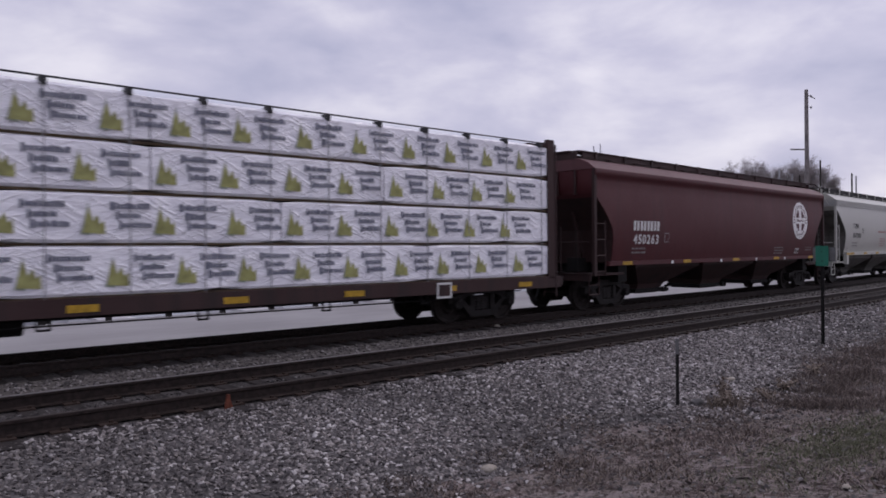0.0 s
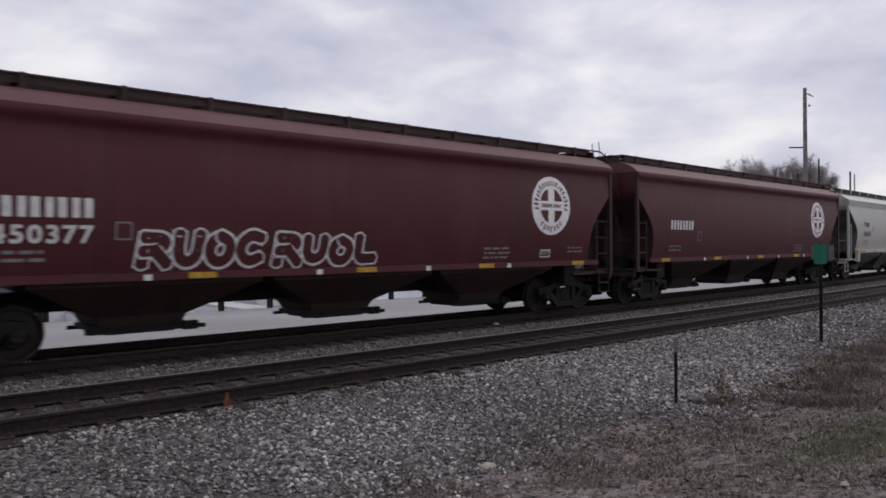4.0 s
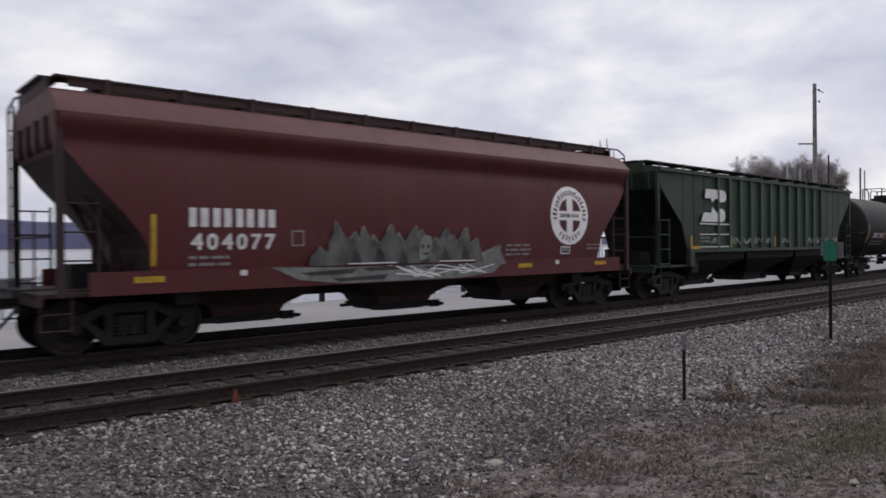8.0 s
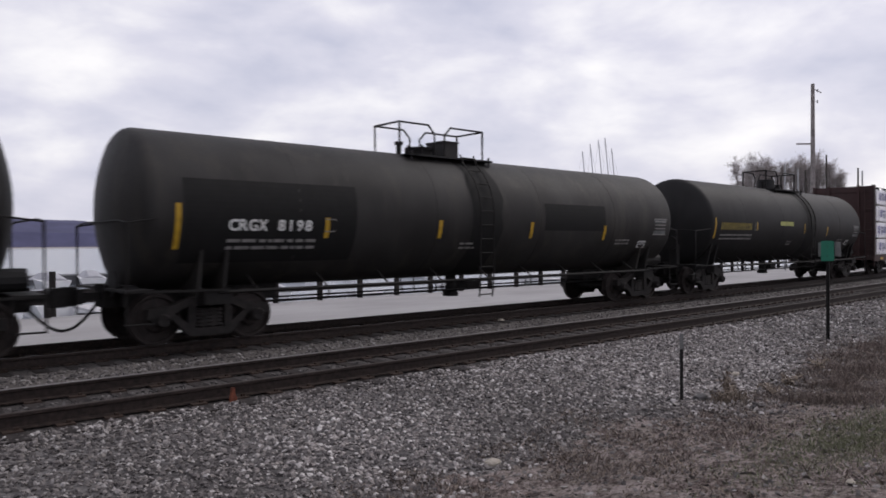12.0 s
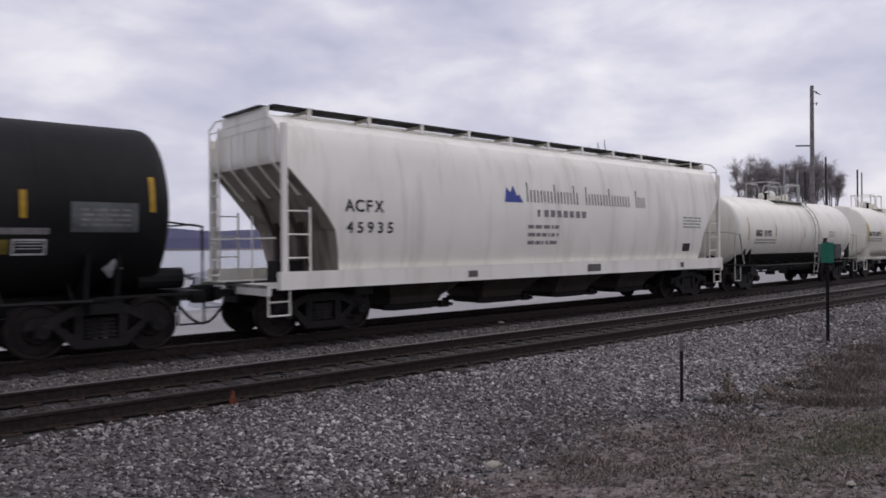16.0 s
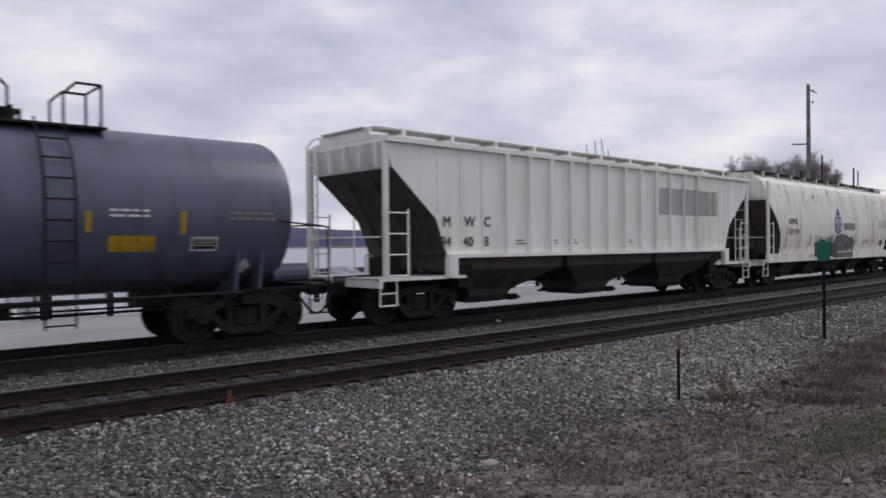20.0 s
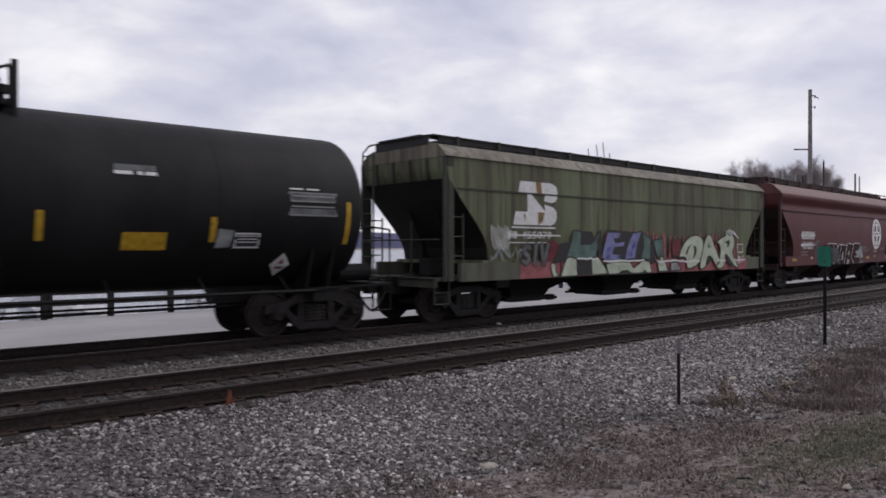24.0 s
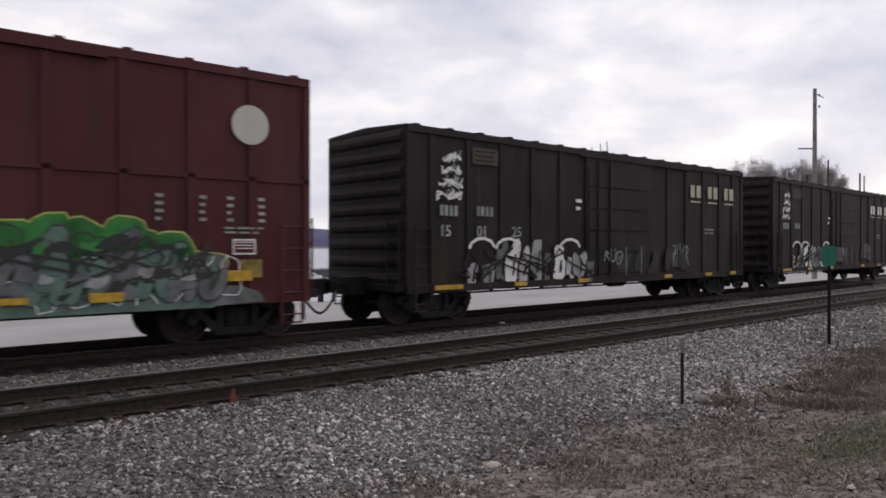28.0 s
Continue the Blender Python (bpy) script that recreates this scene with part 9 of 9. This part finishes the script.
def railing(x0, x1, q, z, pitch=2.1):
    f = tagged(new("dock_railing"), "low dark timber railing along the dock", "railing")
    xs = np.arange(x0, x1, pitch)
    for x in xs:
        a, b = lakeside(x, q)
        part("post", boxes((a - 0.09, a + 0.09, b - 0.09, b + 0.09, z - 0.2, z + 0.98)), PILE, f)
    for u, v in zip(xs, xs[1:]):
        a, b = lakeside(u, q)
        c, d = lakeside(v, q)
        for k in (0.50, 0.86):
            bm = bmesh.new()
            rings(bm, [[(p, r - 0.03, z + k - 0.06), (p, r + 0.03, z + k - 0.06), (p, r + 0.03, z + k + 0.06), (p, r - 0.03, z + k + 0.06)] for p, r in ((a, b), (c, d))])
            part("rail_board", bm, PILE, f)
    return f


def dock(x, q0, q1, wide, z, mat, label):
    d = tagged(new("dock"), label, "dock")
    a, b = lakeside(x, q0)
    c, e = lakeside(x, q1)
    n = max(2, int((e - b) / 0.9))
    for i in range(n):
        y = b + (e - b) * i / n
        part("deck_panel", boxes((a - wide / 2, a + wide / 2, y, y + (e - b) / n - 0.03, z - 0.12, z)), mat, d)
    for s in (-1, 1):
        part("float", boxes((a + s * wide * 0.38 - 0.2, a + s * wide * 0.38 + 0.2, b + 0.1, e - 0.1, z - 0.45, z - 0.12)), BOAT_WHITE, d)
    return d


def pile(x, q, top, r=0.13, mat=None, lean=0.0):
    a, b = lakeside(x, q)
    bm = tube(bmesh.new(), (a, b, -4.2), (a + lean, b, top), r * 1.1, 10, r * 0.92)
    return tagged(part("mooring_pile", bm, mat or PILE, None, smooth=True), "tall dark timber mooring pile in the harbour", "pile", "harbour piles")


def sailboat(x, y, mast, turn=0.0, heel=0.0):
    b = tagged(new("sailboat"), "white moored sailboat with a bare aluminium mast", "sailboat", "moored boats")
    b.matrix_basis = pose(x, y, -1.7, 0, 0, -40) @ pose(0, 0, 0, 0, -heel, 0) @ pose(0, 0, 0, 0, 0, turn + 40)
    secs = []
    for i in range(9):
        u = i / 8
        w = 1.25 * math.sin(math.pi * (0.12 + 0.88 * u) ** 0.8) ** 0.7 if u < 1 else 0.05
        w = max(w, 0.05)
        secs.append([(-3.8 + 7.6 * (1 - u), -w * 0.5, -0.25), (-3.8 + 7.6 * (1 - u), -w, 0.75 + 0.2 * (1 - u)), (-3.8 + 7.6 * (1 - u), w, 0.75 + 0.2 * (1 - u)), (-3.8 + 7.6 * (1 - u), w * 0.5, -0.25)])
    part("hull", rings(bmesh.new(), secs), BOAT_WHITE, b, smooth=True)
    part("cabin", rings(bmesh.new(), [[(-1.6, -0.7, z), (1.5, -0.6, z), (1.5, 0.6, z), (-1.6, 0.7, z)] if k == 0 else [(-1.4, -0.55, z), (1.0, -0.45, z), (1.0, 0.45, z), (-1.4, 0.55, z)] for k, z in enumerate((0.75, 1.25))]), BOAT_WHITE, b)
    part("mast", tube(bmesh.new(), (0.6, 0, 0.8), (0.6, 0, mast), 0.085, 8, 0.06), BOAT_WHITE, b)
    part("boom", tube(bmesh.new(), (0.6, 0, 1.9), (-2.8, 0, 1.8), 0.06, 8), ALUMINIUM, b)
    part("stay", rod(bmesh.new(), [(3.7, 0, 0.9), (0.6, 0, mast), (-3.7, 0, 0.9)], 0.005, 4), ALUMINIUM, b)
    return b


railing(-26, 70, 18.0, -0.62)
for k, x in enumerate((-13, -7.5, -2.0, 3.5, 9.5, 16, 24, 33, 44)):
    dock(x, 18.6, 27.0 + (k % 3) * 2.0, 1.5, -1.05, PALE_DECK, "pale floating dock reaching into the harbour")
tagged(part("breakwater", boxes((-140, 160, 72, 76, -2.4, -0.9)), flat("grey_breakwater_stone", (0.13, 0.13, 0.14), 0.95, 0.3, 0.6, 0, 0.6)), "low grey stone breakwater across the harbour mouth", "breakwater", kind="structure")
for x, q, top in ((-11, 22, 0.7), (-9.2, 25, 0.5), (-5.0, 21, 0.9), (-0.5, 23, 0.6), (1.8, 26, 1.6), (6.5, 22, 0.8)):
    pile(x, q, top)


# ---- boats, piles and poles ----
for k, (x, y, top) in enumerate(((59.6, 47.9, 11.2), (60.2, 49.5, 11.9), (60.4, 47.2, 12.0), (61.0, 46.7, 12.4), (64.1, 48.0, 13.1), (64.5, 47.7, 11.9))):
    if k in (1,):
        continue
    sailboat(x + 0.25, y - 0.7, top + 1.75, (k * 37) % 25 - 12, 5.0)
for x, y in ((-16, 41), (-4, 44), (8.0, 40), (21, 43), (13.5, 66), (17.5, 69), (22.5, 64), (27.5, 67), (34.0, 62), (41.0, 64), (47.0, 60)):
    b = tagged(new("motorboat"), "small white motorboat under a pale cover at the dock", "boat", "moored boats")
    b.matrix_basis = pose(x, y, -1.7, 0, 0, 80 + 7 * x % 20)
    secs = []
    for i in range(7):
        u = i / 6
        w = 1.05 * (1 - u ** 3) + 0.04
        secs.append([(-2.6 + 5.4 * u, -w * 0.6, -0.2), (-2.6 + 5.4 * u, -w, 0.7 + 0.25 * u), (-2.6 + 5.4 * u, w, 0.7 + 0.25 * u), (-2.6 + 5.4 * u, w * 0.6, -0.2)])
    part("hull", rings(bmesh.new(), secs), BOAT_WHITE, b, smooth=True)
    part("cover", rings(bmesh.new(), [[(px, -0.9, 0.72), (px, -0.35, zc), (px, 0.35, zc), (px, 0.9, 0.72)] for px, zc in ((-2.4, 0.9), (-1.0, 1.35), (0.8, 1.3), (2.0, 0.95))]), LUMBER_END, b)
# Timber poles take a lighter wood that stands for haze over the harbour.
for x, y, top, pale in ((63.2, 25.2, 8.95, 0), (61.8, 26.3, 7.7, 0), (60.5, 27.4, 8.2, 1), (63.4, 27.6, 8.0, 1), (65.2, 23.5, 7.85, 0), (70.9, 25.2, 8.1, 1), (66.0, 28.0, 7.4, 0)):
    bm = tube(bmesh.new(), (x, y, -4.0), (x, y, top), 0.085, 10, 0.065)
    tagged(part("harbour_pole", bm, ALUMINIUM if pale else WOOD, smooth=True), "bare upright pole beside the harbour" if pale else "dark upright timber pole beside the harbour", "pole", "harbour poles")

# Pole grey lightened, with the paleness of distance put into it.
POLE_WOOD = flat("grey_pole_wood", (0.30, 0.27, 0.26), 0.9, 0.3, 4, 0, 0.5)


def utility_pole(x, y, top):
    p = tagged(new("utility_pole"), "tall weathered wooden utility pole with one thin cross-arm", "utility pole")
    part("pole", tube(bmesh.new(), (x, y, -0.8), (x, y, top), 0.19, 14, 0.125), POLE_WOOD, p, smooth=True)
    part("cross_arm", boxes((x - 1.12, x + 0.05, y + 0.1, y + 0.2, 8.76, 8.86)), POLE_WOOD, p).matrix_basis = Matrix.Translation((x, y, 0)) @ pose(0, 0, 0, 0, 0, -39) @ Matrix.Translation((-x, -y, 0))
    part("arm_brace", rod(bmesh.new(), [(x + 0.15, y - 0.1, top - 0.4), (x + 0.62, y - 0.35, top - 0.62)], 0.035, 5), POLE_WOOD, p)
    for dz in (0.35, 1.15):
        part("insulator", rings(bmesh.new(), [[(x + 0.30 + q * math.cos(math.tau * i / 10), y - 0.2 + q * math.sin(math.tau * i / 10), z) for i in range(10)] for z, q in
             ((top - dz - 0.22, 0.03), (top - dz - 0.14, 0.07), (top - dz - 0.04, 0.055), (top - dz, 0.02))]), ALUMINIUM, p)
        part("bracket", rod(bmesh.new(), [(x, y, top - dz - 0.1), (x + 0.30, y - 0.2, top - dz - 0.1)], 0.018, 5), ALUMINIUM, p)
    return p


utility_pole(53.98, 22.45, 13.1)

# ---- bare trees behind the lot ----
BARK = flat("grey_brown_bark", (0.24, 0.205, 0.19), 0.95, 0.3, 3, 0, 0.5)
# Twig colour is raised to carry distance haze and offset backlight.
TWIG = flat("haze_paled_twigs", (0.36, 0.32, 0.31), 0.95, 0.2, 1.5)


def bare_tree(x, y, height, wide, seed):
    """A leafless tree: upright limbs that fork into a dense haze of twigs with an uneven outline."""
    rnd = random.Random(seed)
    t = tagged(new("bare_tree"), "leafless grey-brown tree with a dense twiggy crown", "tree", "trees by the lot")
    trunk, twigs = bmesh.new(), bmesh.new()

    def any_way(k):
        return Vector((rnd.uniform(-1, 1), rnd.uniform(-1, 1), rnd.uniform(-0.4, 1))) * k

    fork = Vector((rnd.uniform(-0.2, 0.2), 0, height * 0.30))
    tube(trunk, Vector((0, 0, -0.8)), fork, height * 0.020, 8, height * 0.015)
    for i in range(8):
        a = math.tau * (i + rnd.random() * 0.7) / 8
        reach = wide * (0.3 + 0.85 * rnd.random())
        tip = Vector((reach * math.cos(a), reach * math.sin(a), height * rnd.uniform(0.80, 1.0)))
        elbow = fork.lerp(tip, 0.45) + Vector((tip.x, tip.y, 0)) * 0.18
        tube(trunk, fork, elbow, height * 0.007, 6, height * 0.005)
        tube(trunk, elbow, tip, height * 0.005, 6, height * 0.002)
        for k in range(15):
            u = rnd.uniform(0.0, 1.0) ** 0.7
            p = elbow.lerp(tip, u)
            q = p + any_way(1.0).normalized() * wide * rnd.uniform(0.22, 0.46) + Vector((0, 0, height * 0.03))
            tube(twigs, p, q, 0.020, 3, 0.012)
            for j in range(9):
                r = p.lerp(q, rnd.uniform(0.25, 1.0))
                e = r + any_way(0.66) + Vector((0, 0, 0.16))
                tube(twigs, r, e, 0.012, 3, 0.007)
                for h in range(5):
                    g = r.lerp(e, rnd.uniform(0.2, 1.0))
                    tube(twigs, g, g + any_way(0.42), 0.009, 3, 0.006)
    part("trunk", trunk, BARK, t)
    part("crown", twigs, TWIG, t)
    t.matrix_basis = pose(x, y, 0)
    return t


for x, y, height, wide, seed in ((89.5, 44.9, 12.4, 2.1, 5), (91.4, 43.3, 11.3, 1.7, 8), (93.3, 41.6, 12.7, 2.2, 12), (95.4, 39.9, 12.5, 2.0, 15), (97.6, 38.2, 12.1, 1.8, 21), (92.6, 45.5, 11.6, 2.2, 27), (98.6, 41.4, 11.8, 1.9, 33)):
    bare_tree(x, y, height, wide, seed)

# ---- the verge: sign, stake, weeds ----
SIGN_GREEN = flat("green_sign_paint", (0.02, 0.17, 0.11), 0.45, 0.12, 6)
SIGN_GREY = flat("grey_sign_back", (0.17, 0.17, 0.17), 0.55, 0.15, 6, 0.3)
POST = flat("dark_steel_post", (0.022, 0.02, 0.02), 0.6, 0.2, 12, 0.4)


def trackside_sign():
    s = tagged(new("trackside_sign"), "small green trackside sign on a dark steel post", "sign")
    x, y = 16.72, 6.64
    z0 = ground_z(x, y)
    bm = bmesh.new()
    prof = [(-0.035, -0.012), (-0.018, -0.012), (-0.012, 0.012), (0.012, 0.012), (0.018, -0.012), (0.035, -0.012), (0.035, -0.004), (0.022, -0.004), (0.016, 0.02), (-0.016, 0.02), (-0.022, -0.004), (-0.035, -0.004)]
    rings(bm, [[(u, v, z) for u, v in prof] for z in (z0 - 0.3, 1.80)])
    part("post", bm, POST, s)
    bm = bmesh.new()
    out = []
    for cx, cz, a0 in ((0.105, 0.20, 0), (-0.105, 0.20, 90), (-0.105, -0.20, 180), (0.105, -0.20, 270)):
        for k in range(4):
            a = radians(a0 + 30 * k)
            out.append((cx + 0.03 * math.cos(a), cz + 0.03 * math.sin(a)))
    prism(bm, [(u, 1.56 + v * 0.96) for u, v in out], -0.028, -0.022)
    part("panel", bm, SIGN_GREEN, s, "green sign panel")
    bm = bmesh.new()
    prism(bm, [(-0.21, 1.44), (0.26, 1.44), (0.26, 1.75), (-0.21, 1.75)], 0.024, 0.03)
    part("rear_panel", bm, SIGN_GREY, s, "bare grey back panel")
    for z in (1.45, 1.65):
        part("bolt", tube(bmesh.new(), (0, -0.036, z), (0, -0.026, z), 0.012, 8), POST, s)
    s.matrix_basis = pose(x, y, 0, 0, 0, -88)
    return s


trackside_sign()


def marker_stake(x, y, top):
    s = tagged(new("marker_stake"), "thin dark marker stake with a pale top", "stake")
    z = ground_z(x, y)
    part("rod", boxes((x - 0.022, x + 0.022, y - 0.012, y + 0.012, z - 0.2, top - 0.22)), POST, s)
    part("tip", boxes((x - 0.024, x + 0.024, y - 0.014, y + 0.014, top - 0.22, top)), SIGN_GREY, s, "pale worn top")
    s.matrix_basis = Matrix.Translation((x, y, 0)) @ pose(0, 0, 0, 0, 0, -50) @ Matrix.Translation((-x, -y, 0))


marker_stake(9.15, 5.6, 0.485)
RUST = flat("orange_rust_paint", (0.20, 0.062, 0.036), 0.8, 0.3, 14)
for x, y in ((3.86, 8.66),):
    m = tagged(part("track_marker", prism(bmesh.new(), [(x - 0.06, -0.27), (x + 0.06, -0.27), (x + 0.045, -0.16), (x + 0.02, -0.10), (x + 0.015, -0.03), (x - 0.02, -0.02), (x - 0.035, -0.12)], y - 0.02, y + 0.02), RUST), "small rust-orange marker at the tie ends", "marker", "track markers")


def rock(x, y, s, mat, label, seed):
    rnd = random.Random(seed)
    bm = bmesh.new()
    bmesh.ops.create_icosphere(bm, subdivisions=2, radius=1.0)
    z = ground_z(x, y)
    for v in bm.verts:
        k = 1 + 0.25 * noise.noise(v.co * 1.7 + Vector((seed, 0, 0)))
        v.co = Vector((x, y, z + s * 0.3)) + Vector((v.co.x * s * 1.3, v.co.y * s * 0.8, v.co.z * s * 0.6)) * k
    return tagged(part("rock", bm, mat), label, "rock")


PALE_STONE = flat("pale_limestone", (0.42, 0.38, 0.32), 0.85, 0.2, 9, 0, 0.4)
DARK_STONE = flat("dark_stone", (0.10, 0.095, 0.095), 0.85, 0.25, 9, 0, 0.4)
rock(5.18, 5.34, 0.075, PALE_STONE, "pale yellowish limestone on the ballast", 1)
rock(13.0, 13.05, 0.07, PALE_STONE, "small white stone between the tracks", 2)
rock(9.5, 5.5, 0.10, DARK_STONE, "dark broken stone at the ballast toe", 3)
rock(11.38, 5.97, 0.07, PALE_STONE, "pale stone beside the weeds", 4)
rock(6.37, 2.36, 0.045, PALE_STONE, "pale pebble on the dirt verge", 6)


def blades(name, label, count, seed, place, h, mat, lean=0.5, w=0.006):
    """Thin dry blades, each two triangles with a bend."""
    rnd = np.random.RandomState(seed)
    verts, faces = [], []
    for i in range(count):
        x, y, k = place(rnd)
        z = ground_z(x, y) - 0.01
        a = rnd.rand() * 6.28
        hh = h * k * (0.4 + 0.9 * rnd.rand())
        dx, dy = math.cos(a) * hh * lean * rnd.rand(), math.sin(a) * hh * lean * rnd.rand()
        b = rnd.rand() * 3.14
        u, v = math.cos(b) * w, math.sin(b) * w
        n = len(verts)
        verts += [(x - u, y - v, z), (x + u, y + v, z), (x + dx * 0.4 + u * 0.7, y + dy * 0.4 + v * 0.7, z + hh * 0.6), (x + dx * 0.4 - u * 0.7, y + dy * 0.4 - v * 0.7, z + hh * 0.6), (x + dx, y + dy, z + hh)]
        faces += [(n, n + 1, n + 2, n + 3), (n + 3, n + 2, n + 4)]
    me = bpy.data.meshes.new(name)
    me.from_pydata(verts, [], faces)
    me.materials.append(mat)
    return tagged(new(name, me), label, "grass", kind="stuff")


def blade_material(name, a, b_, c_):
    m, n, l, b = nodes_of(name)
    geo = n.new("ShaderNodeNewGeometry")
    ramp = n.new("ShaderNodeValToRGB")
    e = ramp.color_ramp.elements
    e[0].color, e[1].color = (*a, 1), (*b_, 1)
    e.new(0.5).color = (*c_, 1)
    l.new(geo.outputs["Random Per Island"], ramp.inputs["Fac"])
    l.new(ramp.outputs["Color"], b.inputs["Base Color"])
    b.inputs["Roughness"].default_value = 0.9
    return m


DRY = blade_material("dry_grass", (0.112, 0.088, 0.080), (0.33, 0.275, 0.25), (0.195, 0.160, 0.147))
GREENISH = blade_material("dull_green_grass", (0.072, 0.080, 0.044), (0.175, 0.175, 0.108), (0.112, 0.120, 0.066))
DARK_DRY = blade_material("dark_matted_grass", (0.030, 0.022, 0.018), (0.105, 0.080, 0.066), (0.060, 0.044, 0.036))
PALE_DRY = blade_material("pale_dead_grass", (0.10, 0.076, 0.058), (0.28, 0.23, 0.185), (0.16, 0.126, 0.098))
REDDISH = blade_material("reddish_dry_weeds", (0.068, 0.052, 0.045), (0.21, 0.165, 0.143), (0.115, 0.090, 0.077))


def on_verge(x0, x1, extra=0.0, q1=8.0):
    def place(rnd):
        while True:
            x = x0 + (x1 - x0) * rnd.rand() ** 1.3
            q = toe(x) - 0.5 + extra + (q1 - toe(x)) * rnd.rand()
            y = CENTRE_Y - math.sqrt((BEND + q) ** 2 - x * x)
            if noise.noise((x * 1.4, y * 1.4, 2.0)) > -0.12 + 0.5 * (rnd.rand() - 0.5):
                return x, y, max(0.25, 0.75 + 1.1 * noise.noise((x * 1.1, y * 1.1, 6.0)))
    return place


def near_point(cx, cy, sx, sy):
    def place(rnd):
        return cx + rnd.normal() * sx, cy + rnd.normal() * sy, 1.0
    return place


def weed_strip(rnd):
    x = 10.3 + 15 * rnd.rand() ** 1.2
    q = toe(x) - 0.2 + 0.9 * rnd.rand() + 0.9 * abs(rnd.normal()) * 0.7
    return x, CENTRE_Y - math.sqrt((BEND + q) ** 2 - x * x), max(0.25, 0.5 + 0.9 * noise.noise((x * 1.3, q * 2.0, 4.0)))


blades("verge_grass", "short matted dry grass on the dirt verge", 40000, 1, on_verge(1.5, 34), 0.045, DRY, 2.6, 0.008)
blades("verge_grass", "pale dead grass lying on the dirt verge", 15000, 7, on_verge(2.5, 26), 0.05, PALE_DRY, 2.6, 0.009)
blades("verge_grass", "thin dull green grass patch on the verge", 9000, 2, near_point(8.5, 3.0, 1.2, 0.36), 0.05, GREENISH, 1.5, 0.004)
blades("verge_weeds", "matted reddish dry weeds at the edge of the ballast", 16000, 3, on_verge(4, 24, 0.0, 5.4), 0.06, REDDISH, 1.4, 0.005)
blades("weed_clump", "reddish dry weeds in a strip behind the ballast", 18000, 4, weed_strip, 0.17, REDDISH, 1.2, 0.005)
blades("verge_grass", "dark matted grass tufts over the dirt verge", 7000, 12, on_verge(2.0, 26), 0.07, DARK_DRY, 1.8, 0.007)
blades("weed_clump", "dry brown weed tuft beside the stones", 160, 6, near_point(9.75, 5.22, 0.22, 0.10), 0.2, PALE_DRY, 0.9, 0.007)


def dead_plant(x, y, top, spread, seed):
    """A dead broad-leaved weed: bent stems that carry curled pale leaves."""
    rnd = random.Random(seed)
    p = tagged(new("dead_weed"), "dead weed with bent stems and curled pale leaves", "plant", "dead weeds")
    z0 = ground_z(x, y)
    leaf_bm = bmesh.new()
    for i in range(9):
        a, h = rnd.uniform(0, 6.28), top * rnd.uniform(0.55, 1.0)
        r = spread * rnd.uniform(0.2, 1.0)
        pts = [(r * math.cos(a) * u ** 1.5, r * math.sin(a) * u ** 1.5, h * u) for u in (0, 0.35, 0.7, 1.0)]
        part("stem", rod(bmesh.new(), pts, 0.005, 4), WEED_STEM, p)
        for k in range(7):
            u = rnd.uniform(0.25, 1.0)
            c = Vector((r * math.cos(a) * u ** 1.5, r * math.sin(a) * u ** 1.5, h * u))
            b = rnd.uniform(0, 6.28)
            d = Vector((math.cos(b), math.sin(b), rnd.uniform(-0.7, 0.3))) * rnd.uniform(0.05, 0.11)
            w = d.cross(Vector((0, 0, 1))).normalized() * rnd.uniform(0.014, 0.03)
            q = [c, c + d * 0.5 + w, c + d + Vector((0, 0, -0.02)), c + d * 0.5 - w, c + d * 0.5 + Vector((0, 0, 0.014))]
            v = [leaf_bm.verts.new(t) for t in q]
            for f in ((0, 1, 4), (1, 2, 4), (2, 3, 4), (3, 0, 4)):
                leaf_bm.faces.new([v[m] for m in f])
    part("leaves", leaf_bm, PALE_DRY, p, "curled pale tan leaves")["kind"] = "stuff"
    p.matrix_basis = pose(x, y, z0)
    return p


WEED_STEM = flat("dry_weed_stem", (0.11, 0.08, 0.06), 0.9, 0.2, 20)
for x, y, top, spread, seed in ((9.88, 5.28, 0.46, 0.16, 1), (9.66, 5.20, 0.28, 0.18, 2), (10.6, 5.02, 0.2, 0.2, 3), (11.5, 5.15, 0.22, 0.22, 4), (13.2, 5.4, 0.25, 0.25, 5)):
    dead_plant(x, y, top, spread, seed)


def motions():
    """Every car follows the bend of the far track at one steady speed."""
    for car, place in TRAIN:
        walk(car, [(t, on_track(place - SPEED * (t - 12.0))) for t in range(0, 29)])


motions()
